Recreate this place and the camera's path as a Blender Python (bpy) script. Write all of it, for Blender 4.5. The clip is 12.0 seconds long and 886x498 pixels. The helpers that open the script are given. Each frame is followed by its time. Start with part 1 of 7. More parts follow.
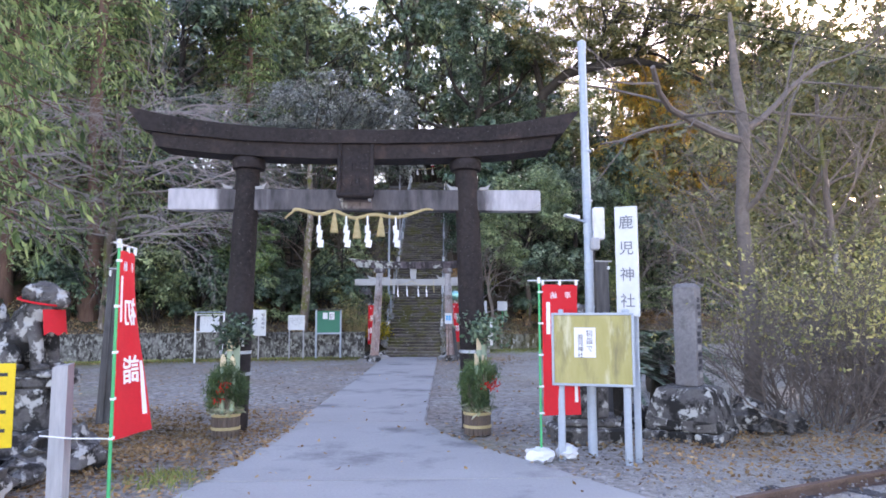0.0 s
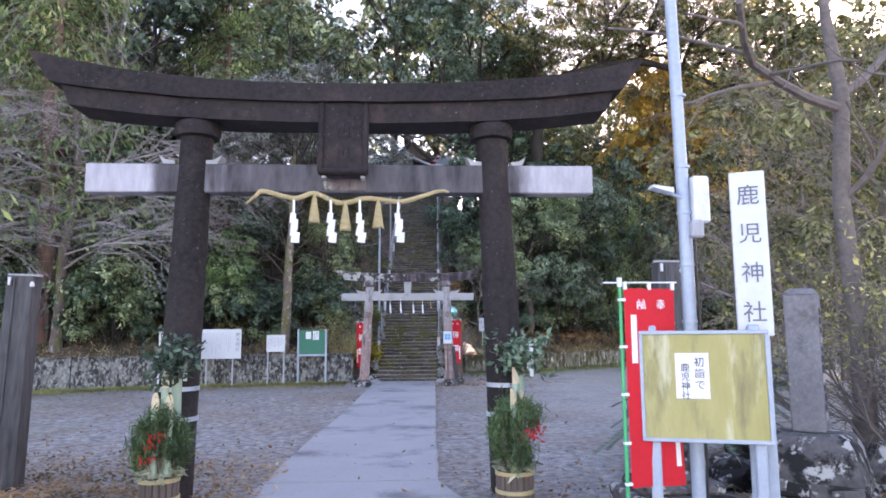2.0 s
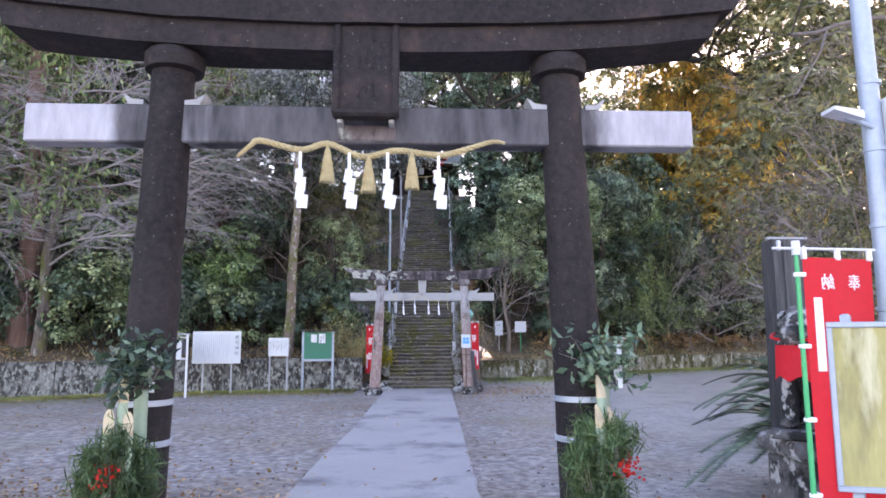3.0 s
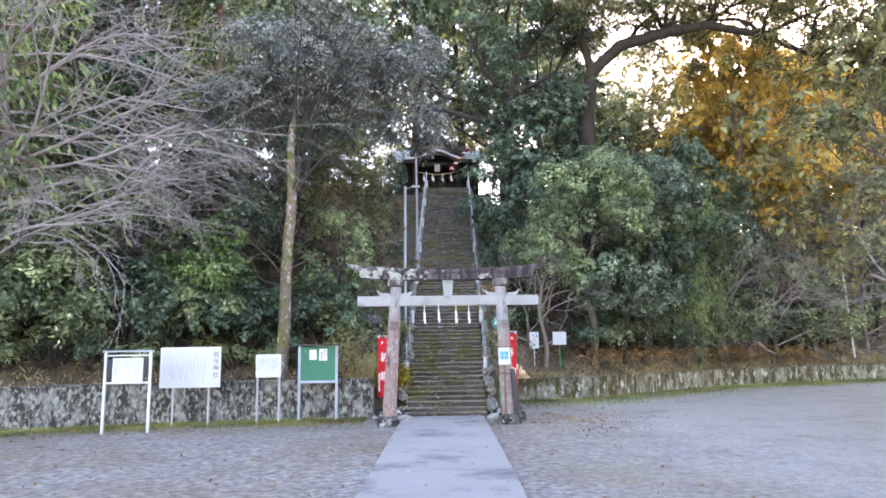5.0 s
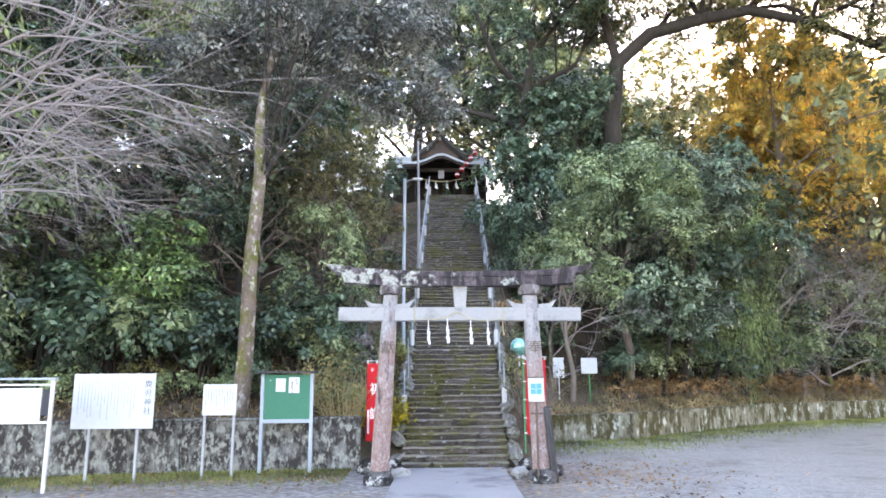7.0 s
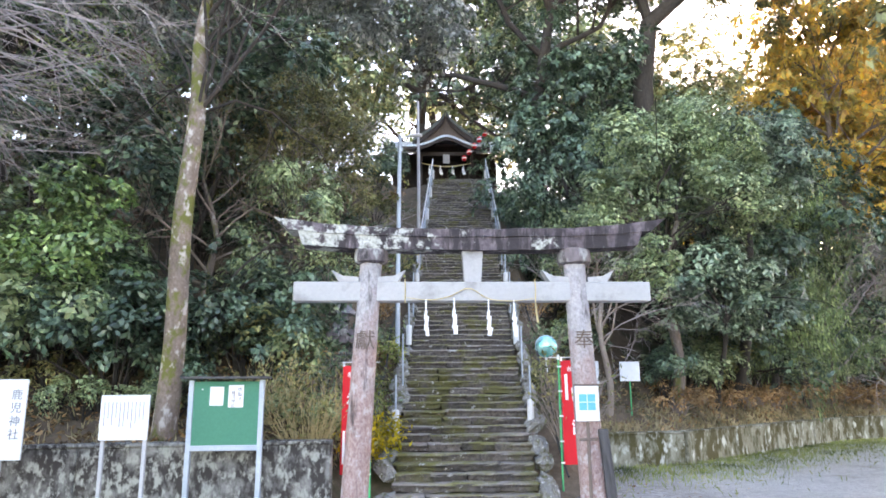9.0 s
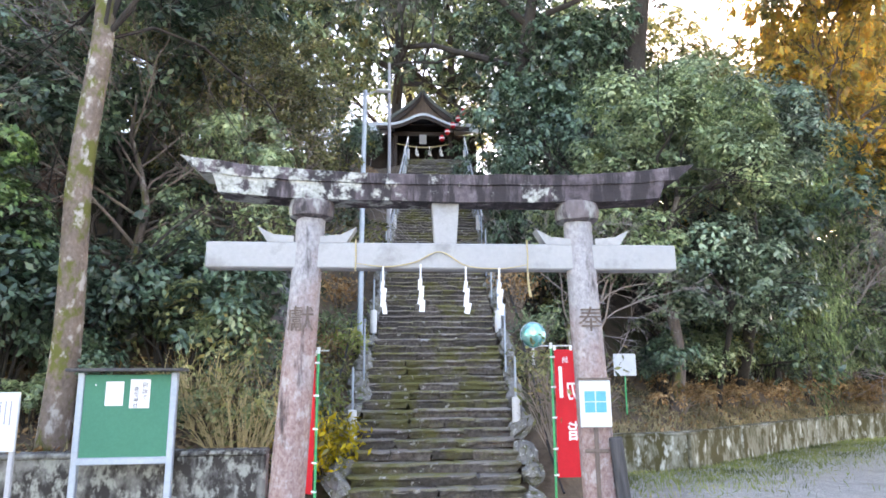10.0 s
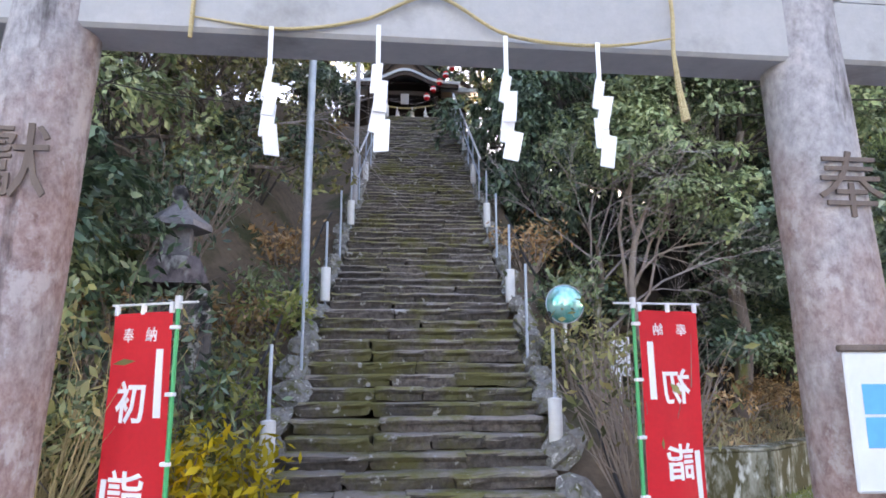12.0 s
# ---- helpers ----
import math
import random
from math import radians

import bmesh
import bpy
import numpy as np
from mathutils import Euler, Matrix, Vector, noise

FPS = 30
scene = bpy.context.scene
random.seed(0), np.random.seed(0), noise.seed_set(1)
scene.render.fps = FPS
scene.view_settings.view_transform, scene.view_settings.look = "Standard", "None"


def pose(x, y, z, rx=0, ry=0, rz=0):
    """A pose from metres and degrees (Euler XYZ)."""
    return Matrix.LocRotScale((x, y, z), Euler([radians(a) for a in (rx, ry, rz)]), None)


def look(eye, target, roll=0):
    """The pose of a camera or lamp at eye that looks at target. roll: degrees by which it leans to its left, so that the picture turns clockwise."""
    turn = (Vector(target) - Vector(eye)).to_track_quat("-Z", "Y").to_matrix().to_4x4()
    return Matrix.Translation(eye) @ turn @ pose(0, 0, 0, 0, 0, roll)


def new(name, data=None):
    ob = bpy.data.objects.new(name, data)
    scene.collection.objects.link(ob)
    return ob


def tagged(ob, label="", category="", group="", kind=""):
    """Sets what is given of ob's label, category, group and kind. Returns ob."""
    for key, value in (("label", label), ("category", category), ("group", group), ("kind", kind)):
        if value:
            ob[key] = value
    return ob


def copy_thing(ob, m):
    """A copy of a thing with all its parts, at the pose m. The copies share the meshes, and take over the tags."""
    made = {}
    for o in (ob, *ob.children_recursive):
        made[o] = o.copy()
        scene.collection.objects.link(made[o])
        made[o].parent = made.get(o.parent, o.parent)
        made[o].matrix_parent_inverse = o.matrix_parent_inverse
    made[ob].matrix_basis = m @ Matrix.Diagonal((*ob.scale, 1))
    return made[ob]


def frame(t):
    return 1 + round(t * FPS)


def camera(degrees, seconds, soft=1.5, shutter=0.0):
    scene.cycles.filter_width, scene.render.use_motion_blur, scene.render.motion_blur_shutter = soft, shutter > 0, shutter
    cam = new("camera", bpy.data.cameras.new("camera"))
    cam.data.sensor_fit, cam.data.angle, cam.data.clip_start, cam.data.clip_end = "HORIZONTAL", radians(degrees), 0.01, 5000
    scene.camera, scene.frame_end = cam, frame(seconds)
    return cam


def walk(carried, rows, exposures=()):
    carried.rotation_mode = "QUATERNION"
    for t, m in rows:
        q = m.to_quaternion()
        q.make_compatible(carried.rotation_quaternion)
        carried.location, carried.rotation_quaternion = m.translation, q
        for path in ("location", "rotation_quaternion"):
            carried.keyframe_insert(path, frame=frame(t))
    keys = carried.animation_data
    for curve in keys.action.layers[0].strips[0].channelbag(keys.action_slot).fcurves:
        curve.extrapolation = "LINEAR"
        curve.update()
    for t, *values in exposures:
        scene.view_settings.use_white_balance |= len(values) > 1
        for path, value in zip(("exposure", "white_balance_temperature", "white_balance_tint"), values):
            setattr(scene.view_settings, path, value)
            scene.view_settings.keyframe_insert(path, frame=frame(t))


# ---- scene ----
cam = camera(66.5, 12.0, soft=1.7)
PATH = [
    (0, (0.143, 0.27, 1.646), (0.222, 2.259, 1.838), -0.1),
    (0.5, (0.053, 0.919, 1.682), (0.142, 2.907, 1.888), -0.2),
    (1, (0.006, 1.588, 1.679), (0.11, 3.574, 1.896), -0.5),
    (1.5, (-0.042, 2.221, 1.672), (0.075, 4.204, 1.904), -0.6),
    (2, (-0.101, 2.856, 1.664), (0.017, 4.838, 1.908), -0.5),
    (2.5, (-0.219, 3.664, 1.646), (-0.111, 5.644, 1.9), -0.4),
    (3, (-0.396, 4.641, 1.591), (-0.29, 6.621, 1.852), -0.3),
    (3.2, (-0.524, 5.012, 1.588), (-0.385, 6.99, 1.848), -0.4),
    (4.8, (-0.6, 8.25, 1.584), (-0.521, 10.226, 1.882), -1.1),
    (5, (-0.613, 8.682, 1.599), (-0.541, 10.658, 1.902), -0.9),
    (5.5, (-0.607, 9.653, 1.659), (-0.534, 11.626, 1.977), -0.8),
    (6, (-0.577, 10.648, 1.709), (-0.495, 12.618, 2.043), -0.7),
    (6.5, (-0.603, 11.57, 1.725), (-0.519, 13.536, 2.086), -0.4),
    (7, (-0.663, 12.548, 1.695), (-0.591, 14.511, 2.071), -0.4),
    (7.2, (-0.657, 12.938, 1.7), (-0.595, 14.9, 2.082), -0.5),
    (8.8, (-0.499, 15.918, 1.671), (-0.451, 17.876, 2.074), -0.3),
    (9, (-0.517, 16.27, 1.678), (-0.462, 18.229, 2.081), -0.4),
    (9.5, (-0.434, 17.183, 1.668), (-0.361, 19.141, 2.065), -0.4),
    (10, (-0.328, 18.17, 1.673), (-0.211, 20.128, 2.063), -0.4),
    (10.5, (-0.249, 19.095, 1.675), (-0.093, 21.051, 2.065), -0.3),
    (11, (-0.169, 20.049, 1.65), (0.004, 22.003, 2.039), -0.2),
    (11.5, (-0.126, 21.011, 1.643), (0.046, 22.965, 2.031), -0.3),
    (12, (-0.15, 22.005, 1.61), (0.019, 23.96, 1.997), -0.2),
]
walk(cam, [(t, look(eye, target, roll)) for t, eye, target, roll in PATH], exposures=[(0, 2.56, 6950, 34), (3, 2.74, 7080, 37), (5, 3.22, 7400, 30), (9.5, 3.48, 7480, 28), (12, 3.08, 7450, 33)])

# ---- light ----
SUN_AZ, SUN_EL = 38.0, 13.0
world = bpy.data.worlds.new("sky_world")
scene.world = world
world.use_nodes = True
wn = world.node_tree
sky = wn.nodes.new("ShaderNodeTexSky")
sky.sky_type = "NISHITA"
sky.sun_disc = False
sky.sun_elevation = radians(SUN_EL)
sky.sun_rotation = radians(SUN_AZ)
sky.air_density, sky.dust_density, sky.ozone_density = 1.0, 1.0, 1.0
wn.links.new(sky.outputs["Color"], wn.nodes["Background"].inputs["Color"])
wn.nodes["Background"].inputs["Strength"].default_value = 0.15
sun_dir = Vector((math.sin(radians(SUN_AZ)) * math.cos(radians(SUN_EL)), math.cos(radians(SUN_AZ)) * math.cos(radians(SUN_EL)), math.sin(radians(SUN_EL))))
sun = new("sun", bpy.data.lights.new("sun", "SUN"))
sun.data.energy, sun.data.angle, sun.data.color = 4.0, radians(0.6), (1.0, 0.86, 0.66)
sun.matrix_world = look(sun_dir * 100, (0, 0, 0))


# ---- materials ----
def nodes_of(name):
    m = bpy.data.materials.new(name)
    m.use_nodes = True
    nt = m.node_tree
    return m, nt, nt.nodes["Principled BSDF"]


def coords(nt, scale=1.0, stretch=(1, 1, 1), jitter=True):
    tc, mp = nt.nodes.new("ShaderNodeTexCoord"), nt.nodes.new("ShaderNodeMapping")
    mp.inputs["Scale"].default_value = [scale * k for k in stretch]
    nt.links.new(tc.outputs["Object"], mp.inputs["Vector"])
    if jitter:
        oi, mul = nt.nodes.new("ShaderNodeObjectInfo"), nt.nodes.new("ShaderNodeMath")
        mul.operation = "MULTIPLY"
        mul.inputs[1].default_value = 37.0
        nt.links.new(oi.outputs["Random"], mul.inputs[0])
        nt.links.new(mul.outputs[0], mp.inputs["Location"])
    return mp.outputs["Vector"]


def noise_tex(nt, vec, scale, detail=6, rough=0.6):
    n = nt.nodes.new("ShaderNodeTexNoise")
    n.inputs["Scale"].default_value, n.inputs["Detail"].default_value, n.inputs["Roughness"].default_value = scale, detail, rough
    nt.links.new(vec, n.inputs["Vector"])
    return n.outputs["Fac"]


def ramp(nt, fac, stops):
    r = nt.nodes.new("ShaderNodeValToRGB")
    while len(r.color_ramp.elements) < len(stops):
        r.color_ramp.elements.new(0.5)
    for e, (p, c) in zip(r.color_ramp.elements, stops):
        e.position, e.color = p, (*c, 1) if len(c) == 3 else c
    nt.links.new(fac, r.inputs["Fac"])
    return r.outputs["Color"]


def mix(nt, fac, a, b, blend="MIX"):
    m = nt.nodes.new("ShaderNodeMix")
    m.data_type, m.blend_type = "RGBA", blend
    for sock, v in ((m.inputs[0], fac), (m.inputs[6], a), (m.inputs[7], b)):
        if isinstance(v, (int, float)):
            sock.default_value = v
        elif isinstance(v, tuple):
            sock.default_value = (*v, 1)
        else:
            nt.links.new(v, sock)
    return m.outputs[2]


def bump(nt, bsdf, height, strength, dist=0.02):
    b = nt.nodes.new("ShaderNodeBump")
    b.inputs["Strength"].default_value, b.inputs["Distance"].default_value = strength, dist
    nt.links.new(height, b.inputs["Height"])
    nt.links.new(b.outputs["Normal"], bsdf.inputs["Normal"])


def surface(name, dark, light, rough=0.8, big=1.2, fine=14.0, bumps=0.35, metal=0.0, stain=None, stain_at=(0.52, 0.62), stain_scale=3.0, stretch=(1, 1, 1), spots=None, spot_scale=9.0, spot_at=(0.58, 0.64)):
    """A worn surface: two colours at two scales, an optional stain and optional spots."""
    m, nt, p = nodes_of(name)
    v = coords(nt, 1.0, stretch)
    a, b = noise_tex(nt, v, big, 4), noise_tex(nt, v, fine, 8, 0.65)
    mid = tuple((x + y) / 2 for x, y in zip(dark, light))
    col = ramp(nt, a, [(0.3, dark), (0.5, mid), (0.7, light)])
    col = mix(nt, 0.55, col, ramp(nt, b, [(0.3, dark), (0.7, light)]))
    if stain:
        col = mix(nt, ramp(nt, noise_tex(nt, v, stain_scale, 7, 0.65), [(stain_at[0], (0, 0, 0)), (stain_at[1], (1, 1, 1))]), col, stain)
    if spots:
        col = mix(nt, ramp(nt, noise_tex(nt, v, spot_scale, 5, 0.6), [(spot_at[0], (0, 0, 0)), (spot_at[1], (1, 1, 1))]), col, spots)
    nt.links.new(col, p.inputs["Base Color"])
    p.inputs["Roughness"].default_value, p.inputs["Metallic"].default_value = rough, metal
    if bumps:
        bump(nt, p, b, bumps)
    return m


def leaf_material(name, colours, rough=0.42, trans=0.3, spec=0.5):
    """Leaves: each leaf its own shade, light passes through in part; lit clumps and dark gaps are painted into the
    colour.
    """
    m, nt, p = nodes_of(name)
    g = nt.nodes.new("ShaderNodeNewGeometry")
    k = len(colours)
    # The wide spread between leaves also stands in for glints and deep gaps.
    col = ramp(nt, g.outputs["Random Per Island"], [(i / max(1, k - 1), c) for i, c in enumerate(colours)])
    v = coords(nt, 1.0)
    # Noise multiplied in: bright clumps for lit sprays, dark ones for shaded gaps.
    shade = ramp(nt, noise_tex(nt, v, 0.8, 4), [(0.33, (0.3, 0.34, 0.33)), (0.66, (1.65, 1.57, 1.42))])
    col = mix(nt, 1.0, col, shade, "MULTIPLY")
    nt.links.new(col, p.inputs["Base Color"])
    p.inputs["Roughness"].default_value = rough
    p.inputs["Specular IOR Level"].default_value = spec
    tr, ms = nt.nodes.new("ShaderNodeBsdfTranslucent"), nt.nodes.new("ShaderNodeMixShader")
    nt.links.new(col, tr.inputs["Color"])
    ms.inputs[0].default_value = trans
    nt.links.new(p.outputs[0], ms.inputs[1])
    nt.links.new(tr.outputs[0], ms.inputs[2])
    nt.links.new(ms.outputs[0], nt.nodes["Material Output"].inputs["Surface"])
    return m


def plain(name, c, rough=0.5, metal=0.0, vary=0.12):
    d = tuple(k * (1 - vary) for k in c)
    return surface(name, d, tuple(min(1, k * (1 + vary)) for k in c), rough, 2.0, 30.0, 0.08, metal)


M_BLACKSTONE = surface("black_weathered_stone", (0.006, 0.005, 0.006), (0.05, 0.039, 0.039), 0.75, 1.1, 16, 0.5, stain=(0.10, 0.06, 0.05), stain_at=(0.58, 0.8), stain_scale=2.2, spots=(0.2, 0.2, 0.19), spot_scale=38, spot_at=(0.66, 0.72))
M_BLACKSTONE.node_tree.nodes["Principled BSDF"].inputs["Specular IOR Level"].default_value = 0.25
M_PALESTONE = surface("pale_granite", (0.345, 0.345, 0.347), (0.45, 0.447, 0.443), 0.75, 1.0, 26, 0.12, stain=(0.22, 0.215, 0.205), stain_at=(0.53, 0.75), stain_scale=3.0)
M_MOSSSTONE = surface("mossy_granite", (0.075, 0.06, 0.064), (0.24, 0.2, 0.205), 0.85, 1.5, 18, 0.6, stain=(0.04, 0.035, 0.035), stain_at=(0.5, 0.6), stain_scale=5.5, stretch=(1, 1, 0.45), spots=(0.43, 0.44, 0.41), spot_scale=4.5, spot_at=(0.55, 0.66))


def stair_material():
    """Old steps: brown-grey stone, each of its own shade, with moss and pale lichen; shade on the risers and paler
    treads are painted in.
    """
    m, nt, p = nodes_of("old_step_stone")
    v = coords(nt, 1.0, (1.5, 0.8, 0.28))
    oi, wp = nt.nodes.new("ShaderNodeObjectInfo"), nt.nodes.new("ShaderNodeNewGeometry")
    world_at = wp.outputs["Position"]
    a, c = noise_tex(nt, v, 5.0, 8, 0.72), noise_tex(nt, world_at, 22.0, 8, 0.72)
    col = ramp(nt, a, [(0.3, (0.045, 0.037, 0.034)), (0.5, (0.13, 0.109, 0.1)), (0.7, (0.28, 0.244, 0.225))])
    col = mix(nt, 0.5, col, ramp(nt, c, [(0.36, (0.02, 0.017, 0.016)), (0.66, (0.31, 0.275, 0.255))]))
    shade = ramp(nt, oi.outputs["Random"], [(0.0, (0.5, 0.49, 0.49)), (0.5, (0.9, 0.88, 0.87)), (1.0, (1.3, 1.26, 1.24))])
    col = mix(nt, 1.0, col, shade, "MULTIPLY")
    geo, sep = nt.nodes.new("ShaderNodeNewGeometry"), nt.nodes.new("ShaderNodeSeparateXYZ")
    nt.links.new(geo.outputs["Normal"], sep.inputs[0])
    # Shading by facing, put into the colour: steep faces darker, upward ones paler.
    upward = ramp(nt, sep.outputs["Z"], [(0.25, (0, 0, 0)), (0.75, (1, 1, 1))])
    riser_shade = mix(nt, 0.3, col, (0.035, 0.033, 0.028))
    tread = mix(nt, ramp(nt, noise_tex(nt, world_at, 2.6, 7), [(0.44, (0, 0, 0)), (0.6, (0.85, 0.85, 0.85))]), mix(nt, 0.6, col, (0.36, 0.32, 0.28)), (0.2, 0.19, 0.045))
    col = mix(nt, upward, riser_shade, tread)
    col = mix(nt, ramp(nt, noise_tex(nt, world_at, 1.3, 8, 0.68), [(0.5, (0, 0, 0)), (0.62, (0.75, 0.75, 0.75))]), col, (0.12, 0.115, 0.028))
    col = mix(nt, ramp(nt, noise_tex(nt, world_at, 9.0, 6, 0.65), [(0.62, (0, 0, 0)), (0.67, (0.9, 0.9, 0.9))]), col, (0.45, 0.44, 0.43))
    nt.links.new(col, p.inputs["Base Color"])
    p.inputs["Roughness"].default_value = 0.85
    bump(nt, p, c, 0.9, 0.03)
    return m


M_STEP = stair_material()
M_ROCK = surface("lichen_rock", (0.05, 0.047, 0.047), (0.19, 0.18, 0.18), 0.9, 2.0, 12, 1.0, stain=(0.018, 0.017, 0.017), stain_at=(0.48, 0.56), stain_scale=3.2, spots=(0.46, 0.46, 0.45), spot_scale=6.5, spot_at=(0.55, 0.61))
M_EDGE = surface("pale_lichen_edge_stone", (0.1, 0.096, 0.09), (0.36, 0.35, 0.33), 0.9, 3.0, 14, 0.9, stain=(0.1, 0.1, 0.028), stain_at=(0.5, 0.62), stain_scale=3.5, spots=(0.55, 0.54, 0.52), spot_scale=7, spot_at=(0.58, 0.66))
M_MONUMENT = surface("grey_monument_stone", (0.13, 0.125, 0.135), (0.29, 0.28, 0.29), 0.8, 1.5, 30, 0.35, stain=(0.06, 0.055, 0.06), stain_at=(0.55, 0.7), stain_scale=2.5)
M_CONCRETE = surface("path_concrete", (0.33, 0.325, 0.333), (0.46, 0.455, 0.455), 0.85, 0.7, 35, 0.15, stain=(0.17, 0.165, 0.175), stain_at=(0.53, 0.7), stain_scale=0.8)
M_WALL = surface("stained_wall_concrete", (0.12, 0.118, 0.115), (0.33, 0.33, 0.315), 0.9, 1.2, 22, 0.5, stain=(0.045, 0.04, 0.038), stain_at=(0.4, 0.54), stain_scale=4.6, stretch=(1, 1, 0.6), spots=(0.36, 0.37, 0.34), spot_scale=13, spot_at=(0.5, 0.62))
M_WALLMOSS = surface("mossy_wall_concrete", (0.14, 0.125, 0.07), (0.4, 0.4, 0.34), 0.9, 1.4, 20, 0.5, stain=(0.075, 0.065, 0.022), stain_at=(0.42, 0.55), stain_scale=3.4, stretch=(1, 1, 0.5), spots=(0.58, 0.59, 0.54), spot_scale=5.5, spot_at=(0.56, 0.67))
M_BARK = surface("grey_bark", (0.06, 0.046, 0.04), (0.25, 0.195, 0.17), 0.9, 3.0, 20, 1.0, stretch=(1, 1, 0.25), stain=(0.14, 0.145, 0.04), stain_at=(0.53, 0.62), stain_scale=2.6, spots=(0.4, 0.365, 0.335), spot_scale=8.5, spot_at=(0.55, 0.68))
M_DARKBARK = surface("dark_bark", (0.018, 0.016, 0.015), (0.075, 0.062, 0.052), 0.9, 3.0, 20, 1.0, stretch=(1, 1, 0.25))
M_REDBARK = surface("red_cedar_bark", (0.09, 0.05, 0.038), (0.27, 0.16, 0.125), 0.9, 4.0, 24, 1.0, stretch=(1, 1, 0.12))
M_LICHENBARK = surface("lichen_pale_bark", (0.09, 0.065, 0.05), (0.34, 0.265, 0.22), 0.9, 3.0, 20, 0.9, stretch=(1.3, 1.3, 0.9), stain=(0.13, 0.135, 0.03), stain_at=(0.49, 0.57), stain_scale=2.7, spots=(0.5, 0.46, 0.42), spot_scale=6.0, spot_at=(0.56, 0.66))
M_TWIG = surface("pale_bare_twig", (0.23, 0.2, 0.2), (0.47, 0.415, 0.41), 0.8, 3.0, 16, 0.4)
M_TWIGBROWN = surface("brown_bare_twig", (0.18, 0.14, 0.118), (0.36, 0.295, 0.25), 0.85, 3.0, 16, 0.4)
M_GREYTWIG = surface("grey_brown_twig", (0.09, 0.075, 0.07), (0.24, 0.2, 0.18), 0.85, 3.0, 16, 0.4)
M_STEEL = surface("galvanised_steel", (0.32, 0.38, 0.46), (0.46, 0.53, 0.62), 0.5, 1.5, 25, 0.08, 0.25)
M_WHITEPAINT = surface("weathered_white_paint", (0.62, 0.63, 0.65), (0.8, 0.81, 0.83), 0.5, 1.3, 20, 0.08)
M_SIGNWHITE = surface("white_sign_board", (0.58, 0.61, 0.64), (0.72, 0.745, 0.77), 0.45, 0.8, 12, 0.04)
M_INK = plain("black_ink", (0.03, 0.032, 0.045), 0.6)
M_INKSOFT = plain("faded_ink", (0.38, 0.40, 0.46), 0.6)
M_GREYPAINT = surface("grey_painted_post", (0.36, 0.37, 0.4), (0.52, 0.53, 0.56), 0.55, 1.3, 20, 0.08)
M_INKMID = plain("grey_painted_letters", (0.15, 0.165, 0.2), 0.6)
M_GREENBOARD = surface("green_board_felt", (0.03, 0.19, 0.12), (0.045, 0.24, 0.155), 0.7, 1.5, 40, 0.1)
M_YELLOWBOARD = surface("dirty_yellow_board", (0.37, 0.325, 0.105), (0.49, 0.44, 0.19), 0.6, 2.2, 12, 0.1, stain=(0.24, 0.215, 0.1), stain_at=(0.5, 0.66), stain_scale=4.0, stretch=(1, 1, 0.25), spots=(0.6, 0.57, 0.36), spot_scale=6, spot_at=(0.56, 0.7))
M_YELLOWSIGN = plain("bright_yellow_sign", (0.85, 0.6, 0.01), 0.4)
M_RED = plain("red_cloth", (0.68, 0.012, 0.022), 0.75, 0, 0.1)
M_WHITECLOTH = plain("white_cloth", (0.85, 0.85, 0.87), 0.8, 0, 0.05)
M_GREENPOLE = plain("green_plastic_pole", (0.02, 0.42, 0.16), 0.35)
M_STRAW = surface("rice_straw", (0.42, 0.32, 0.15), (0.68, 0.56, 0.32), 0.85, 8, 60, 0.6, stretch=(1, 1, 3))
M_BAMBOO = plain("cut_bamboo_flesh", (0.72, 0.58, 0.36), 0.6)
M_BAMBOOGREEN = plain("green_bamboo_culm", (0.36, 0.46, 0.33), 0.4)
M_POTWOOD = surface("brown_pot_staves", (0.09, 0.065, 0.055), (0.2, 0.15, 0.125), 0.8, 4, 30, 0.5, stretch=(1, 1, 0.15))
M_BERRY = plain("red_berries", (0.75, 0.025, 0.015), 0.35)
M_GREYWOOD = surface("bleached_wood", (0.30, 0.30, 0.33), (0.52, 0.52, 0.54), 0.85, 3, 30, 0.6, stretch=(1, 1, 0.12))
M_BLACKWOOD = surface("blackened_wood", (0.022, 0.021, 0.023), (0.13, 0.125, 0.13), 0.75, 3, 24, 0.6, stretch=(1, 1, 0.12), spots=(0.16, 0.16, 0.17), spot_scale=14, spot_at=(0.66, 0.74))
M_TAPE = plain("silver_tape", (0.5, 0.55, 0.62), 0.35, 0.4)
M_ROOF = surface("copper_roof", (0.42, 0.47, 0.52), (0.58, 0.63, 0.68), 0.4, 1.0, 20, 0.15, 0.2)
M_ROOFDARK = surface("dark_copper_roof", (0.05, 0.06, 0.055), (0.13, 0.15, 0.14), 0.55, 1.5, 20, 0.2, 0.1)
M_DARKWOOD = surface("dark_shrine_timber", (0.02, 0.014, 0.012), (0.065, 0.045, 0.04), 0.7, 3, 24, 0.4)
M_BLUE = plain("blue_print", (0.06, 0.38, 0.72), 0.5)
M_PAPER = plain("white_paper", (0.84, 0.84, 0.88), 0.7, 0, 0.04)
M_RAIL = surface("rusty_rail", (0.09, 0.055, 0.045), (0.2, 0.13, 0.105), 0.7, 3, 30, 0.4, 0.3)
M_PLASTIC = plain("white_plastic_bag", (0.8, 0.82, 0.86), 0.35)
M_CABLE = plain("black_cable", (0.02, 0.02, 0.022), 0.5)

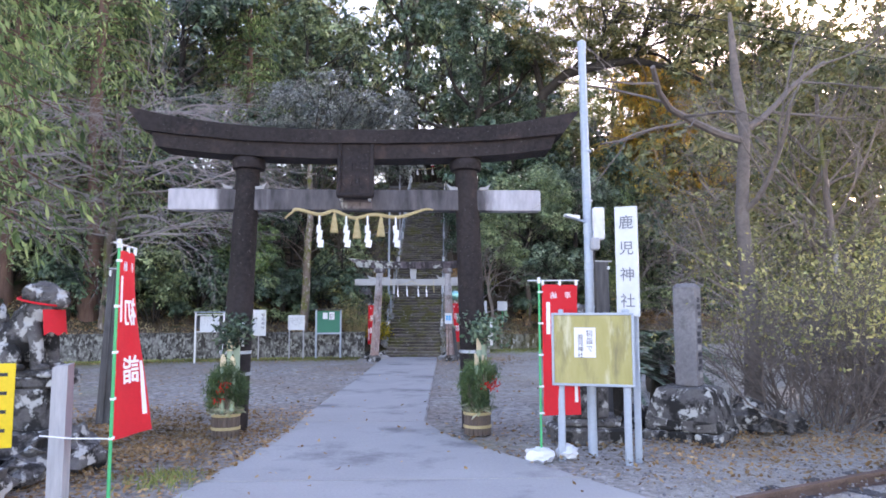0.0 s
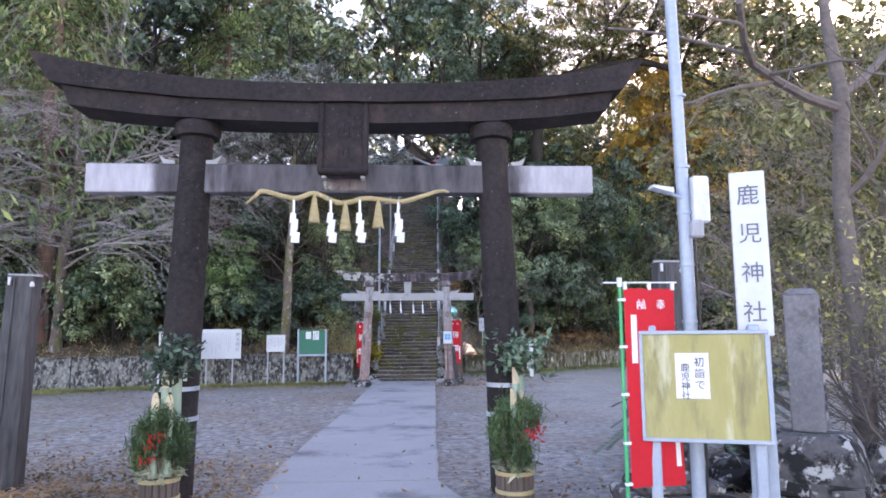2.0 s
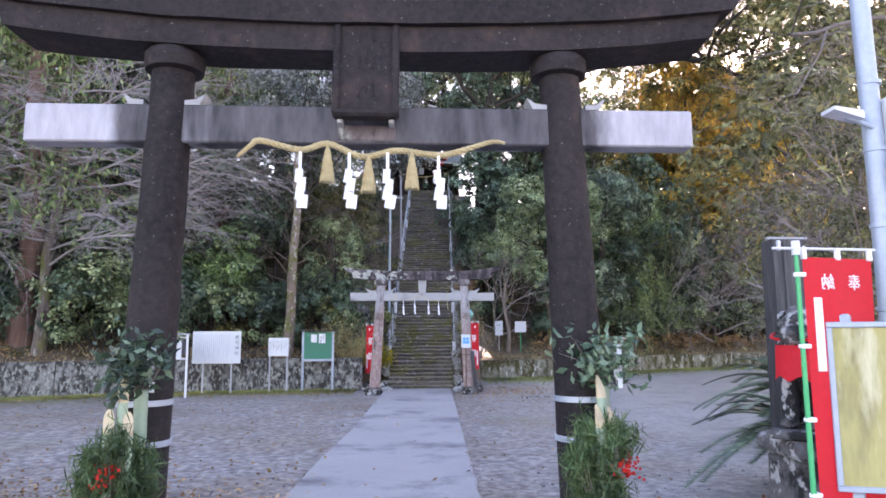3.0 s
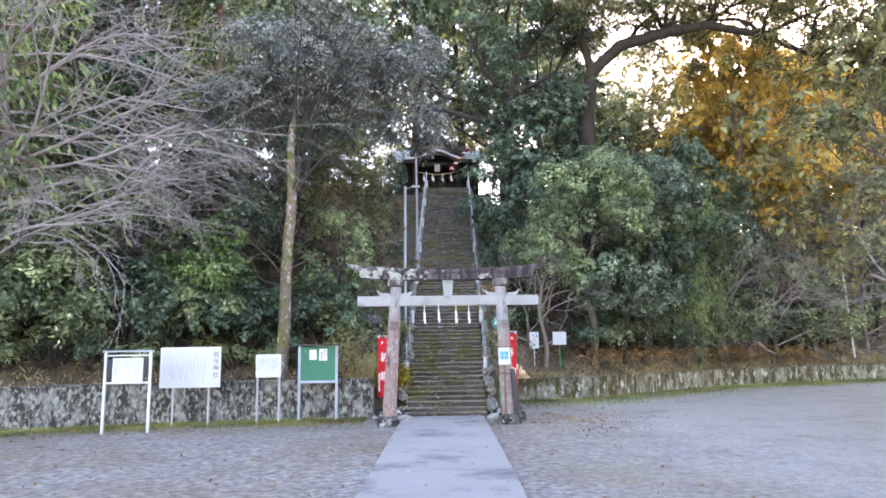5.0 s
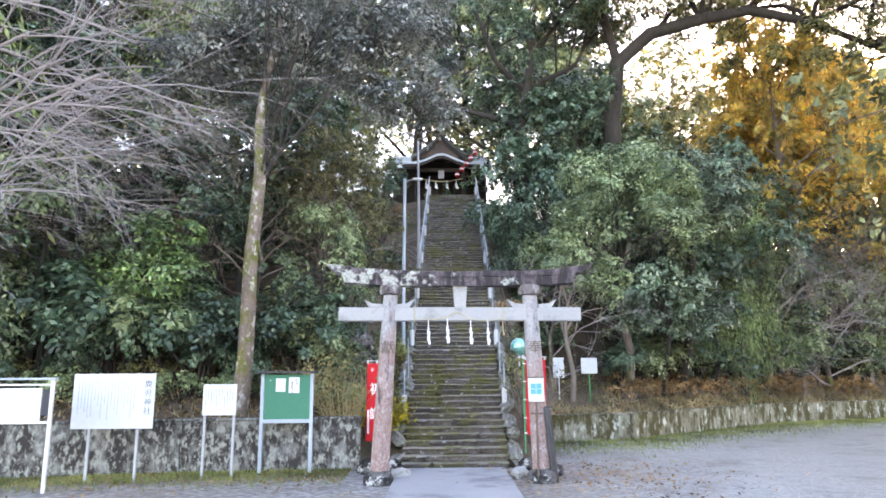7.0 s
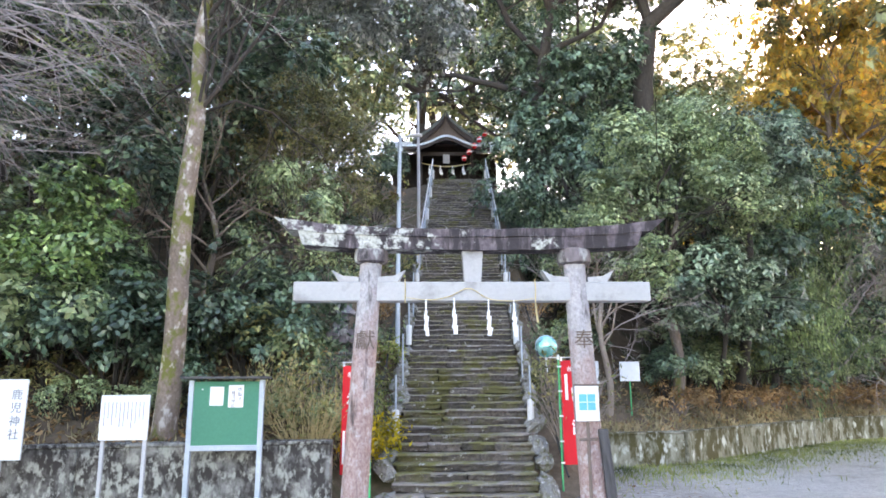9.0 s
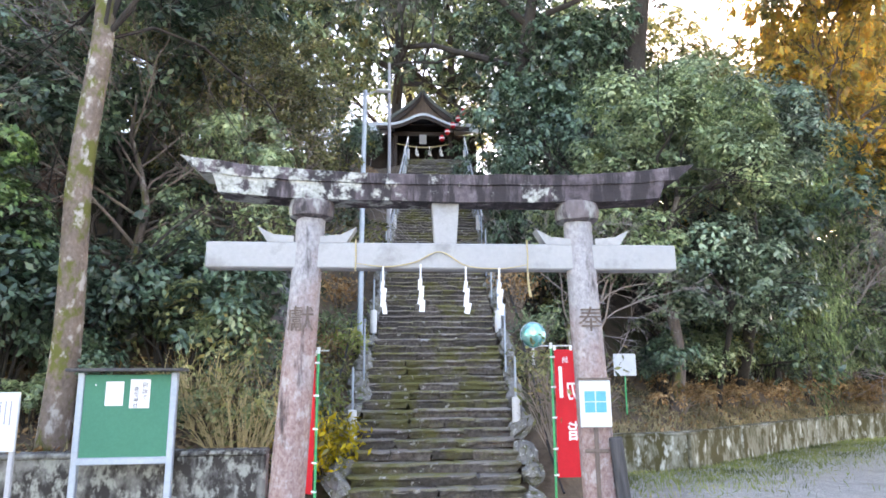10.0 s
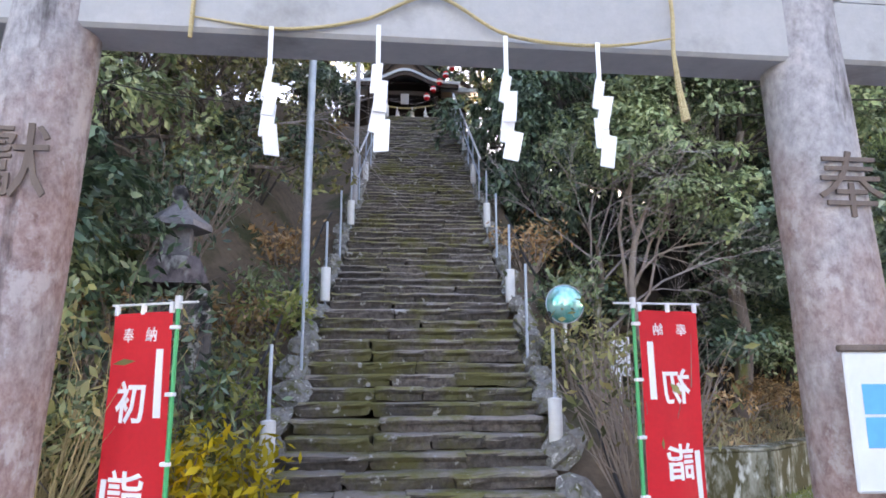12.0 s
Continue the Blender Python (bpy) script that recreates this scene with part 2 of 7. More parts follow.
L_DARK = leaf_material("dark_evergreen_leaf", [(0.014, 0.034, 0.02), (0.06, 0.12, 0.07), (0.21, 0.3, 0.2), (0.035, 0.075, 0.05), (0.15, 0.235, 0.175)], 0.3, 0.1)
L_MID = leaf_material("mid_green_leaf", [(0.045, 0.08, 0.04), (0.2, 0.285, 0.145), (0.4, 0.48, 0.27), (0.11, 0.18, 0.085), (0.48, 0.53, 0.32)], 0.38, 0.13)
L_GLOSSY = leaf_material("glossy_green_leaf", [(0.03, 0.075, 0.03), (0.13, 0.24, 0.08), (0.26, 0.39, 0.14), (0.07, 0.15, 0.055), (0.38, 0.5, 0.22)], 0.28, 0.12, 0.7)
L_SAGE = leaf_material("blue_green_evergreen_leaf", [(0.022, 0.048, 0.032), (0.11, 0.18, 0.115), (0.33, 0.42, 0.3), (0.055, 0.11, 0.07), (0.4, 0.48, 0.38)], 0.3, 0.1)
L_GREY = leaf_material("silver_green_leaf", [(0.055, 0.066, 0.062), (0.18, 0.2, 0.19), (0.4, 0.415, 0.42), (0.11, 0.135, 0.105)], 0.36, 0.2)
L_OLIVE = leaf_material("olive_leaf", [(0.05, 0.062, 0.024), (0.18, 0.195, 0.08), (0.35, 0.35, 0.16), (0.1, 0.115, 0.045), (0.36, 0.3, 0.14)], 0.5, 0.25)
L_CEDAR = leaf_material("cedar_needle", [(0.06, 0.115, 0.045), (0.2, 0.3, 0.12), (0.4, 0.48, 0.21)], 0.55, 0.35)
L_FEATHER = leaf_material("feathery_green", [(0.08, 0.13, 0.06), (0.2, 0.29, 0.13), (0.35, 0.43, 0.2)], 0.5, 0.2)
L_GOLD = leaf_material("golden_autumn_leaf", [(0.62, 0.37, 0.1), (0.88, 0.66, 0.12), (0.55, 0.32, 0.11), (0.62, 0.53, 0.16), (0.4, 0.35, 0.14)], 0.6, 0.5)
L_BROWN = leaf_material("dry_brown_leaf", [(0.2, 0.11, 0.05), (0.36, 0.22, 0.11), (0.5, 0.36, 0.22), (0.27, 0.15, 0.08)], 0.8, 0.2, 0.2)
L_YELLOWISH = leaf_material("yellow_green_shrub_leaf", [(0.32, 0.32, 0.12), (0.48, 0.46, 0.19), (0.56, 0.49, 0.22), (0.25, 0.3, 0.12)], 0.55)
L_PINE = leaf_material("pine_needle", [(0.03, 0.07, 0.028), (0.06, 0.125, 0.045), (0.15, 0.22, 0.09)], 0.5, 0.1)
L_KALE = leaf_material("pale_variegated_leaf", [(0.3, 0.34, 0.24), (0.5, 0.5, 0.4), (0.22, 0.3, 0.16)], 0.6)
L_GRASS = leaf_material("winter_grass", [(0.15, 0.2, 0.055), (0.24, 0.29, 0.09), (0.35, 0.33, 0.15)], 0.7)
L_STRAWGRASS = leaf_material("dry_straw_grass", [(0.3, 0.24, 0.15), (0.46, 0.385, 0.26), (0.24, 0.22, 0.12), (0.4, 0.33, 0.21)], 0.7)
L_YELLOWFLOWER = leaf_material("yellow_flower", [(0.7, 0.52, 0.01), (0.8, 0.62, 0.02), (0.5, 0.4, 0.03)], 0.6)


def ground_material():
    """Crushed grey gravel with soil, fallen leaves' tint and green moss by the far wall."""
    m, nt, p = nodes_of("gravel_ground")
    v = coords(nt, 1.0, jitter=False)
    vo = nt.nodes.new("ShaderNodeTexVoronoi")
    vo.inputs["Scale"].default_value = 44.0
    nt.links.new(v, vo.inputs["Vector"])
    stones = ramp(nt, noise_tex(nt, vo.outputs["Position"], 9.0, 2), [(0.3, (0.16, 0.152, 0.15)), (0.5, (0.32, 0.305, 0.3)), (0.72, (0.54, 0.52, 0.51))])
    soil = ramp(nt, noise_tex(nt, v, 9.0, 8), [(0.35, (0.18, 0.145, 0.12)), (0.65, (0.4, 0.335, 0.285))])
    col = mix(nt, ramp(nt, noise_tex(nt, v, 0.33, 5), [(0.42, (0.1, 0.1, 0.1)), (0.62, (0.85, 0.85, 0.85))]), stones, soil)
    col = mix(nt, ramp(nt, noise_tex(nt, v, 0.16, 4), [(0.56, (0, 0, 0)), (0.68, (0.5, 0.5, 0.5))]), col, (0.24, 0.26, 0.13))
    # A paler gravel colour mixed in towards the east, broken up by noise.
    sep = nt.nodes.new("ShaderNodeSeparateXYZ")
    nt.links.new(v, sep.inputs[0])
    wide = nt.nodes.new("ShaderNodeMath")
    wide.operation = "MULTIPLY_ADD"
    wide.inputs[1].default_value, wide.inputs[2].default_value = 0.13, 0.14
    nt.links.new(sep.outputs["X"], wide.inputs[0])
    east_pale = nt.nodes.new("ShaderNodeMath")
    east_pale.operation = "MULTIPLY"
    nt.links.new(wide.outputs[0], east_pale.inputs[0])
    nt.links.new(ramp(nt, noise_tex(nt, v, 0.5, 5), [(0.3, (0.7, 0.7, 0.7)), (0.6, (1.3, 1.3, 1.3))]), east_pale.inputs[1])
    col = mix(nt, ramp(nt, east_pale.outputs[0], [(0.25, (0, 0, 0)), (0.95, (0.6, 0.6, 0.6))]), col, ramp(nt, noise_tex(nt, v, 34.0, 8, 0.75), [(0.36, (0.2, 0.195, 0.18)), (0.5, (0.55, 0.54, 0.5)), (0.64, (0.8, 0.79, 0.74))]))
    col = mix(nt, ramp(nt, noise_tex(nt, v, 0.9, 8, 0.7), [(0.52, (0, 0, 0)), (0.66, (0.45, 0.45, 0.45))]), col, (0.2, 0.17, 0.14))
    nt.links.new(col, p.inputs["Base Color"])
    p.inputs["Roughness"].default_value = 0.92
    add = nt.nodes.new("ShaderNodeMath")
    nt.links.new(vo.outputs["Distance"], add.inputs[0])
    nt.links.new(noise_tex(nt, v, 40, 5), add.inputs[1])
    bump(nt, p, add.outputs[0], 0.55, 0.03)
    return m


M_GROUND = ground_material()
M_SOIL = surface("hillside_soil", (0.05, 0.037, 0.026), (0.2, 0.145, 0.1), 0.95, 0.8, 9, 1.0, stain=(0.045, 0.055, 0.02), stain_at=(0.5, 0.64), stain_scale=0.9)


# ---- mesh helpers ----
class Shape:
    """Collects vertices and faces of one mesh."""

    def __init__(self):
        self.v, self.f = [], []

    def add(self, vs, fs, m=None):
        o = len(self.v)
        self.v += [tuple(m @ Vector(p)) for p in vs] if m else [tuple(p) for p in vs]
        self.f += [tuple(i + o for i in q) for q in fs]
        return self

    def box(self, c, s, m=None, b=None):
        """A chamfered box: centre, size."""
        h = [k / 2 for k in s]
        b = min(h) * 0.25 if b is None else min(b, min(h) * 0.9)
        vs, idx = [], {}
        for sx in (-1, 1):
            for sy in (-1, 1):
                for sz in (-1, 1):
                    for a in range(3):
                        q = [h[k] if k == a else h[k] - b for k in range(3)]
                        idx[sx, sy, sz, a] = len(vs)
                        vs.append((c[0] + sx * q[0], c[1] + sy * q[1], c[2] + sz * q[2]))
        fs = []
        for a in range(3):
            u, w = (a + 1) % 3, (a + 2) % 3
            for s0 in (-1, 1):
                ring = []
                for su, sw in ((-1, -1), (1, -1), (1, 1), (-1, 1)):
                    k = [0, 0, 0]
                    k[a], k[u], k[w] = s0, su, sw
                    ring.append(idx[(*k, a)])
                fs.append(ring if s0 > 0 else ring[::-1])
            for su in (-1, 1):
                for sw in (-1, 1):
                    k0, k1 = [0, 0, 0], [0, 0, 0]
                    k0[a], k0[u], k0[w] = -1, su, sw
                    k1[a], k1[u], k1[w] = 1, su, sw
                    q = [idx[(*k0, u)], idx[(*k1, u)], idx[(*k1, w)], idx[(*k0, w)]]
                    fs.append(q if su * sw < 0 else q[::-1])
        for sx in (-1, 1):
            for sy in (-1, 1):
                for sz in (-1, 1):
                    t = [idx[sx, sy, sz, 0], idx[sx, sy, sz, 1], idx[sx, sy, sz, 2]]
                    fs.append(t if sx * sy * sz > 0 else t[::-1])
        return self.add(vs, fs, m)

    def tube(self, pts, radii, seg=8, cap=True, m=None):
        pts = [Vector(p) for p in pts]
        if isinstance(radii, (int, float)):
            radii = [radii] * len(pts)
        vs, fs, ref = [], [], None
        for i, p in enumerate(pts):
            d = (pts[min(i + 1, len(pts) - 1)] - pts[max(i - 1, 0)]).normalized()
            if ref is None:
                ref = d.orthogonal().normalized()
            else:
                ref = ref - d * ref.dot(d)
                ref = ref.normalized() if ref.length > 1e-6 else d.orthogonal().normalized()
            w = d.cross(ref)
            for k in range(seg):
                a = 2 * math.pi * k / seg
                vs.append(p + (ref * math.cos(a) + w * math.sin(a)) * radii[i])
        n = len(pts)
        for i in range(n - 1):
            for k in range(seg):
                k2 = (k + 1) % seg
                fs.append((i * seg + k, i * seg + k2, (i + 1) * seg + k2, (i + 1) * seg + k))
        if cap:
            fs.append(tuple(range(seg))[::-1])
            fs.append(tuple((n - 1) * seg + k for k in range(seg)))
        return self.add(vs, fs, m)

    def loft(self, rings, cap=True, m=None):
        k = len(rings[0])
        vs = [p for r in rings for p in r]
        fs = [(i * k + j, i * k + (j + 1) % k, (i + 1) * k + (j + 1) % k, (i + 1) * k + j) for i in range(len(rings) - 1) for j in range(k)]
        if cap:
            fs += [tuple(range(k))[::-1], tuple((len(rings) - 1) * k + j for j in range(k))]
        return self.add(vs, fs, m)

    def lathe(self, profile, seg=16, m=None):
        return self.loft([[(r * math.cos(2 * math.pi * j / seg), r * math.sin(2 * math.pi * j / seg), z) for j in range(seg)] for r, z in profile], True, m)

    def blob(self, c, r, rough=0.15, seed=0, seg=12, m=None):
        """An uneven lump; r: radius or three radii."""
        r = (r, r, r) if isinstance(r, (int, float)) else r
        rings = []
        for i in range(1, seg):
            th = math.pi * i / seg
            ring = []
            for j in range(seg + 2):
                ph = 2 * math.pi * j / (seg + 2)
                d = Vector((math.sin(th) * math.cos(ph), math.sin(th) * math.sin(ph), -math.cos(th)))
                k = 1 + rough * noise.noise(d * 2.3 + Vector((seed * 7.1, seed * 3.3, 0)))
                ring.append((c[0] + d.x * r[0] * k, c[1] + d.y * r[1] * k, c[2] + d.z * r[2] * k))
            rings.append(ring)
        return self.loft(rings, True, m)

    def roughen(self, amount, scale, seed=0):
        out = []
        for p in self.v:
            q = Vector(p) * scale + Vector((seed * 5.7, seed * 2.9, seed))
            out.append(tuple(Vector(p) + noise.noise_vector(q) * amount))
        self.v = out
        return self

    def mesh(self, name, mat, smooth=False, fix=True):
        me = bpy.data.meshes.new(name)
        me.from_pydata(self.v, [], self.f)
        if fix and len(self.f) < 30000:
            bm = bmesh.new()
            bm.from_mesh(me)
            bmesh.ops.recalc_face_normals(bm, faces=bm.faces)
            bm.to_mesh(me)
            bm.free()
        me.materials.append(mat)
        if smooth:
            me.polygons.foreach_set("use_smooth", [True] * len(me.polygons))
            me.set_sharp_from_angle(angle=radians(42))
        return me


def thing(name, m, label="", category="", group="", kind=""):
    ob = new(name)
    ob.matrix_world = m
    ob.empty_display_size = 0.2
    return tagged(ob, label, category, group, kind)


def part(name, shape, mat, parent, label="", smooth=False, m=None):
    me = shape if isinstance(shape, bpy.types.Mesh) else shape.mesh(name, mat, smooth)
    ob = new(name, me)
    ob.parent = parent
    if m:
        ob.matrix_basis = m
    return tagged(ob, label)


def solo(name, shape, mat, label, category, group="", kind="", m=None, smooth=False):
    me = shape if isinstance(shape, bpy.types.Mesh) else shape.mesh(name, mat, smooth)
    ob = new(name, me)
    if m:
        ob.matrix_world = m
    return tagged(ob, label, category, group, kind)


def text_shape(body, size, depth=0.003, spacing=1.0, weight=0.0):
    """Letters in the xz plane, facing -y, centred on the origin."""
    c = bpy.data.curves.new("letters", "FONT")
    c.body, c.size, c.align_x, c.align_y, c.extrude, c.space_line, c.offset = body, size, "CENTER", "CENTER", depth, spacing, weight
    c.resolution_u = 2
    ob = new("letters", c)
    me = bpy.data.meshes.new_from_object(ob.evaluated_get(bpy.context.evaluated_depsgraph_get()))
    s = Shape()
    s.v = [(v.co.x, -v.co.z, v.co.y) for v in me.vertices]
    s.f = [tuple(p.vertices) for p in me.polygons]
    xs, zs = [p[0] for p in s.v], [p[2] for p in s.v]
    mx, mz = (min(xs) + max(xs)) / 2, (min(zs) + max(zs)) / 2
    s.v = [(x - mx, y, z - mz) for x, y, z in s.v]
    bpy.data.objects.remove(ob)
    bpy.data.meshes.remove(me)
    bpy.data.curves.remove(c)
    return s


def leaf_mesh(name, mat, pos, nrm, rng, length, width, droop=0.0, along=None):
    """One small folded leaf per position."""
    n = len(pos)
    nrm = nrm / (np.linalg.norm(nrm, axis=1, keepdims=True) + 1e-9)
    ax = rng.normal(size=(n, 3)) if along is None else along + rng.normal(size=(n, 3)) * 0.25
    ax[:, 2] -= droop
    ax -= nrm * np.sum(ax * nrm, axis=1, keepdims=True)
    ax /= np.linalg.norm(ax, axis=1, keepdims=True) + 1e-9
    sd = np.cross(nrm, ax)
    k = rng.uniform(0.65, 1.35, (n, 1))
    l, w = length * k, width * k * rng.uniform(0.8, 1.2, (n, 1))
    base = pos - ax * l * 0.5
    mid = pos + nrm * w * 0.18
    v = np.stack([base, mid + sd * w * 0.5 - nrm * w * 0.3, base + ax * l, mid - sd * w * 0.5 - nrm * w * 0.3], axis=1).reshape(-1, 3)
    me = bpy.data.meshes.new(name)
    me.vertices.add(4 * n)
    me.vertices.foreach_set("co", v.astype(np.float32).ravel())
    me.loops.add(4 * n)
    me.loops.foreach_set("vertex_index", np.arange(4 * n, dtype=np.int32))
    me.polygons.add(n)
    me.polygons.foreach_set("loop_start", np.arange(0, 4 * n, 4, dtype=np.int32))
    me.update(calc_edges=True)
    me.materials.append(mat)
    return me


def blob_leaves(rng, blobs, n, shell=0.55, up=0.5, per=20, pad=0.27):
    """Positions, normals and axes of n leaves in a set of lumps (x, y, z, rx, ry, rz): domed sprays of leaves spread over each lump."""
    b = np.array(blobs, float)
    wt = (b[:, 3] * b[:, 4] + b[:, 4] * b[:, 5] + b[:, 3] * b[:, 5])
    m = max(1, n // per)
    pick = b[rng.choice(len(b), m, p=wt / wt.sum())]
    d = rng.normal(size=(m, 3))
    d /= np.linalg.norm(d, axis=1, keepdims=True)
    under = (d[:, 2] < -0.1) & (rng.random(m) < 0.65)
    d[under, 2] *= -1
    r = (shell + (1 - shell) * rng.random((m, 1)) ** 0.5) * rng.uniform(0.85, 1.12, (m, 1))
    centre = pick[:, :3] + d * r * pick[:, 3:6]
    face = d * 0.75 + rng.normal(size=(m, 3)) * 0.22
    face[:, 2] += up
    face /= np.linalg.norm(face, axis=1, keepdims=True)
    k = rng.integers(m, size=n)
    f = face[k]
    out = rng.normal(size=(n, 3))
    out -= f * np.sum(out * f, axis=1, keepdims=True)
    out /= np.linalg.norm(out, axis=1, keepdims=True) + 1e-9
    wide = np.minimum(pad, 0.42 * pick[:, 3:4])[k] * rng.uniform(0.7, 1.3, (m, 1))[k]
    q = np.sqrt(rng.random((n, 1)))
    pos = centre[k] + out * q * wide - f * (q * q * 0.45 + rng.random((n, 1)) * 0.25) * wide
    nrm = f + out * q * 0.55 + rng.normal(size=(n, 3)) * 0.3
    return pos, nrm, out + rng.normal(size=(n, 3)) * 0.35


def grow(s, p, d, length, r, depth, rng, kids, angle, up, tips, wobble=0.16, seg=6, thin=0.55, short=0.68):
    """A branch with its side branches; tips collects the ends."""
    n = 5 if depth > 1 else 3
    pts, rad = [p.copy()], [r]
    q, dd = p.copy(), d.copy()
    for i in range(n):
        dd = (dd + Vector(rng.normal(size=3)) * wobble + Vector((0, 0, up))).normalized()
        q = q + dd * length / n
        pts.append(q.copy())
        rad.append(r * (1 - (i + 1) / n * (1 - thin)) if depth > 0 else r * (1 - (i + 1) / n * 0.75))
    s.tube(pts, rad, max(3, seg if depth > 1 else 4 if depth == 1 else 3), depth > 2)
    if depth == 0:
        tips.append((q, dd))
        return
    for k in range(kids[depth]):
        t = 0.25 + 0.75 * (k + rng.random()) / kids[depth]
        x = min(n - 1, int(t * n))
        at = pts[x].lerp(pts[x + 1], t * n - x)
        side = Vector(rng.normal(size=3))
        side = (side - dd * side.dot(dd)).normalized()
        a = radians(angle) * rng.uniform(0.6, 1.25)
        nd = (dd * math.cos(a) + side * math.sin(a)).normalized()
        grow(s, at, nd, length * short * rng.uniform(0.7, 1.15), max(0.0045, rad[x] * thin * 0.85), depth - 1, rng, kids, angle, up, tips, wobble, seg, thin, short)
    tips.append((q, dd))


# ---- plan ----
GZ = 0.04
LEFT_WALL = [(-34, 17.5), (-20, 20.6), (-12, 23.4), (-8.2, 24.9), (-5.0, 25.55), (-1.75, 25.75)]
RIGHT_WALL = [(2.35, 30.6), (5.0, 31.2), (8.5, 34.2), (12.0, 36.95), (20.0, 40.2), (34.0, 43.0), (48.0, 45.0)]
TORII_Y, GATE_Y = 10.0, 24.02
STEP_Y0, STEPS, RISE, TREAD = 25.55, 84, 0.1175, 0.2015


def stair_x(y):
    return 0.02 + 0.052 * (y - STEP_Y0)


def stair_z(y):
    return GZ + min(STEPS * RISE, max(0.0, (y - STEP_Y0) / TREAD * RISE))


def line_y(points, x):
    return float(np.interp(x, [p[0] for p in points], [p[1] for p in points]))


def wall_line(x):
    if x <= -1.75:
        return line_y(LEFT_WALL, x)
    if x >= 2.35:
        return line_y(RIGHT_WALL, x)
    return STEP_Y0 + 0.25 if x < 1.9 else STEP_Y0 + 0.25 + (x - 1.9) / 0.45 * 4.8


def hill_z(x, y):
    v = max(0.0, y - wall_line(x))
    top = 9.9 + 0.6 * noise.noise(Vector((x * 0.08, y * 0.08, 3)))
    base = 0.92 if x < -1.75 else 0.62 if x > 2.35 else 0.0
    slope = 0.58
    h = min(top, base + v * slope)
    e = abs(x - stair_x(y))
    bank = stair_z(y) - 0.16 - max(0.0, e - 1.5) * 0.35
    k = max(0.0, min(1.0, (e - 1.3) / 1.6))
    k = k * k * (3 - 2 * k)
    h = bank * (1 - k) + h * k
    rough = max(0.0, min(1.0, (e - 1.5) / 1.5))
    return h + rough * (0.35 * noise.noise(Vector((x * 0.4, y * 0.4, 0))) + 0.12 * noise.noise(Vector((x * 1.7, y * 1.7, 5)))) * min(1.0, v / 1.0)


# ---- ground and walls ----
def build_ground():
    s = Shape()
    xs = [-1500, -300, -80] + [-30 + i for i in range(22)] + [-8 + 0.5 * i for i in range(37)] + [11 + i for i in range(30)] + [80, 300, 1500]
    ys = [-1500, -300, -60, -20] + [-8 + 0.5 * i for i in range(100)] + [45, 60, 120, 400, 1500]
    for y in ys:
        for x in xs:
            z = GZ - 0.012
            if -30 < x < 42 and -8 < y < 43:
                z += 0.025 * noise.noise(Vector((x * 0.5, y * 0.5, 1))) + 0.01 * noise.noise(Vector((x * 2.1, y * 2.1, 4)))
                z -= 0.05 * max(0.0, min(1.0, (x - 1.6) / 1.5)) * max(0.0, min(1.0, (10 - y) / 3))
            s.v.append((x, y, z - (0.02 if abs(x) > 60 or y > 44 else 0)))
    w = len(xs)
    s.f = [(j * w + i, j * w + i + 1, (j + 1) * w + i + 1, (j + 1) * w + i) for j in range(len(ys) - 1) for i in range(w - 1)]
    return solo("ground", s.mesh("ground", M_GROUND, True), None, "grey gravel ground with bare soil and leaf litter", "ground", kind="structure")


def build_hill():
    s = Shape()
    xs = [-60, -45] + [-34 + 1.0 * i for i in range(30)] + [-4 + 0.35 * i for i in range(28)] + [6 + i for i in range(36)] + [48, 60]
    vs = [0.0, 0.25] + [0.6 + 0.55 * i for i in range(40)] + [24 + 2.5 * i for i in range(12)]
    for v in vs:
        for x in xs:
            y = wall_line(x) + v
            s.v.append((x, y, hill_z(x, y)))
    w = len(xs)
    s.f = [(j * w + i, j * w + i + 1, (j + 1) * w + i + 1, (j + 1) * w + i) for j in range(len(vs) - 1) for i in range(w - 1)]
    return solo("hillside", s.mesh("hillside", M_SOIL, True), None, "steep wooded hillside of dark soil and litter", "hillside", kind="structure")


def build_wall(name, points, height, mat, label):
    root = thing(name, pose(0, 0, 0), label, "retaining wall", kind="structure")
    i = 0
    for (x0, y0), (x1, y1) in zip(points, points[1:]):
        a, b = Vector((x0, y0, 0)), Vector((x1, y1, 0))
        n = max(1, round((b - a).length / 2.6))
        ang = math.degrees(math.atan2(y1 - y0, x1 - x0))
        for k in range(n):
            c = a.lerp(b, (k + 0.5) / n)
            length = (b - a).length / n - 0.012
            s = Shape().box((0, 0, 0), (length, 0.3, height + 0.3), b=0.025)
            s.box((0, 0, height / 2 + 0.16), (length, 0.36, 0.05), b=0.015)
            s.roughen(0.012, 3.0, i)
            part("wall_panel", s, mat, root, m=pose(c.x, c.y, GZ + height / 2 - 0.15, 0, 0, ang))
            i += 1
    return root


def path_edges(y):
    left = float(np.interp(y, [-6, 3, 6.6, 9.0, 13.8, 16.6, 23.0, 26.0], [-4.6, -2.6, -1.92, -1.67, -1.5, -1.32, -1.12, -1.02]))
    right = float(np.interp(y, [-6, 4.2, 6.3, 7.2, 8.4, 9.2, 10.4, 13.8, 19.9, 26.0], [4.6, 3.2, 2.1, 1.62, 0.98, 0.58, 0.28, 0.42, 0.70, 0.95]))
    return left, right


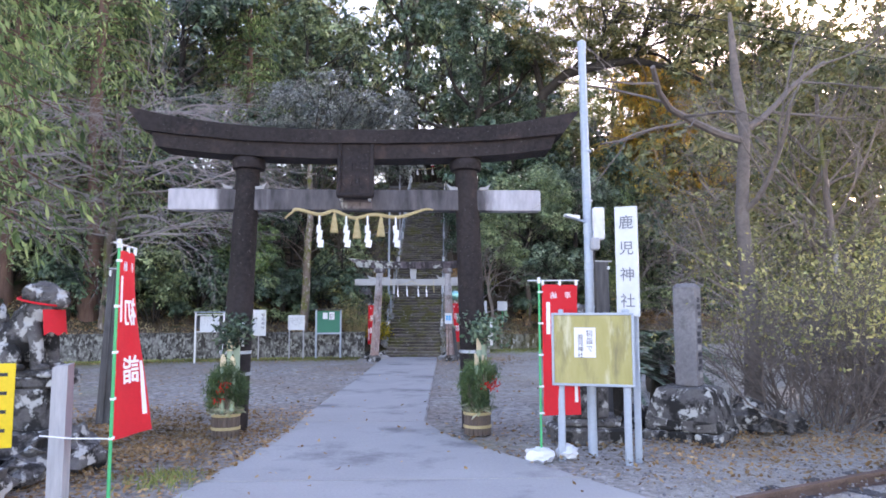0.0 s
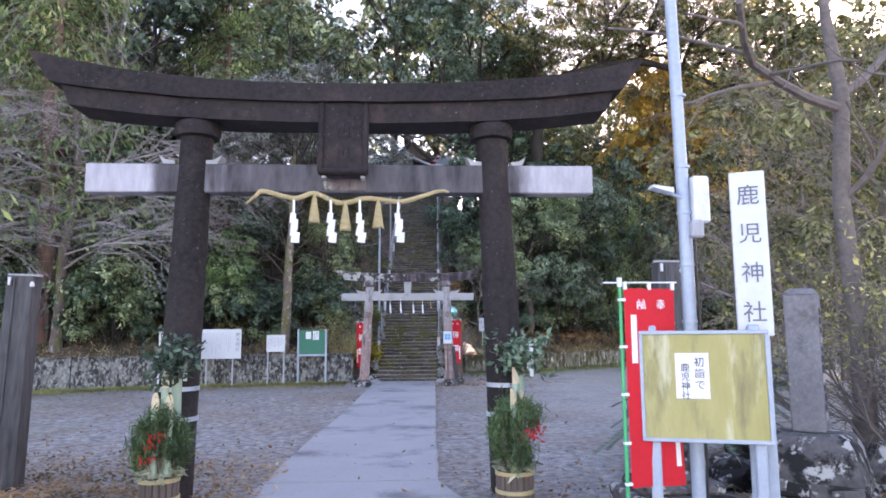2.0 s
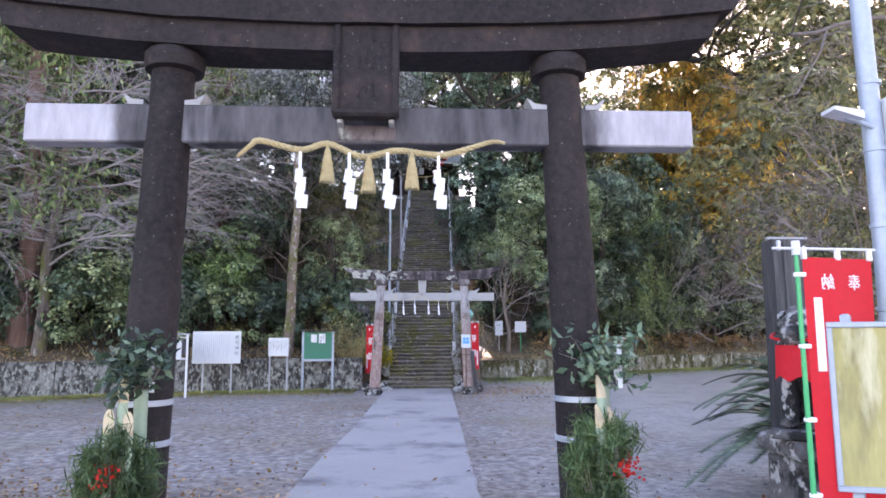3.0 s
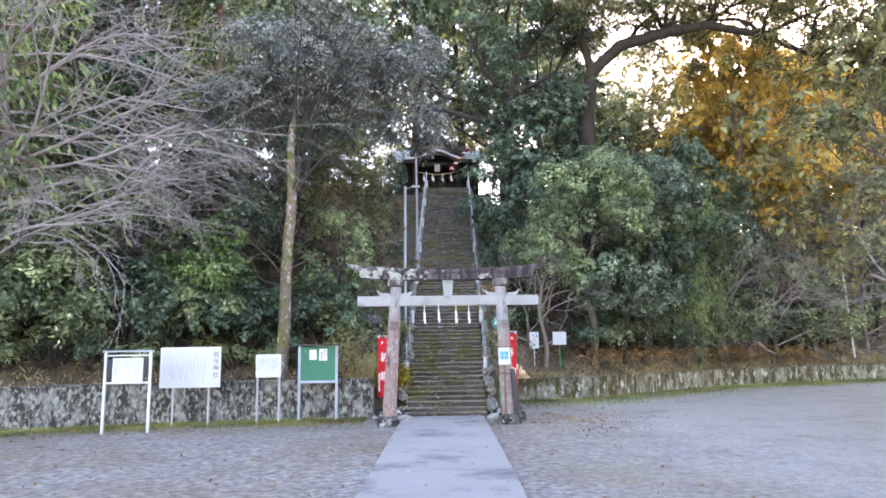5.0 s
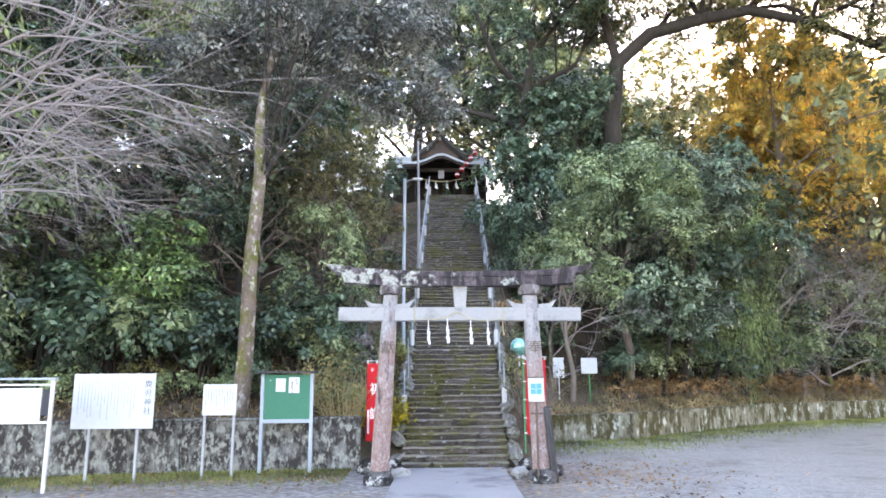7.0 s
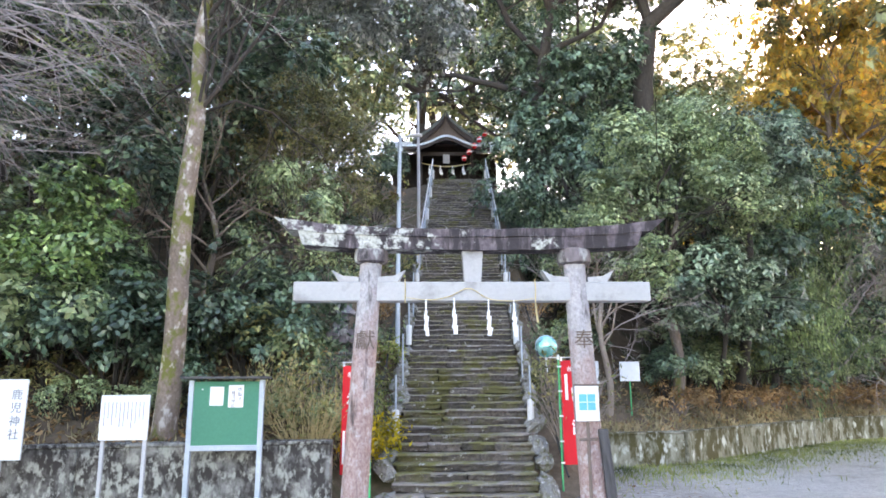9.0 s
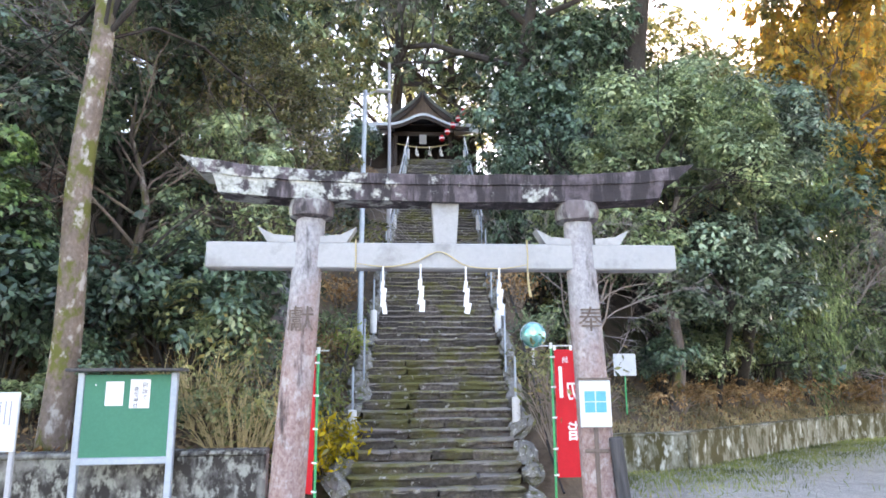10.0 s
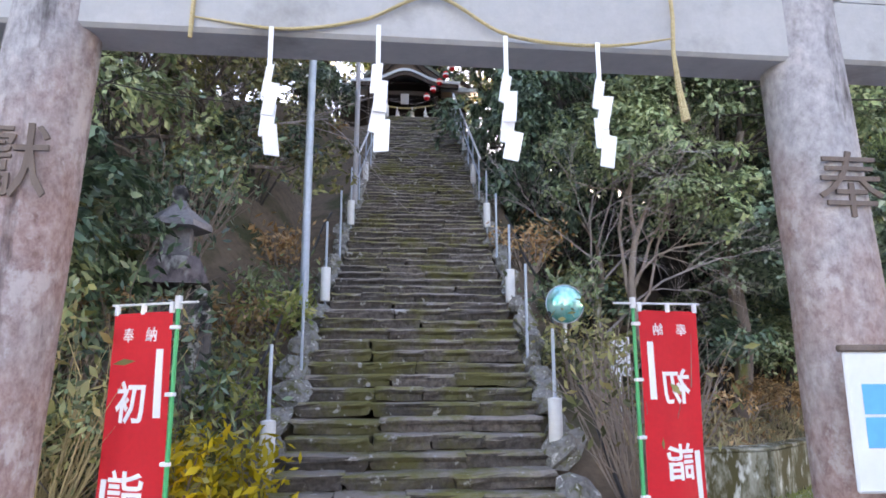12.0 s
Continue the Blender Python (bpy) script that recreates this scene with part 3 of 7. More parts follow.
def build_path():
    root = thing("path", pose(0, 0, 0), "pale grey concrete slab path to the stone steps", "path", kind="structure")
    joints = [-6.0, 6.9, 10.4, 13.8, 17.9, 21.5, 24.4, STEP_Y0 - 0.02]
    for k, (a, b) in enumerate(zip(joints, joints[1:])):
        s, n = Shape(), 14
        rings = []
        for i in range(n + 1):
            y = a + 0.008 + (b - a - 0.016) * i / n
            l, r = path_edges(y)
            l += 0.02 * noise.noise(Vector((0, y * 2.0, 0)))
            r += 0.02 * noise.noise(Vector((9, y * 2.0, 0)))
            zt = GZ + 0.035 + 0.004 * (k % 3)
            rings.append([(l, y, GZ - 0.15), (r, y, GZ - 0.15), (r, y, zt - 0.02), (r - 0.02, y, zt), (l + 0.02, y, zt), (l, y, zt - 0.02)])
        s.loft(rings)
        part("concrete_slab", s, M_CONCRETE, root)
    return root


build_ground()
build_hill()
build_path()
build_wall("retaining_wall_west", LEFT_WALL, 0.93, M_WALL, "pale stained concrete retaining wall below the trees")
build_wall("retaining_wall_east", RIGHT_WALL, 0.66, M_WALLMOSS, "low mossy concrete retaining wall round the gravel yard")


# ---- torii gates ----
def curved_beam(half, zb, zt, depth, lift, power, overhang, n=28):
    """A beam along x whose ends sweep up; overhang: how far the top reaches past the bottom at each end."""
    rings = []
    for i in range(n + 1):
        u = -1 + 2 * i / n
        up = lift * abs(u) ** power
        xb, xt = u * half, u * (half + overhang)
        d = depth * (1 + 0.12 * abs(u) ** 2) / 2
        rings.append([(xb, -d, zb + up * 0.55), (xb, d, zb + up * 0.55), (xt, d, zt + up), (xt, -d, zt + up)])
    return Shape().loft(rings)


def nuki_material():
    """Pale granite, blackened between the pillars, with pale runs left in the black."""
    m, nt, p = nodes_of("blackened_tie_beam")
    tc, sep = nt.nodes.new("ShaderNodeTexCoord"), nt.nodes.new("ShaderNodeSeparateXYZ")
    nt.links.new(tc.outputs["Object"], sep.inputs[0])
    ab, add = nt.nodes.new("ShaderNodeMath"), nt.nodes.new("ShaderNodeMath")
    ab.operation = "ABSOLUTE"
    nt.links.new(sep.outputs["X"], ab.inputs[0])
    v = coords(nt, 1.0, (1, 1, 0.3), False)
    nz = noise_tex(nt, v, 3.2, 6)
    mul = nt.nodes.new("ShaderNodeMath")
    mul.operation = "MULTIPLY_ADD"
    nt.links.new(nz, mul.inputs[0])
    mul.inputs[1].default_value, mul.inputs[2].default_value = 0.55, -0.27
    nt.links.new(ab.outputs[0], add.inputs[0])
    nt.links.new(mul.outputs[0], add.inputs[1])
    div = nt.nodes.new("ShaderNodeMath")
    div.operation = "DIVIDE"
    nt.links.new(add.outputs[0], div.inputs[0])
    div.inputs[1].default_value = 2.7
    ends = ramp(nt, div.outputs[0], [(0.70, (0, 0, 0)), (0.76, (1, 1, 1))])
    runs = ramp(nt, noise_tex(nt, coords(nt, 1.0, (1, 1, 0.12), False), 1.9, 4), [(0.62, (0, 0, 0)), (0.72, (0.8, 0.8, 0.8))])
    dark = ramp(nt, noise_tex(nt, v, 7, 7), [(0.3, (0.03, 0.028, 0.033)), (0.7, (0.13, 0.12, 0.13))])
    pale = ramp(nt, noise_tex(nt, v, 12, 7), [(0.3, (0.36, 0.35, 0.39)), (0.7, (0.52, 0.51, 0.55))])
    col = mix(nt, runs, dark, pale)
    col = mix(nt, ends, col, pale)
    nt.links.new(col, p.inputs["Base Color"])
    p.inputs["Roughness"].default_value = 0.75
    bump(nt, p, noise_tex(nt, v, 30, 8), 0.25)
    return m


def pillar_material():
    """Granite shaft: grey above, rusty pink below, with fine pale crusts and a few dark runs."""
    m, nt, p = nodes_of("rusty_granite_shaft")
    v = coords(nt, 1.0, (1, 1, 0.7))
    grain = noise_tex(nt, v, 34.0, 8, 0.7)
    pink = ramp(nt, grain, [(0.32, (0.2, 0.115, 0.105)), (0.5, (0.33, 0.225, 0.21)), (0.7, (0.46, 0.365, 0.35))])
    grey = ramp(nt, grain, [(0.32, (0.24, 0.225, 0.23)), (0.5, (0.36, 0.345, 0.355)), (0.7, (0.5, 0.48, 0.485))])
    tc, sep = nt.nodes.new("ShaderNodeTexCoord"), nt.nodes.new("ShaderNodeSeparateXYZ")
    nt.links.new(tc.outputs["Object"], sep.inputs[0])
    rise, add = nt.nodes.new("ShaderNodeMath"), nt.nodes.new("ShaderNodeMath")
    rise.operation = "MULTIPLY"
    rise.inputs[1].default_value = 0.22
    nt.links.new(sep.outputs["Z"], rise.inputs[0])
    nt.links.new(rise.outputs[0], add.inputs[0])
    nt.links.new(noise_tex(nt, v, 1.8, 6, 0.62), add.inputs[1])
    col = mix(nt, ramp(nt, add.outputs[0], [(0.78, (0, 0, 0)), (1.08, (1, 1, 1))]), pink, grey)
    crust = ramp(nt, noise_tex(nt, v, 9.0, 8, 0.7), [(0.54, (0, 0, 0)), (0.62, (0.75, 0.75, 0.75))])
    col = mix(nt, crust, col, (0.5, 0.46, 0.46))
    runs = ramp(nt, noise_tex(nt, coords(nt, 1.0, (3.0, 3.0, 0.55)), 1.5, 6, 0.6), [(0.63, (0, 0, 0)), (0.69, (0.9, 0.9, 0.9))])
    col = mix(nt, runs, col, (0.035, 0.026, 0.026))
    nt.links.new(col, p.inputs["Base Color"])
    p.inputs["Roughness"].default_value = 0.8
    bump(nt, p, grain, 0.5)
    return m


def lichen_lintel_material():
    """Purple-grey stone with dark runs; pale lichen crusts, thickest towards the west end."""
    m, nt, p = nodes_of("lichen_lintel_stone")
    v = coords(nt, 1.0, (1, 1, 1), False)
    base = ramp(nt, noise_tex(nt, v, 9.0, 8, 0.7), [(0.3, (0.04, 0.031, 0.035)), (0.55, (0.135, 0.107, 0.117)), (0.75, (0.26, 0.218, 0.23))])
    runs = ramp(nt, noise_tex(nt, coords(nt, 1.0, (1.6, 1, 0.22), False), 5.0, 6, 0.65), [(0.46, (0, 0, 0)), (0.56, (0.9, 0.9, 0.9))])
    col = mix(nt, runs, base, (0.03, 0.025, 0.027))
    sep, lin, add = nt.nodes.new("ShaderNodeSeparateXYZ"), nt.nodes.new("ShaderNodeMath"), nt.nodes.new("ShaderNodeMath")
    nt.links.new(v, sep.inputs[0])
    lin.operation = "MULTIPLY_ADD"
    nt.links.new(sep.outputs["X"], lin.inputs[0])
    lin.inputs[1].default_value, lin.inputs[2].default_value = -0.055, -0.015
    nt.links.new(lin.outputs[0], add.inputs[0])
    nt.links.new(noise_tex(nt, v, 4.2, 8, 0.68), add.inputs[1])
    crust = ramp(nt, add.outputs[0], [(0.53, (0, 0, 0)), (0.585, (0.95, 0.95, 0.95))])
    col = mix(nt, crust, col, ramp(nt, noise_tex(nt, v, 30.0, 6), [(0.35, (0.3, 0.31, 0.27)), (0.65, (0.6, 0.6, 0.56))]))
    nt.links.new(col, p.inputs["Base Color"])
    p.inputs["Roughness"].default_value = 0.9
    bump(nt, p, noise_tex(nt, v, 24.0, 8, 0.7), 0.6)
    return m


def wedge(cx, sgn, z, w=0.17, h=0.1, d=0.2):
    """The pointed wedge that locks the tie beam beside a pillar."""
    pts = [(0, 0), (w * 0.9, 0), (w * 1.25, h * 1.25), (w * 0.7, h * 0.62), (0, h * 0.5)]
    return Shape().loft([[(cx + sgn * x, y, z + zz) for x, zz in pts] for y in (-d / 2, d / 2)])


def pillar(xb, xt, zt, rb, rt, n=10, rough=0.006, seed=0):
    rings = []
    for i in range(n + 1):
        t = i / n
        c, r, z = xb + (xt - xb) * t, rb + (rt - rb) * t, zt * t
        rings.append([(c + r * math.cos(2 * math.pi * j / 24), r * math.sin(2 * math.pi * j / 24), z) for j in range(24)])
    return Shape().loft(rings).roughen(rough, 2.2, seed)


def build_big_torii():
    cx = -0.72
    t = thing("torii_gate", pose(cx, TORII_Y, GZ), "large blackened stone torii gate with upswept lintel over the path", "torii gate")
    up = -GZ
    part("pillar", pillar(-1.70, -1.565, 3.79 + up, 0.205, 0.165, seed=1), M_BLACKSTONE, t, smooth=True)
    part("pillar", pillar(1.72, 1.585, 3.79 + up, 0.205, 0.165, seed=2), M_BLACKSTONE, t, smooth=True)
    for x in (-1.56, 1.58):
        part("pillar_cap", Shape().lathe([(0.17, 3.72 + up), (0.225, 3.735 + up), (0.235, 3.80 + up), (0.235, 3.86 + up), (0.2, 3.90 + up)], 24, pose(x, 0, 0)), M_BLACKSTONE, t, smooth=True)
    part("lower_lintel", curved_beam(2.80, 3.86 + up, 4.07 + up, 0.42, 0.28, 2.6, 0.14).roughen(0.008, 2.5, 3), M_BLACKSTONE, t)
    part("top_lintel", curved_beam(2.98, 4.074 + up, 4.27 + up, 0.52, 0.30, 2.6, 0.24).roughen(0.01, 2.5, 4), M_BLACKSTONE, t)
    nuki = Shape().box((0, 0, 3.283 + up), (5.33, 0.2, 0.305), b=0.012)
    part("tie_beam", nuki, nuki_material(), t, "tie beam blackened between pillars, pale ends")
    for x, s in ((-1.60 - 0.16, -1), (-1.60 + 0.16, 1), (1.62 - 0.16, -1), (1.62 + 0.16, 1)):
        part("wedge", wedge(x, s, 3.434 + up, 0.13, 0.075), M_PALESTONE, t)
    g = pose(0, -0.2, 3.75 + up, -8, 0, 0)
    tablet = part("tablet", Shape().box((0, 0, 0), (0.42, 0.07, 0.88), b=0.01), M_BLACKSTONE, t, "dark upright stone name tablet", m=g)
    for x in (-0.23, 0.23):
        part("tablet_frame", Shape().box((x, -0.015, 0), (0.06, 0.12, 0.92), b=0.015), M_BLACKSTONE, tablet)
    part("tablet_frame", Shape().box((0, -0.02, 0.46), (0.58, 0.15, 0.07), b=0.02), M_BLACKSTONE, tablet)
    part("tablet_frame", Shape().box((0, -0.02, -0.45), (0.5, 0.12, 0.06), b=0.02), M_BLACKSTONE, tablet)
    for z in (0.24, 0.0, -0.24):
        for k in range(3):
            part("carved_stroke", Shape().box(((k - 1) * 0.055, -0.04, z + (k % 2) * 0.04), (0.014, 0.014, 0.12), b=0.004), M_BLACKSTONE, tablet)
    for x in (-0.2, 0.2):
        part("bracket", Shape().box((x, -0.2, 3.285 + up), (0.045, 0.14, 0.075), b=0.008), M_PALESTONE, t)
    part("mossy_block", Shape().box((0, -0.012, 3.22 + up), (0.46, 0.2, 0.13), b=0.01).roughen(0.008, 6, 2), M_MOSSSTONE, t)
    return t


def build_small_torii():
    t = thing("torii_gate", pose(0.03, GATE_Y, GZ, 0, 0, 1.2), "small weathered granite torii gate at the foot of the steps", "torii gate")
    up = -GZ
    shaft = pillar_material()
    for xb, xt, sd in ((-1.335, -1.165, 5), (1.335, 1.21, 6)):
        part("pillar", pillar(xb, xt, 3.12 + up, 0.155, 0.125, seed=sd), shaft, t, smooth=True)
        part("pillar_cap", Shape().lathe([(0.13, 3.08 + up), (0.19, 3.10 + up), (0.2, 3.18 + up), (0.18, 3.25 + up)], 20, pose(xt, 0, 0)).roughen(0.018, 9, sd), M_MOSSSTONE, t, smooth=True)
        part("pillar_foot", Shape().lathe([(0.26, -0.1), (0.25, 0.1), (0.2, 0.16), (0.16, 0.2)], 14, pose(xb, 0, 0)).roughen(0.03, 4, sd), M_ROCK, t, smooth=True)
    lichen = lichen_lintel_material()
    part("lower_lintel", curved_beam(1.94, 3.235 + up, 3.385 + up, 0.27, 0.1, 3.0, 0.07).roughen(0.012, 4.0, 8), lichen, t, "lichen-crusted lower stone lintel")
    part("top_lintel", curved_beam(2.1, 3.387 + up, 3.48 + up, 0.305, 0.13, 3.0, 0.17).roughen(0.014, 4.0, 9), lichen, t, "lichen-crusted stone top lintel with upswept ends")
    part("tie_beam", Shape().box((0.02, 0, 2.76 + up), (4.11, 0.17, 0.227), b=0.012), M_PALESTONE, t, "pale smooth granite tie beam")
    for x, s in ((-1.19 - 0.11, -1), (-1.19 + 0.11, 1), (1.235 - 0.11, -1), (1.235 + 0.11, 1)):
        part("wedge", wedge(x, s, 2.872 + up, 0.25, 0.11, 0.16), M_PALESTONE, t)
    part("strut", Shape().loft([[(-0.085, -0.07, 2.872 + up), (0.105, -0.07, 2.872 + up), (0.105, 0.07, 2.872 + up), (-0.085, 0.07, 2.872 + up)], [(-0.11, -0.08, 3.24 + up), (0.13, -0.08, 3.24 + up), (0.13, 0.08, 3.24 + up), (-0.11, 0.08, 3.24 + up)]]), M_PALESTONE, t)
    for ch, x, sgn in (("\u737b", -1.213, 1), ("\u5949", 1.253, 1)):
        part("carved_letter", text_shape(ch, 0.23, 0.004), M_POTWOOD, t, "dark carved character", m=pose(x, -0.138, 2.21 + up))
    return t


build_big_torii()
build_small_torii()


# ---- stone steps ----
def block_mesh(seed):
    """A step stone: worn, rounded lip over a slightly undercut face."""
    prof = [(-0.41, -0.5), (-0.44, -0.05), (-0.48, 0.12), (-0.5, 0.24), (-0.475, 0.4), (-0.41, 0.5), (0.5, 0.5), (0.5, -0.5)]
    s = Shape().loft([[(x, y * (1 - 0.02 * (i in (0, 8))), z * (1 - 0.05 * (i in (0, 8)))) for y, z in prof] for i, x in enumerate((-0.5, -0.48, -0.32, -0.16, 0.0, 0.16, 0.32, 0.48, 0.5))])
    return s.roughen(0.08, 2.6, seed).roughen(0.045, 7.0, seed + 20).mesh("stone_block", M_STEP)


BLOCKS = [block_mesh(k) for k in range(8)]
HALF_W = 1.0


EDGES = [Shape().blob((0, 0, 0), (0.55, 0.55, 0.55), 0.5, k + 70, 7).roughen(0.09, 3, k).mesh("edge_stone", M_EDGE, False) for k in range(8)]


def build_stairs():
    root = thing("stone_stairs", pose(0, 0, 0), "long steep flight of old mossy stone steps", "stairs", kind="structure")
    rng = np.random.default_rng(5)
    core = Shape()
    for i in range(STEPS):
        y = STEP_Y0 + i * TREAD
        cx, z = stair_x(y), GZ + i * RISE
        cuts = np.cumsum(rng.uniform(0.6, 1.4, 3 if i % 3 else 4))
        cuts = np.concatenate([[0], cuts / cuts[-1]]) * 2 * HALF_W - HALF_W
        for a, b in zip(cuts, cuts[1:]):
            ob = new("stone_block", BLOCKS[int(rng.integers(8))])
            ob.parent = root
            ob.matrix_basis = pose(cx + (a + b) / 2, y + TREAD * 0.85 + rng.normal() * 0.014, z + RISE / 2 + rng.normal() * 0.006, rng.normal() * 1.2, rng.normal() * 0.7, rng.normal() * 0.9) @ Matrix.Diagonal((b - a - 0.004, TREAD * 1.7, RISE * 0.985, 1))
    y1 = STEP_Y0 + STEPS * TREAD
    core.loft([[(stair_x(STEP_Y0) - 0.95, STEP_Y0 + 0.25, GZ - 0.4), (stair_x(STEP_Y0) + 0.95, STEP_Y0 + 0.25, GZ - 0.4), (stair_x(STEP_Y0) + 0.95, STEP_Y0 + 0.25, GZ), (stair_x(STEP_Y0) - 0.95, STEP_Y0 + 0.25, GZ)],
               [(stair_x(y1) - 0.95, y1 + 0.2, GZ - 0.4), (stair_x(y1) + 0.95, y1 + 0.2, GZ - 0.4), (stair_x(y1) + 0.95, y1 + 0.2, GZ + STEPS * RISE - 0.06), (stair_x(y1) - 0.95, y1 + 0.2, GZ + STEPS * RISE - 0.06)]])
    part("stair_core", core, M_SOIL, root)
    for side in (-1, 1):
        y = STEP_Y0 + 0.1
        while y < y1:
            ln = rng.uniform(0.26, 0.46)
            ob = new("edge_stone", EDGES[int(rng.integers(8))])
            ob.parent = root
            yy = y + ln / 2
            ob.matrix_basis = pose(stair_x(yy) + side * (HALF_W + 0.13 + rng.normal() * 0.02), yy, stair_z(yy) + 0.02 + rng.normal() * 0.03, 30 + rng.normal() * 16, rng.normal() * 16, rng.normal() * 22) @ Matrix.Diagonal((rng.uniform(0.16, 0.3), ln * 0.95, rng.uniform(0.16, 0.27), 1))
            y += ln
    return root


build_stairs()


def stair_post(y, side, sleeve, h=0.92):
    x, z = stair_x(y) + side * (HALF_W + 0.06), stair_z(y) + 0.06
    t = thing("stair_post", pose(x, y, z), "grey pipe stair post" + (" with white plastic sleeve" if sleeve else ""), "post", "posts beside the steps")
    part("pipe", Shape().tube([(0, 0, -0.1), (0, 0, h)], 0.014, 8), M_STEEL, t, smooth=True)
    if sleeve:
        part("sleeve", Shape().lathe([(0.05, 0.0), (0.055, 0.01), (0.055, 0.38), (0.02, 0.39)], 14), M_WHITEPAINT, t, "white plastic pipe sleeve", smooth=True)
    return t


for side in (-1, 1):
    y, k = 27.15, 0
    while y < STEP_Y0 + STEPS * TREAD:
        stair_post(y + 0.12 * side * (k < 2), side, k % 2 == 0)
        y += 1.27
        k += 1
    rail = thing("handrail", pose(0, 0, 0), "thin grey metal handrail beside the upper steps", "handrail")
    ys = [33.2 + 0.6 * i for i in range(16)]
    part("rail_pipe", Shape().tube([(stair_x(v) + side * (HALF_W + 0.06), v, stair_z(v) + 0.95) for v in ys], 0.019, 8), M_WHITEPAINT, rail, smooth=True)
    part("rail_pipe", Shape().tube([(stair_x(v) + side * (HALF_W + 0.06), v, stair_z(v) + 0.55) for v in ys], 0.014, 8), M_STEEL, rail, smooth=True)
    rod = Shape().tube([(stair_x(v) + side * (HALF_W + 0.42 + 0.02 * math.sin(v * 3)), v, stair_z(v) + 0.16 - 0.05 * math.sin((v - 26.0) * 1.2)) for v in [26.0 + 0.35 * i for i in range(20)]], 0.016, 6)
    solo("cable_pipe", rod, M_CABLE, "dark cable conduit laid beside the steps", "cable", smooth=True)


# ---- trees ----
def rope_curve(points, n=60):
    """A smooth run through a few knots."""
    pts = [Vector(p) for p in points]
    out = []
    for i in range(n + 1):
        u = i / n * (len(pts) - 1)
        a = min(len(pts) - 2, int(u))
        f = u - a
        p0, p1, p2, p3 = pts[max(a - 1, 0)], pts[a], pts[a + 1], pts[min(a + 2, len(pts) - 1)]
        out.append(0.5 * ((2 * p1) + (p2 - p0) * f + (2 * p0 - 5 * p1 + 4 * p2 - p3) * f * f + (3 * p1 - p0 - 3 * p2 + p3) * f ** 3))
    return out


def tree_parts(seed, height, spread, trunk_r, leaves, leaf_mat, bark, leaf=(0.15, 0.07), clear=0.35, limbs=9, lump=0.34, up=0.08, flat=0.75, droop=0.2, shell=0.68, every=3):
    """Trunk with limbs, and a crown of single leaves on its limb ends."""
    rng = np.random.default_rng(seed)
    s, tips = Shape(), []
    pts, rad, p = [], [], Vector((0, 0, -0.4))
    d = Vector((0, 0, 1))
    n = 9
    for i in range(n + 1):
        pts.append(p.copy())
        rad.append(trunk_r * (1.25 if i == 0 else 1) * (1 - 0.75 * i / n))
        d = (d + Vector(rng.normal(size=3)) * 0.07 + Vector((0, 0, 0.08))).normalized()
        p = p + d * (height * 0.85 + 0.4) / n
    s.tube(pts, rad, 10)
    blobs = []
    for k in range(limbs):
        t = clear + (1 - clear) * (k + rng.random() * 0.8) / limbs
        x = min(n - 1, int(t * n))
        at = pts[x].lerp(pts[x + 1], t * n - x)
        a = k * 2.4 + rng.normal() * 0.4
        reach = spread * (1.0 - 0.55 * max(0, (t - 0.55) / 0.45)) * rng.uniform(0.75, 1.15)
        dd = Vector((math.cos(a), math.sin(a), 0.15 + 0.9 * max(0, t - 0.4))).normalized()
        grow(s, at, dd, reach * 0.85, rad[x] * 0.5, 2, rng, [0, 3, 4], 45, up, tips, 0.14, 6)
    for q, dd in tips[::every]:
        r = spread * lump * rng.uniform(0.6, 1.25)
        blobs.append((q.x, q.y, q.z, r, r, r * flat))
    pos, nrm, ax = blob_leaves(rng, blobs, leaves, shell)
    return s.mesh("trunk", bark, True, False), leaf_mesh("crown", leaf_mat, pos, nrm, rng, leaf[0], leaf[1], droop, ax)


def cedar_parts(seed, height, spread, leaves, bark=None):
    """A straight conifer: whorls of drooping sprays."""
    rng = np.random.default_rng(seed)
    s = Shape()
    s.tube([(0.05 * math.sin(i), 0.05 * math.cos(i * 1.3), -0.4 + (height + 0.4) * i / 10) for i in range(11)], [0.26 * (1.3 if i == 0 else 1) * (1 - 0.085 * i) for i in range(11)], 10)
    pos, ax = [], []
    whorls = 26
    for w in range(whorls):
        z = height * (0.22 + 0.78 * w / whorls)
        reach = spread * (1 - w / whorls) ** 0.7 + 0.3
        for b in range(6):
            a = rng.uniform(0, 6.28)
            tip = Vector((math.cos(a) * reach, math.sin(a) * reach, z - reach * 0.25 + 0.2))
            s.tube([(0, 0, z), (tip.x * 0.5, tip.y * 0.5, z + 0.1), tip], [0.03, 0.02, 0.006], 3, False)
            m = int(leaves / (whorls * 6))
            t = rng.uniform(0.25, 1.05, m)
            wdt = rng.normal(size=m) * 0.22 * reach * 0.6
            hang = -np.abs(rng.normal(size=m)) * 0.28
            pos.append(np.stack([tip.x * t - math.sin(a) * wdt, tip.y * t + math.cos(a) * wdt, z + (tip.z - z) * t + hang + 0.1], 1))
            ax.append(np.stack([np.full(m, math.cos(a) * 0.6), np.full(m, math.sin(a) * 0.6), np.full(m, -0.7)], 1))
    pos, ax = np.concatenate(pos), np.concatenate(ax)
    nrm = rng.normal(size=pos.shape)
    return s.mesh("trunk", bark or M_REDBARK, True, False), leaf_mesh("crown", L_CEDAR, pos, nrm, rng, 0.22, 0.055, 0.3, ax)


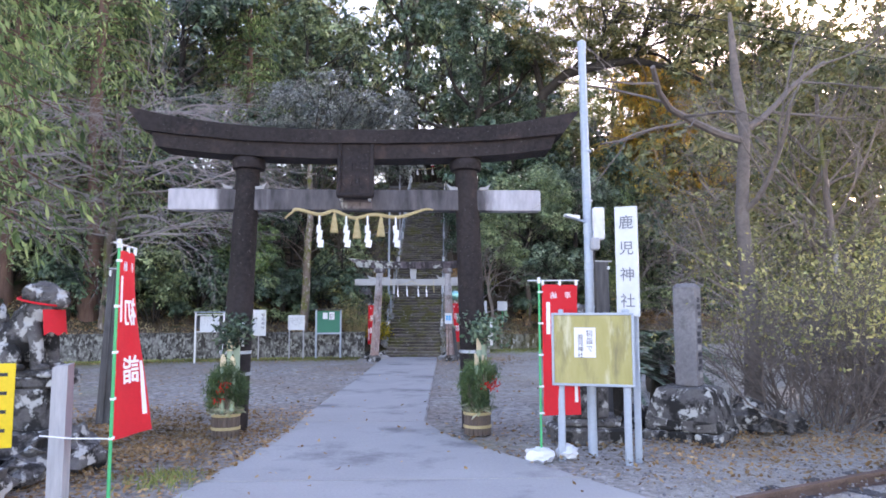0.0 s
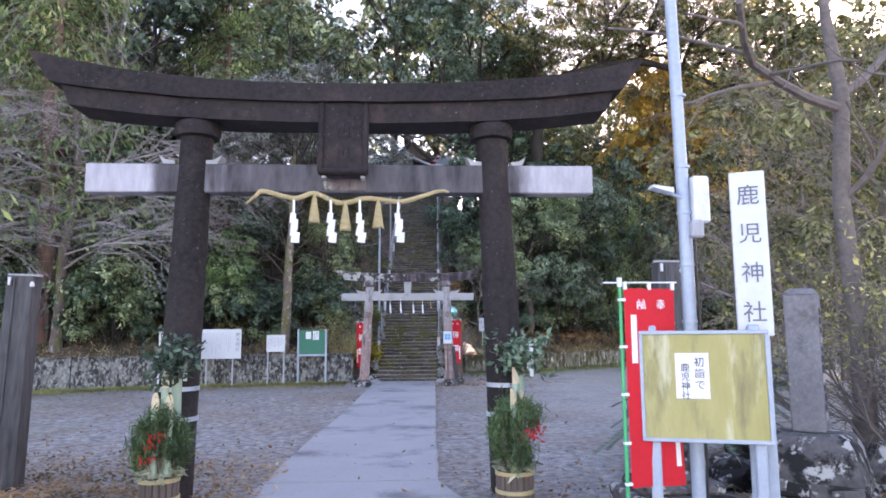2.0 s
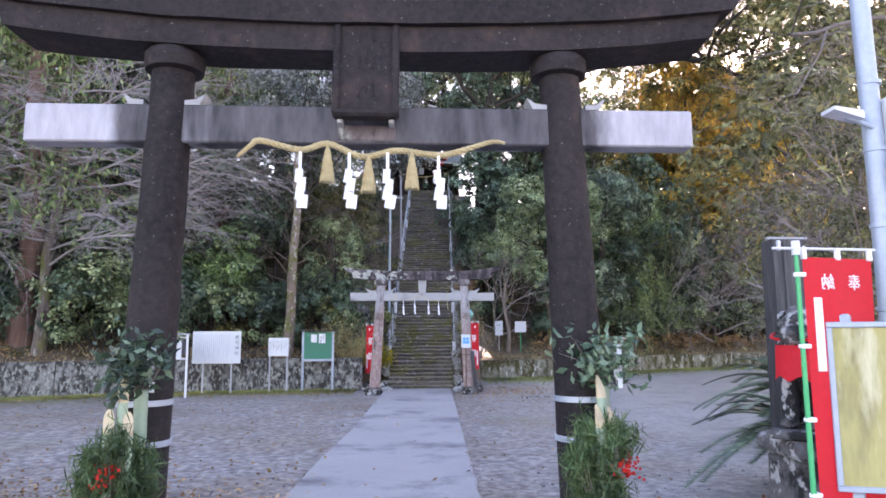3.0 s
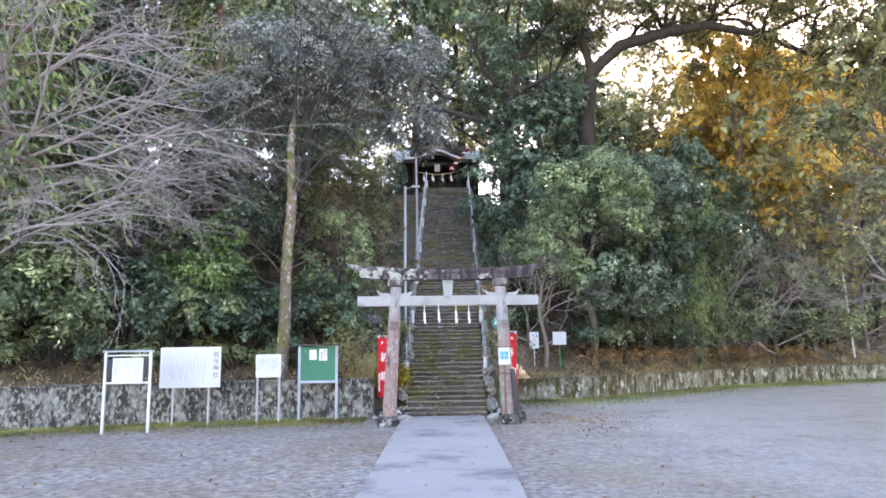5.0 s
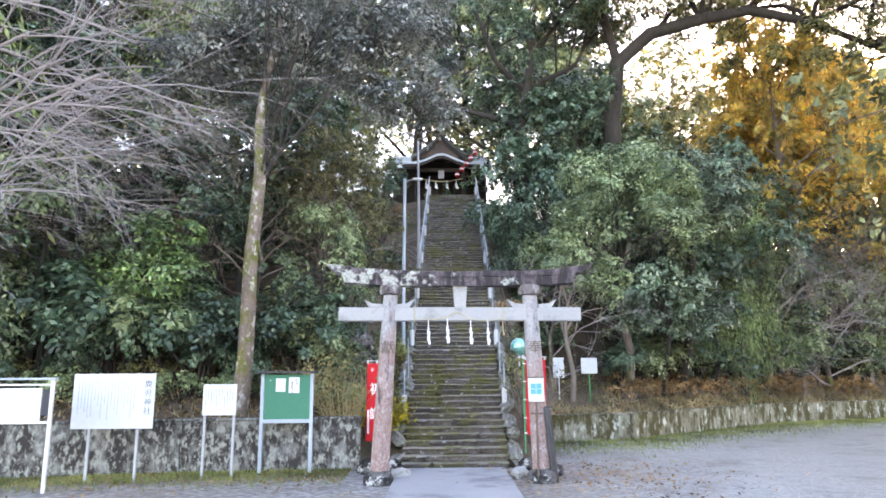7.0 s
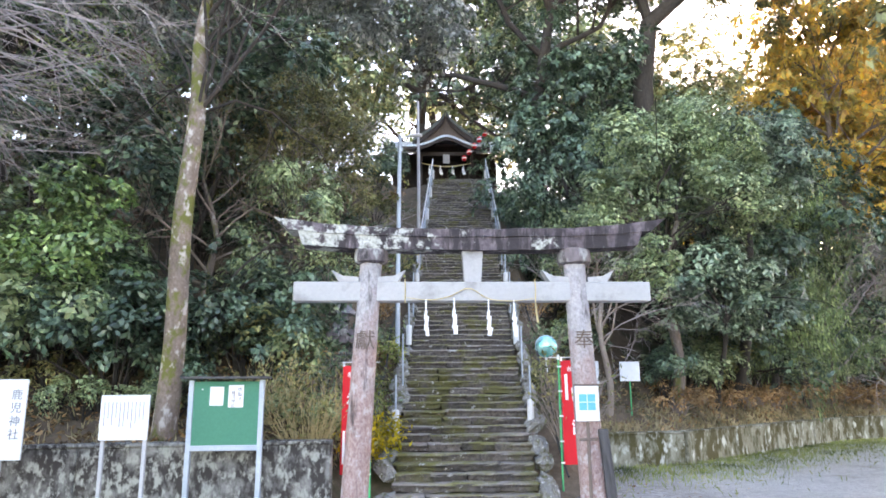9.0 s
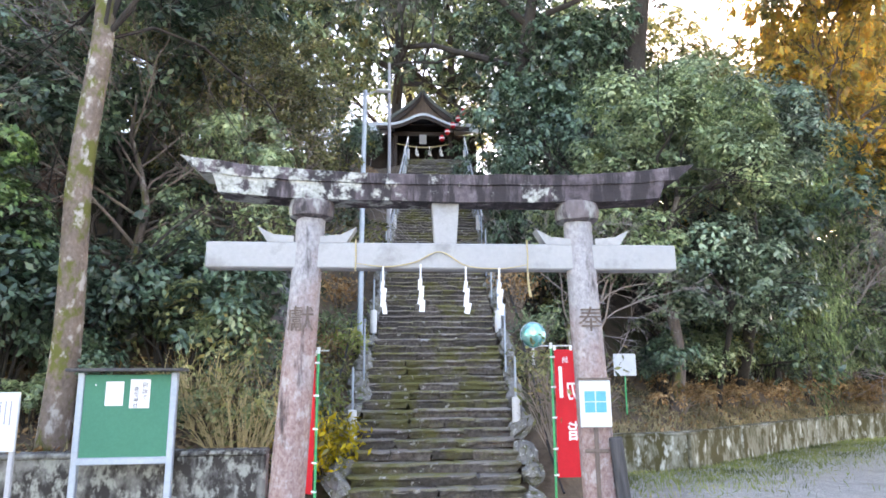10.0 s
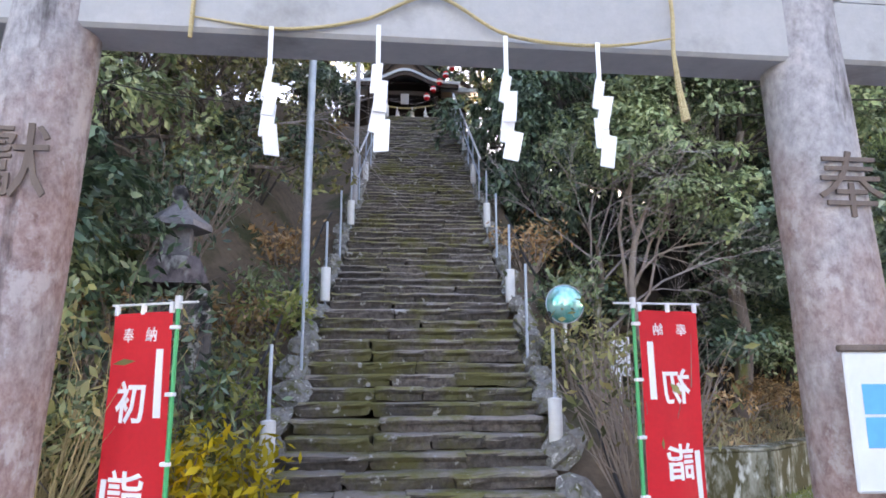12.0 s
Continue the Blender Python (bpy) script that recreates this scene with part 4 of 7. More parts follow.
def plume_parts(seed, height, spread, leaves):
    """A feathery evergreen with hanging plumes."""
    rng = np.random.default_rng(seed)
    s, pos, ax = Shape(), [], []
    s.tube([(0, 0, -0.4), (0.1, 0, height * 0.5), (0, 0.1, height)], [0.14, 0.09, 0.02], 8)
    for k in range(60):
        a, z = rng.uniform(0, 6.28), height * rng.uniform(0.15, 1.0)
        reach = spread * (1.05 - 0.6 * z / height) * rng.uniform(0.6, 1.1)
        tip = Vector((math.cos(a) * reach, math.sin(a) * reach, z - 0.15 * reach))
        s.tube([(0, 0, z - 0.2), tip * 0.6 + Vector((0, 0, z * 0.4 + 0.15)), tip], [0.02, 0.012, 0.004], 3, False)
        m = leaves // 60
        c = np.array(tip) + rng.normal(size=(m, 3)) * [0.32, 0.32, 0.1]
        fall = rng.random(m) * 1.1
        c[:, 2] -= fall
        c[:, :2] = np.array(tip)[:2] + (c[:, :2] - np.array(tip)[:2]) * (1 - 0.55 * fall / 1.1)[:, None]
        pos.append(c)
        ax.append(np.tile([math.cos(a) * 0.35, math.sin(a) * 0.35, -1.0], (m, 1)))
    pos, ax = np.concatenate(pos), np.concatenate(ax)
    return s.mesh("trunk", M_DARKBARK, True, False), leaf_mesh("crown", L_FEATHER, pos, rng.normal(size=pos.shape), rng, 0.17, 0.035, 0.2, ax)


def shrub_parts(seed, r, h, leaves, leaf_mat, leaf=(0.11, 0.055), stems=14, bark=None):
    rng = np.random.default_rng(seed)
    s, blobs = Shape(), []
    for k in range(stems):
        a, q = rng.uniform(0, 6.28), rng.uniform(0.2, 1.0)
        tip = (math.cos(a) * r * q, math.sin(a) * r * q, h * rng.uniform(0.45, 1.0) * (1.15 - 0.4 * q))
        s.tube([(0.05 * math.cos(a), 0.05 * math.sin(a), -0.3), (tip[0] * 0.4, tip[1] * 0.4, tip[2] * 0.55), tip], [0.025, 0.016, 0.006], 4, False)
        b = r * rng.uniform(0.28, 0.5)
        blobs.append((*tip, b, b, b * 0.8))
    pos, nrm, ax = blob_leaves(rng, blobs, leaves, 0.35)
    return s.mesh("woody_base", bark or M_DARKBARK, True, False), leaf_mesh("foliage", leaf_mat, pos, nrm, rng, leaf[0], leaf[1], 0.15, ax)


def plant(name, meshes, parts, x, y, z, turn, scale, label, category, group=""):
    t = thing(name, pose(x, y, z, 0, 0, turn) @ Matrix.Diagonal((*scale, 1)), label, category, group)
    for me, nm in zip(meshes, parts):
        part(nm, me, None, t)
    return t


def lobes(rng, c, r, k, size):
    """Lumps over one rounded crown: its middle, its radii, how many, how large against it."""
    out = [(*c, r[0] * 0.72, r[1] * 0.72, r[2] * 0.72)]
    for i in range(k):
        z = 1 - 1.75 * (i + 0.5) / k
        a = i * 2.4 + rng.normal() * 0.3
        w = math.sqrt(1 - z * z)
        q = size * rng.uniform(0.75, 1.3)
        out.append((c[0] + r[0] * w * math.cos(a) * 0.8, c[1] + r[1] * w * math.sin(a) * 0.8, c[2] + r[2] * z * 0.8, r[0] * q, r[1] * q, r[2] * q * 0.8))
    return out


def crowned_tree(seed, label, trunk, radii, crowns, leaves, leaf_mat, bark, leaf=(0.1, 0.05), fork=2, shell=0.75, pad=0.3, size=0.42, k=13, twigs=3):
    """A tree with a shaped crown: trunk line, rounded crown masses, and limbs that reach into their lumps."""
    rng = np.random.default_rng(seed)
    t = thing("tree", pose(0, 0, 0), label, "tree", "trees on the hillside")
    s, ends, lumps = Shape(), [], []
    s.tube(rope_curve(trunk, 24), [float(np.interp(i / 24 * (len(radii) - 1), range(len(radii)), radii)) for i in range(25)], 12)
    for c, r in crowns:
        lumps += lobes(rng, c, r, k, size)
    line = rope_curve(trunk, 40)
    line = line[int(40 * fork / (len(trunk) - 1)):]
    limbs = Shape()
    for lump in lumps[::4]:
        c = Vector(lump[:3])
        at = line[min(len(line) - 1, int(len(line) * rng.random() ** 0.8))]
        if at.z > c.z - 0.3:
            at = line[0]
        aim = c - at
        grow(limbs, at, (aim.normalized() + Vector((0, 0, 0.3))).normalized(), aim.length * 0.95, radii[-1] * rng.uniform(0.6, 1.0), 2, rng, [0, twigs, 4], 38, -0.03, ends, 0.2, 6)
    # Same bark as the trunk; the crown's shade is put into a darker material.
    part("limb", limbs.mesh("limb", M_DARKBARK if bark != M_TWIGBROWN else bark, True, False), None, t)
    part("trunk", s.mesh("trunk", bark, True, False), None, t)
    pos, nrm, ax = blob_leaves(rng, lumps, leaves, shell, 0.55, 26, pad)
    part("crown", leaf_mesh("crown", leaf_mat, pos, nrm, rng, leaf[0], leaf[1], 0.35, ax), None, t)
    return t


TREES = {
    "dark_a": tree_parts(11, 7.5, 2.7, 0.16, 13000, L_DARK, M_DARKBARK, (0.17, 0.08), 0.22),
    "dark_low": tree_parts(14, 4.6, 2.1, 0.09, 8000, L_DARK, M_DARKBARK, (0.15, 0.075), 0.06, 10, 0.34),
    "mid_low": tree_parts(19, 4.4, 2.0, 0.08, 7000, L_MID, M_DARKBARK, (0.14, 0.065), 0.08, 10, 0.34),
    "giant_a": tree_parts(21, 13.0, 4.3, 0.28, 14500, L_DARK, M_DARKBARK, (0.25, 0.12), 0.3, 12, 0.3),
    "giant_b": tree_parts(22, 14.0, 4.6, 0.3, 14500, L_OLIVE, M_BARK, (0.25, 0.115), 0.3, 12, 0.34, shell=0.55),
    "giant_c": tree_parts(23, 12.0, 4.0, 0.26, 14000, L_MID, M_DARKBARK, (0.23, 0.11), 0.25, 12, 0.3),
    "olive": tree_parts(15, 6.0, 2.4, 0.12, 6500, L_OLIVE, M_BARK, (0.13, 0.055), 0.2, 9, 0.36, shell=0.25, every=2),
    "gold": tree_parts(16, 9.5, 3.4, 0.17, 12000, L_GOLD, M_BARK, (0.19, 0.11), 0.42, 12, 0.3, shell=0.2, every=2),
    "plume": plume_parts(17, 6.5, 1.9, 8400),
    "cedar": cedar_parts(18, 13.0, 2.4, 10000),
}
TREE_WORDS = {
    "dark_a": "dark glossy evergreen tree on the wooded hillside", "dark_low": "low dark evergreen tree leafy to the ground",
    "mid_low": "low mid-green evergreen tree leafy to the ground", "giant_a": "tall dark evergreen tree towering over the slope",
    "giant_b": "tall olive-green tree with a grey trunk on the slope", "giant_c": "tall mid-green evergreen tree on the slope",
    
    "olive": "thin olive-leaved tree with sparse winter foliage",
    "gold": "golden autumn tree lit by low sun", "plume": "feathery evergreen with hanging green plumes", "cedar": "tall cedar with a reddish trunk and drooping sprays",
}
SHRUBS = {
    "dark": shrub_parts(31, 1.2, 1.7, 2500, L_DARK, (0.12, 0.06)),
    "mid": shrub_parts(32, 1.1, 1.4, 2300, L_MID, (0.11, 0.05)),
    "olive": shrub_parts(33, 1.0, 1.3, 1500, L_OLIVE, (0.1, 0.045)),
    "dry": shrub_parts(34, 1.0, 0.8, 1300, L_BROWN, (0.12, 0.04), 20, M_TWIGBROWN),
}


def tree(kind, x, y, turn, k=1.0, kz=None, z=None):
    base = hill_z(x, y) if z is None else z
    return plant("tree", TREES[kind], ("trunk", "crown"), x, y, base, turn, (k, k, kz or k), TREE_WORDS[kind], "tree", "trees on the hillside")


def shrub(kind, x, y, turn, k=1.0, kz=None):
    return plant("shrub", SHRUBS[kind], ("woody_base", "foliage"), x, y, hill_z(x, y) - 0.05, turn, (k, k, kz or k), {"dark": "dark evergreen shrub under the trees", "mid": "mid green shrub under the trees", "olive": "thin yellowish shrub on the bank", "dry": "dry brown winter brush on the bank"}[kind], "shrub", "shrubs on the hillside")


# east of the steps: a rounded light green crown, darker neighbours behind and below it
crowned_tree(201, "rounded light green evergreen tree on the bank", [(5.3, 32.4, 0.6), (5.5, 32.3, 2.2), (5.3, 32.2, 4.0), (5.6, 32.0, 5.6)], [0.16, 0.13, 0.1, 0.06], [((5.5, 31.8, 7.0), (1.75, 1.6, 1.75)), ((6.6, 31.5, 6.0), (1.35, 1.2, 1.35)), ((4.3, 32.0, 6.0), (1.2, 1.1, 1.2))], 25000, L_MID, M_BARK, (0.11, 0.05))
crowned_tree(202, "dark evergreen tree with a broad crown above the wall", [(7.9, 35.0, 0.8), (8.0, 34.0, 3.0), (8.1, 33.6, 5.2), (8.0, 33.4, 6.6)], [0.17, 0.14, 0.1, 0.06], [((7.9, 33.3, 7.7), (1.7, 1.4, 1.35)), ((9.2, 33.8, 7.2), (1.2, 1.2, 1.2))], 13000, L_SAGE, M_DARKBARK, (0.12, 0.058))
crowned_tree(203, "glossy dark evergreen tree leafy low over the wall", [(6.9, 33.7, 0.5), (6.9, 33.5, 1.6), (6.8, 32.6, 2.8), (6.7, 32.3, 3.6)], [0.075, 0.065, 0.055, 0.045], [((6.3, 32.0, 3.9), (1.45, 1.1, 1.25)), ((7.6, 32.6, 3.6), (1.1, 1.0, 1.2))], 12000, L_SAGE, M_DARKBARK, (0.12, 0.06))
crowned_tree(204, "thin pale-leaved tree with many twigs beside the steps", [(3.6, 31.9, 0.6), (3.7, 31.8, 1.7), (3.5, 31.7, 2.9), (3.6, 31.6, 3.9)], [0.09, 0.075, 0.06, 0.035], [((3.4, 31.6, 4.9), (1.3, 1.1, 1.1)), ((4.5, 31.5, 4.4), (0.9, 0.9, 0.9))], 7500, L_MID, M_TWIGBROWN, (0.1, 0.042), 1, 0.4, 0.24, 0.4, 11, 5)
tree("dark_a", 10.9, 38.8, 210, 1.0, 1.2)
tree("dark_low", 2.9, 34.0, 60, 0.62, 0.9)
tree("dark_low", 3.9, 35.0, 160, 0.85, 1.1)
tree("dark_low", 8.6, 35.6, 200, 0.9, 0.95)
tree("plume", 9.6, 35.9, 10, 0.9, 1.15)
tree("plume", 11.0, 36.8, 90, 1.0, 1.2)
tree("dark_a", 4.4, 37.0, 80, 0.85, 0.95)
tree("mid_low", 13.4, 39.0, 250, 1.1)
tree("dark_low", 15.0, 40.6, 250, 1.0)
tree("mid_low", 16.6, 40.4, 30, 1.0)
tree("mid_low", 19.5, 41.6, 330, 1.05)
tree("mid_low", 23.0, 43.0, 130, 1.1)
tree("dark_a", 11.0, 41.0, 33, 0.9)
tree("giant_a", 5.4, 38.6, 250, 0.68, 0.7)
tree("dark_a", 8.6, 37.6, 140, 1.0, 1.05)
for i in range(9):
    tree(("dark_low", "mid_low", "dark_a")[i % 3], 11.5 + 2.9 * i, 48.5 + (i % 2) * 2.5 + 0.25 * i, i * 77, 1.25)
tree("giant_c", 8.0, 42.5, 10, 0.8)
# golden crowns and thin trees farther east
tree("gold", 15.4, 43.2, 0, 1.2)
tree("gold", 19.0, 44.6, 75, 1.3)
tree("gold", 17.4, 47.6, 190, 1.25)
tree("gold", 16.6, 42.0, 130, 1.15, 1.7)
tree("gold", 21.0, 43.6, 20, 1.25, 1.75)
tree("gold", 22.4, 47.0, 290, 1.35)
tree("olive", 14.6, 50.5, 40, 1.7)
tree("olive", 16.8, 48.0, 140, 1.5)
tree("gold", 26.5, 55.5, 240, 1.4)
tree("gold", 32.0, 56.5, 30, 1.45)
tree("gold", 25.5, 59.5, 310, 1.5)
tree("gold", 30.0, 61.0, 190, 1.55)
tree("gold", 36.0, 59.5, 80, 1.5)
for i in range(9):
    tree(("dark_low", "mid_low", "dark_low")[i % 3], 16.2 + 2.3 * i, 45.6 + (i % 2) * 1.1 + 0.2 * i, i * 53, 1.2 + 0.1 * (i % 3), 1.15)
tree("olive", 17.0, 42.5, 10, 1.3)
tree("olive", 22.0, 44.5, 80, 1.5)
tree("olive", 27.0, 46.0, 170, 1.6)
tree("dark_low", 5.2, 43.8, 70, 0.75, 0.8)
shrub("dark", 4.1, 42.9, 20, 0.9, 1.0)
shrub("dark", 3.9, 41.2, 140, 0.9, 1.0)
shrub("dark", -1.7, 42.9, 220, 0.8, 1.1)
tree("dark_low", -3.7, 43.0, 30, 0.7, 0.75)
tree("dark_low", 21.5, 47.6, 70, 1.5, 1.75)
tree("mid_low", 24.4, 48.2, 160, 1.5, 1.6)
tree("dark_low", 27.3, 48.6, 250, 1.5, 1.6)
tree("giant_b", 33.0, 46.5, 60, 1.0)
tree("giant_a", 40.0, 50.0, 160, 1.1)
# west of the steps
crowned_tree(205, "silvery grey-green tree with a tall lichen-pale mossy trunk", [(-4.15, 26.0, 0.4), (-4.0, 25.85, 2.2), (-3.92, 25.6, 4.0), (-3.82, 25.6, 5.6), (-3.9, 25.8, 7.2), (-3.6, 26.0, 9.4)], [0.19, 0.15, 0.135, 0.12, 0.09, 0.035], [((-3.6, 26.2, 9.4), (2.2, 1.8, 1.9)), ((-0.95, 26.4, 7.6), (1.3, 1.3, 0.85)), ((-5.1, 26.2, 8.2), (1.4, 1.3, 1.1)), ((-2.2, 26.0, 8.6), (1.5, 1.2, 1.2)), ((-0.6, 26.8, 9.4), (1.2, 1.2, 1.2))], 40000, L_GREY, M_LICHENBARK, (0.105, 0.046), 3, 0.55, 0.28, 0.38, 13, 4)
crowned_tree(206, "glossy mid-green evergreen sapling behind the notice boards", [(-6.3, 27.2, 0.9), (-6.25, 27.2, 1.8), (-6.35, 27.2, 2.6), (-6.3, 27.2, 3.6)], [0.06, 0.05, 0.045, 0.03], [((-6.5, 27.1, 3.7), (1.25, 1.1, 1.0)), ((-7.4, 27.0, 3.2), (0.8, 0.8, 0.7)), ((-6.3, 27.2, 4.7), (0.8, 0.8, 0.7))], 9000, L_GLOSSY, M_BARK, (0.11, 0.055), 1)
crowned_tree(207, "dark glossy shrub-like tree low behind the wall", [(-4.6, 27.0, 1.0), (-4.6, 27.0, 1.7), (-4.7, 27.0, 2.4)], [0.05, 0.045, 0.03], [((-4.5, 26.7, 2.6), (1.0, 0.8, 0.85)), ((-2.6, 27.0, 2.7), (0.8, 0.7, 0.9))], 7000, L_DARK, M_DARKBARK, (0.1, 0.05), 1)
tree("mid_low", -8.4, 26.6, 100, 1.0)
tree("dark_low", -10.9, 27.0, 210, 1.1)
tree("mid_low", -2.9, 28.4, 140, 0.62, 0.7)
tree("mid_low", -9.6, 26.0, 10, 0.9)
tree("mid_low", -12.2, 25.6, 200, 1.0)
tree("dark_low", -16.5, 24.6, 20, 1.1)
tree("dark_low", -20.0, 23.0, 120, 1.2)
tree("dark_low", -5.2, 29.8, 260, 1.0)
tree("olive", -2.6, 30.6, 30, 0.7)
crowned_tree(208, "light olive-leaved tree with fine twigs on the bank", [(-3.2, 31.0, 2.4), (-3.3, 30.9, 4.2), (-3.2, 30.8, 5.8), (-3.3, 30.7, 7.0)], [0.1, 0.085, 0.065, 0.035], [((-3.2, 30.5, 7.3), (1.7, 1.3, 1.2)), ((-2.4, 30.4, 6.0), (1.0, 1.0, 0.9)), ((-4.4, 30.5, 6.3), (1.1, 1.0, 0.9))], 11000, L_OLIVE, M_TWIGBROWN, (0.095, 0.04), 1, 0.4, 0.24, 0.4, 11, 5)
tree("olive", -4.0, 33.5, 130, 0.8)
tree("olive", -3.5, 37.0, 250, 0.65)
tree("dark_a", -5.8, 32.0, 220, 1.0)
tree("dark_a", -9.6, 30.5, 70, 1.0)
tree("cedar", -13.3, 28.2, 0, 1.0)
tree("cedar", -11.5, 24.9, 60, 1.4)
tree("cedar", -14.2, 24.4, 150, 1.2)
tree("cedar", -16.2, 27.0, 90, 1.0)
tree("cedar", -8.2, 33.4, 190, 1.1)
tree("cedar", -20.5, 25.8, 40, 1.1)
tree("giant_a", -11.8, 32.5, 20, 1.0)
tree("giant_a", -18.0, 30.0, 70, 1.0)
tree("giant_c", -24.5, 26.5, 170, 1.0)
tree("giant_c", -6.6, 36.5, 300, 0.95)
tree("giant_b", -14.5, 37.5, 10, 1.05)
tree("giant_b", -23.0, 34.0, 200, 1.1)
tree("giant_a", -30.0, 27.0, 40, 1.0)
# along the crest
tree("giant_a", -5.8, 43.5, 110, 0.95)
tree("giant_b", -9.8, 43.5, 220, 1.0)
tree("giant_c", -16.0, 44.0, 320, 1.05)
tree("giant_a", 6.4, 44.6, 80, 0.85)
tree("giant_c", 10.4, 46.5, 10, 0.72)
tree("giant_b", 9.0, 39.8, 170, 0.62)
tree("giant_a", 12.6, 49.0, 200, 0.6)
tree("giant_c", 5.8, 50.5, 20, 1.35)
tree("giant_a", -1.2, 51.0, 290, 1.25, 1.75)
tree("giant_a", 3.0, 53.5, 120, 1.25, 1.8)
tree("giant_c", 0.6, 56.5, 40, 1.3, 1.75)
tree("giant_c", -6.4, 48.0, 10, 1.2, 1.5)
tree("giant_b", -8.5, 50.0, 60, 1.2)
for i in range(10):
    tree(("dark_low", "mid_low")[i % 2], -11.0 - 2.2 * i, 42.5 - 0.45 * i, i * 61, 1.75)
tree("giant_a", -20.5, 43.0, 15, 1.0)
tree("giant_c", 10.0, 51.0, 260, 0.75)
for i, (x, y, k) in enumerate(((10.5, 57.5, 1.1), (14.3, 60.0, 1.2), (17.5, 59.0, 1.05), (24.0, 66.0, 0.85), (31.0, 67.0, 0.85), (40.0, 60.5, 1.2), (45.5, 57.5, 1.2), (-25.0, 41.0, 1.1), (-31.0, 36.0, 1.1), (-37.5, 30.0, 1.1), (-37.0, 22.5, 1.0))):
    tree(("giant_b", "giant_c", "giant_b", "giant_a")[i % 4], x, y, 67 * i, k)
tree("giant_b", 17.2, 30.0, 40, 1.0, 1.15, GZ)
tree("giant_b", 22.0, 29.0, 140, 1.1, 1.25, GZ)
# a cedar on the near west side of the yard
tree("cedar", -8.1, 11.6, 15, 1.0, 1.15, GZ)
# undergrowth
rng0 = np.random.default_rng(78)
for i in range(64):
    left = i % 2 == 0
    x = rng0.uniform(-15, -1.9) if left else rng0.uniform(2.6, 17)
    v = rng0.uniform(0.35, 3.0) if i % 4 < 2 else rng0.uniform(2.0, 9.0)
    y = wall_line(x) + v
    if abs(x - stair_x(y)) < 1.9 or (2.8 < x < 5.0 and v < 1.6):
        continue
    kind = ["dark", "mid", "olive", "dark"][int(rng0.integers(4))]
    shrub("dry" if v < 1.2 and x > 0 else kind, x, y, rng0.uniform(0, 360), rng0.uniform(0.55, 1.1) * (0.6 if v < 1.2 else 1.0))
for i in range(20):
    x = 2.8 + 0.75 * i + rng0.normal() * 0.2
    if 2.7 < x < 5.0:
        continue
    shrub("dry", x, wall_line(x) + rng0.uniform(0.3, 1.2), rng0.uniform(0, 360), rng0.uniform(0.5, 0.8))
for i in range(16):
    x = -15.0 + 0.82 * i + rng0.normal() * 0.2
    shrub(("mid", "dark", "olive")[i % 3], x, wall_line(x) + rng0.uniform(0.4, 1.3), rng0.uniform(0, 360), rng0.uniform(0.4, 0.65))
for i, (x, v, k) in enumerate(((-9.4, 0.9, 1.2), (-8.2, 1.3, 1.35), (-7.0, 0.9, 1.15), (-6.1, 1.5, 1.4), (-5.1, 1.0, 1.0), (-10.6, 1.2, 1.3), (-3.2, 1.5, 0.9), (-12.0, 1.0, 1.2))):
    shrub("dark" if i % 3 else "mid", x, wall_line(x) + v, i * 83, k)
for i in range(17):
    x = 5.2 + 0.85 * i
    shrub(("dark", "mid", "mid", "olive", "dark")[i % 5], x, wall_line(x) + 1.3 + 0.9 * ((i * 7) % 5) / 5, i * 61, 0.75 + 0.12 * (i % 4))
for i in range(13):
    x = 5.3 + 0.8 * i
    shrub(("dark", "mid", "dark")[i % 3], x, wall_line(x) + 1.2 + 0.35 * (i % 3), i * 97, 0.8 + 0.1 * (i % 3), 0.85 + 0.12 * (i % 2))
for side, ys in ((-1, (27.6, 30.2, 32.0, 33.6, 35.4, 37.5, 40.0)), (1, (33.4, 35.5, 38.0, 40.5))):
    for j, y in enumerate(ys):
        shrub(("dry", "olive", "dark")[j % 3] if side < 0 else "dark", stair_x(y) + side * ((2.5 if side < 0 else 2.05) + 0.25 * (j % 2)), y, j * 70, 0.6 + 0.1 * (j % 3))


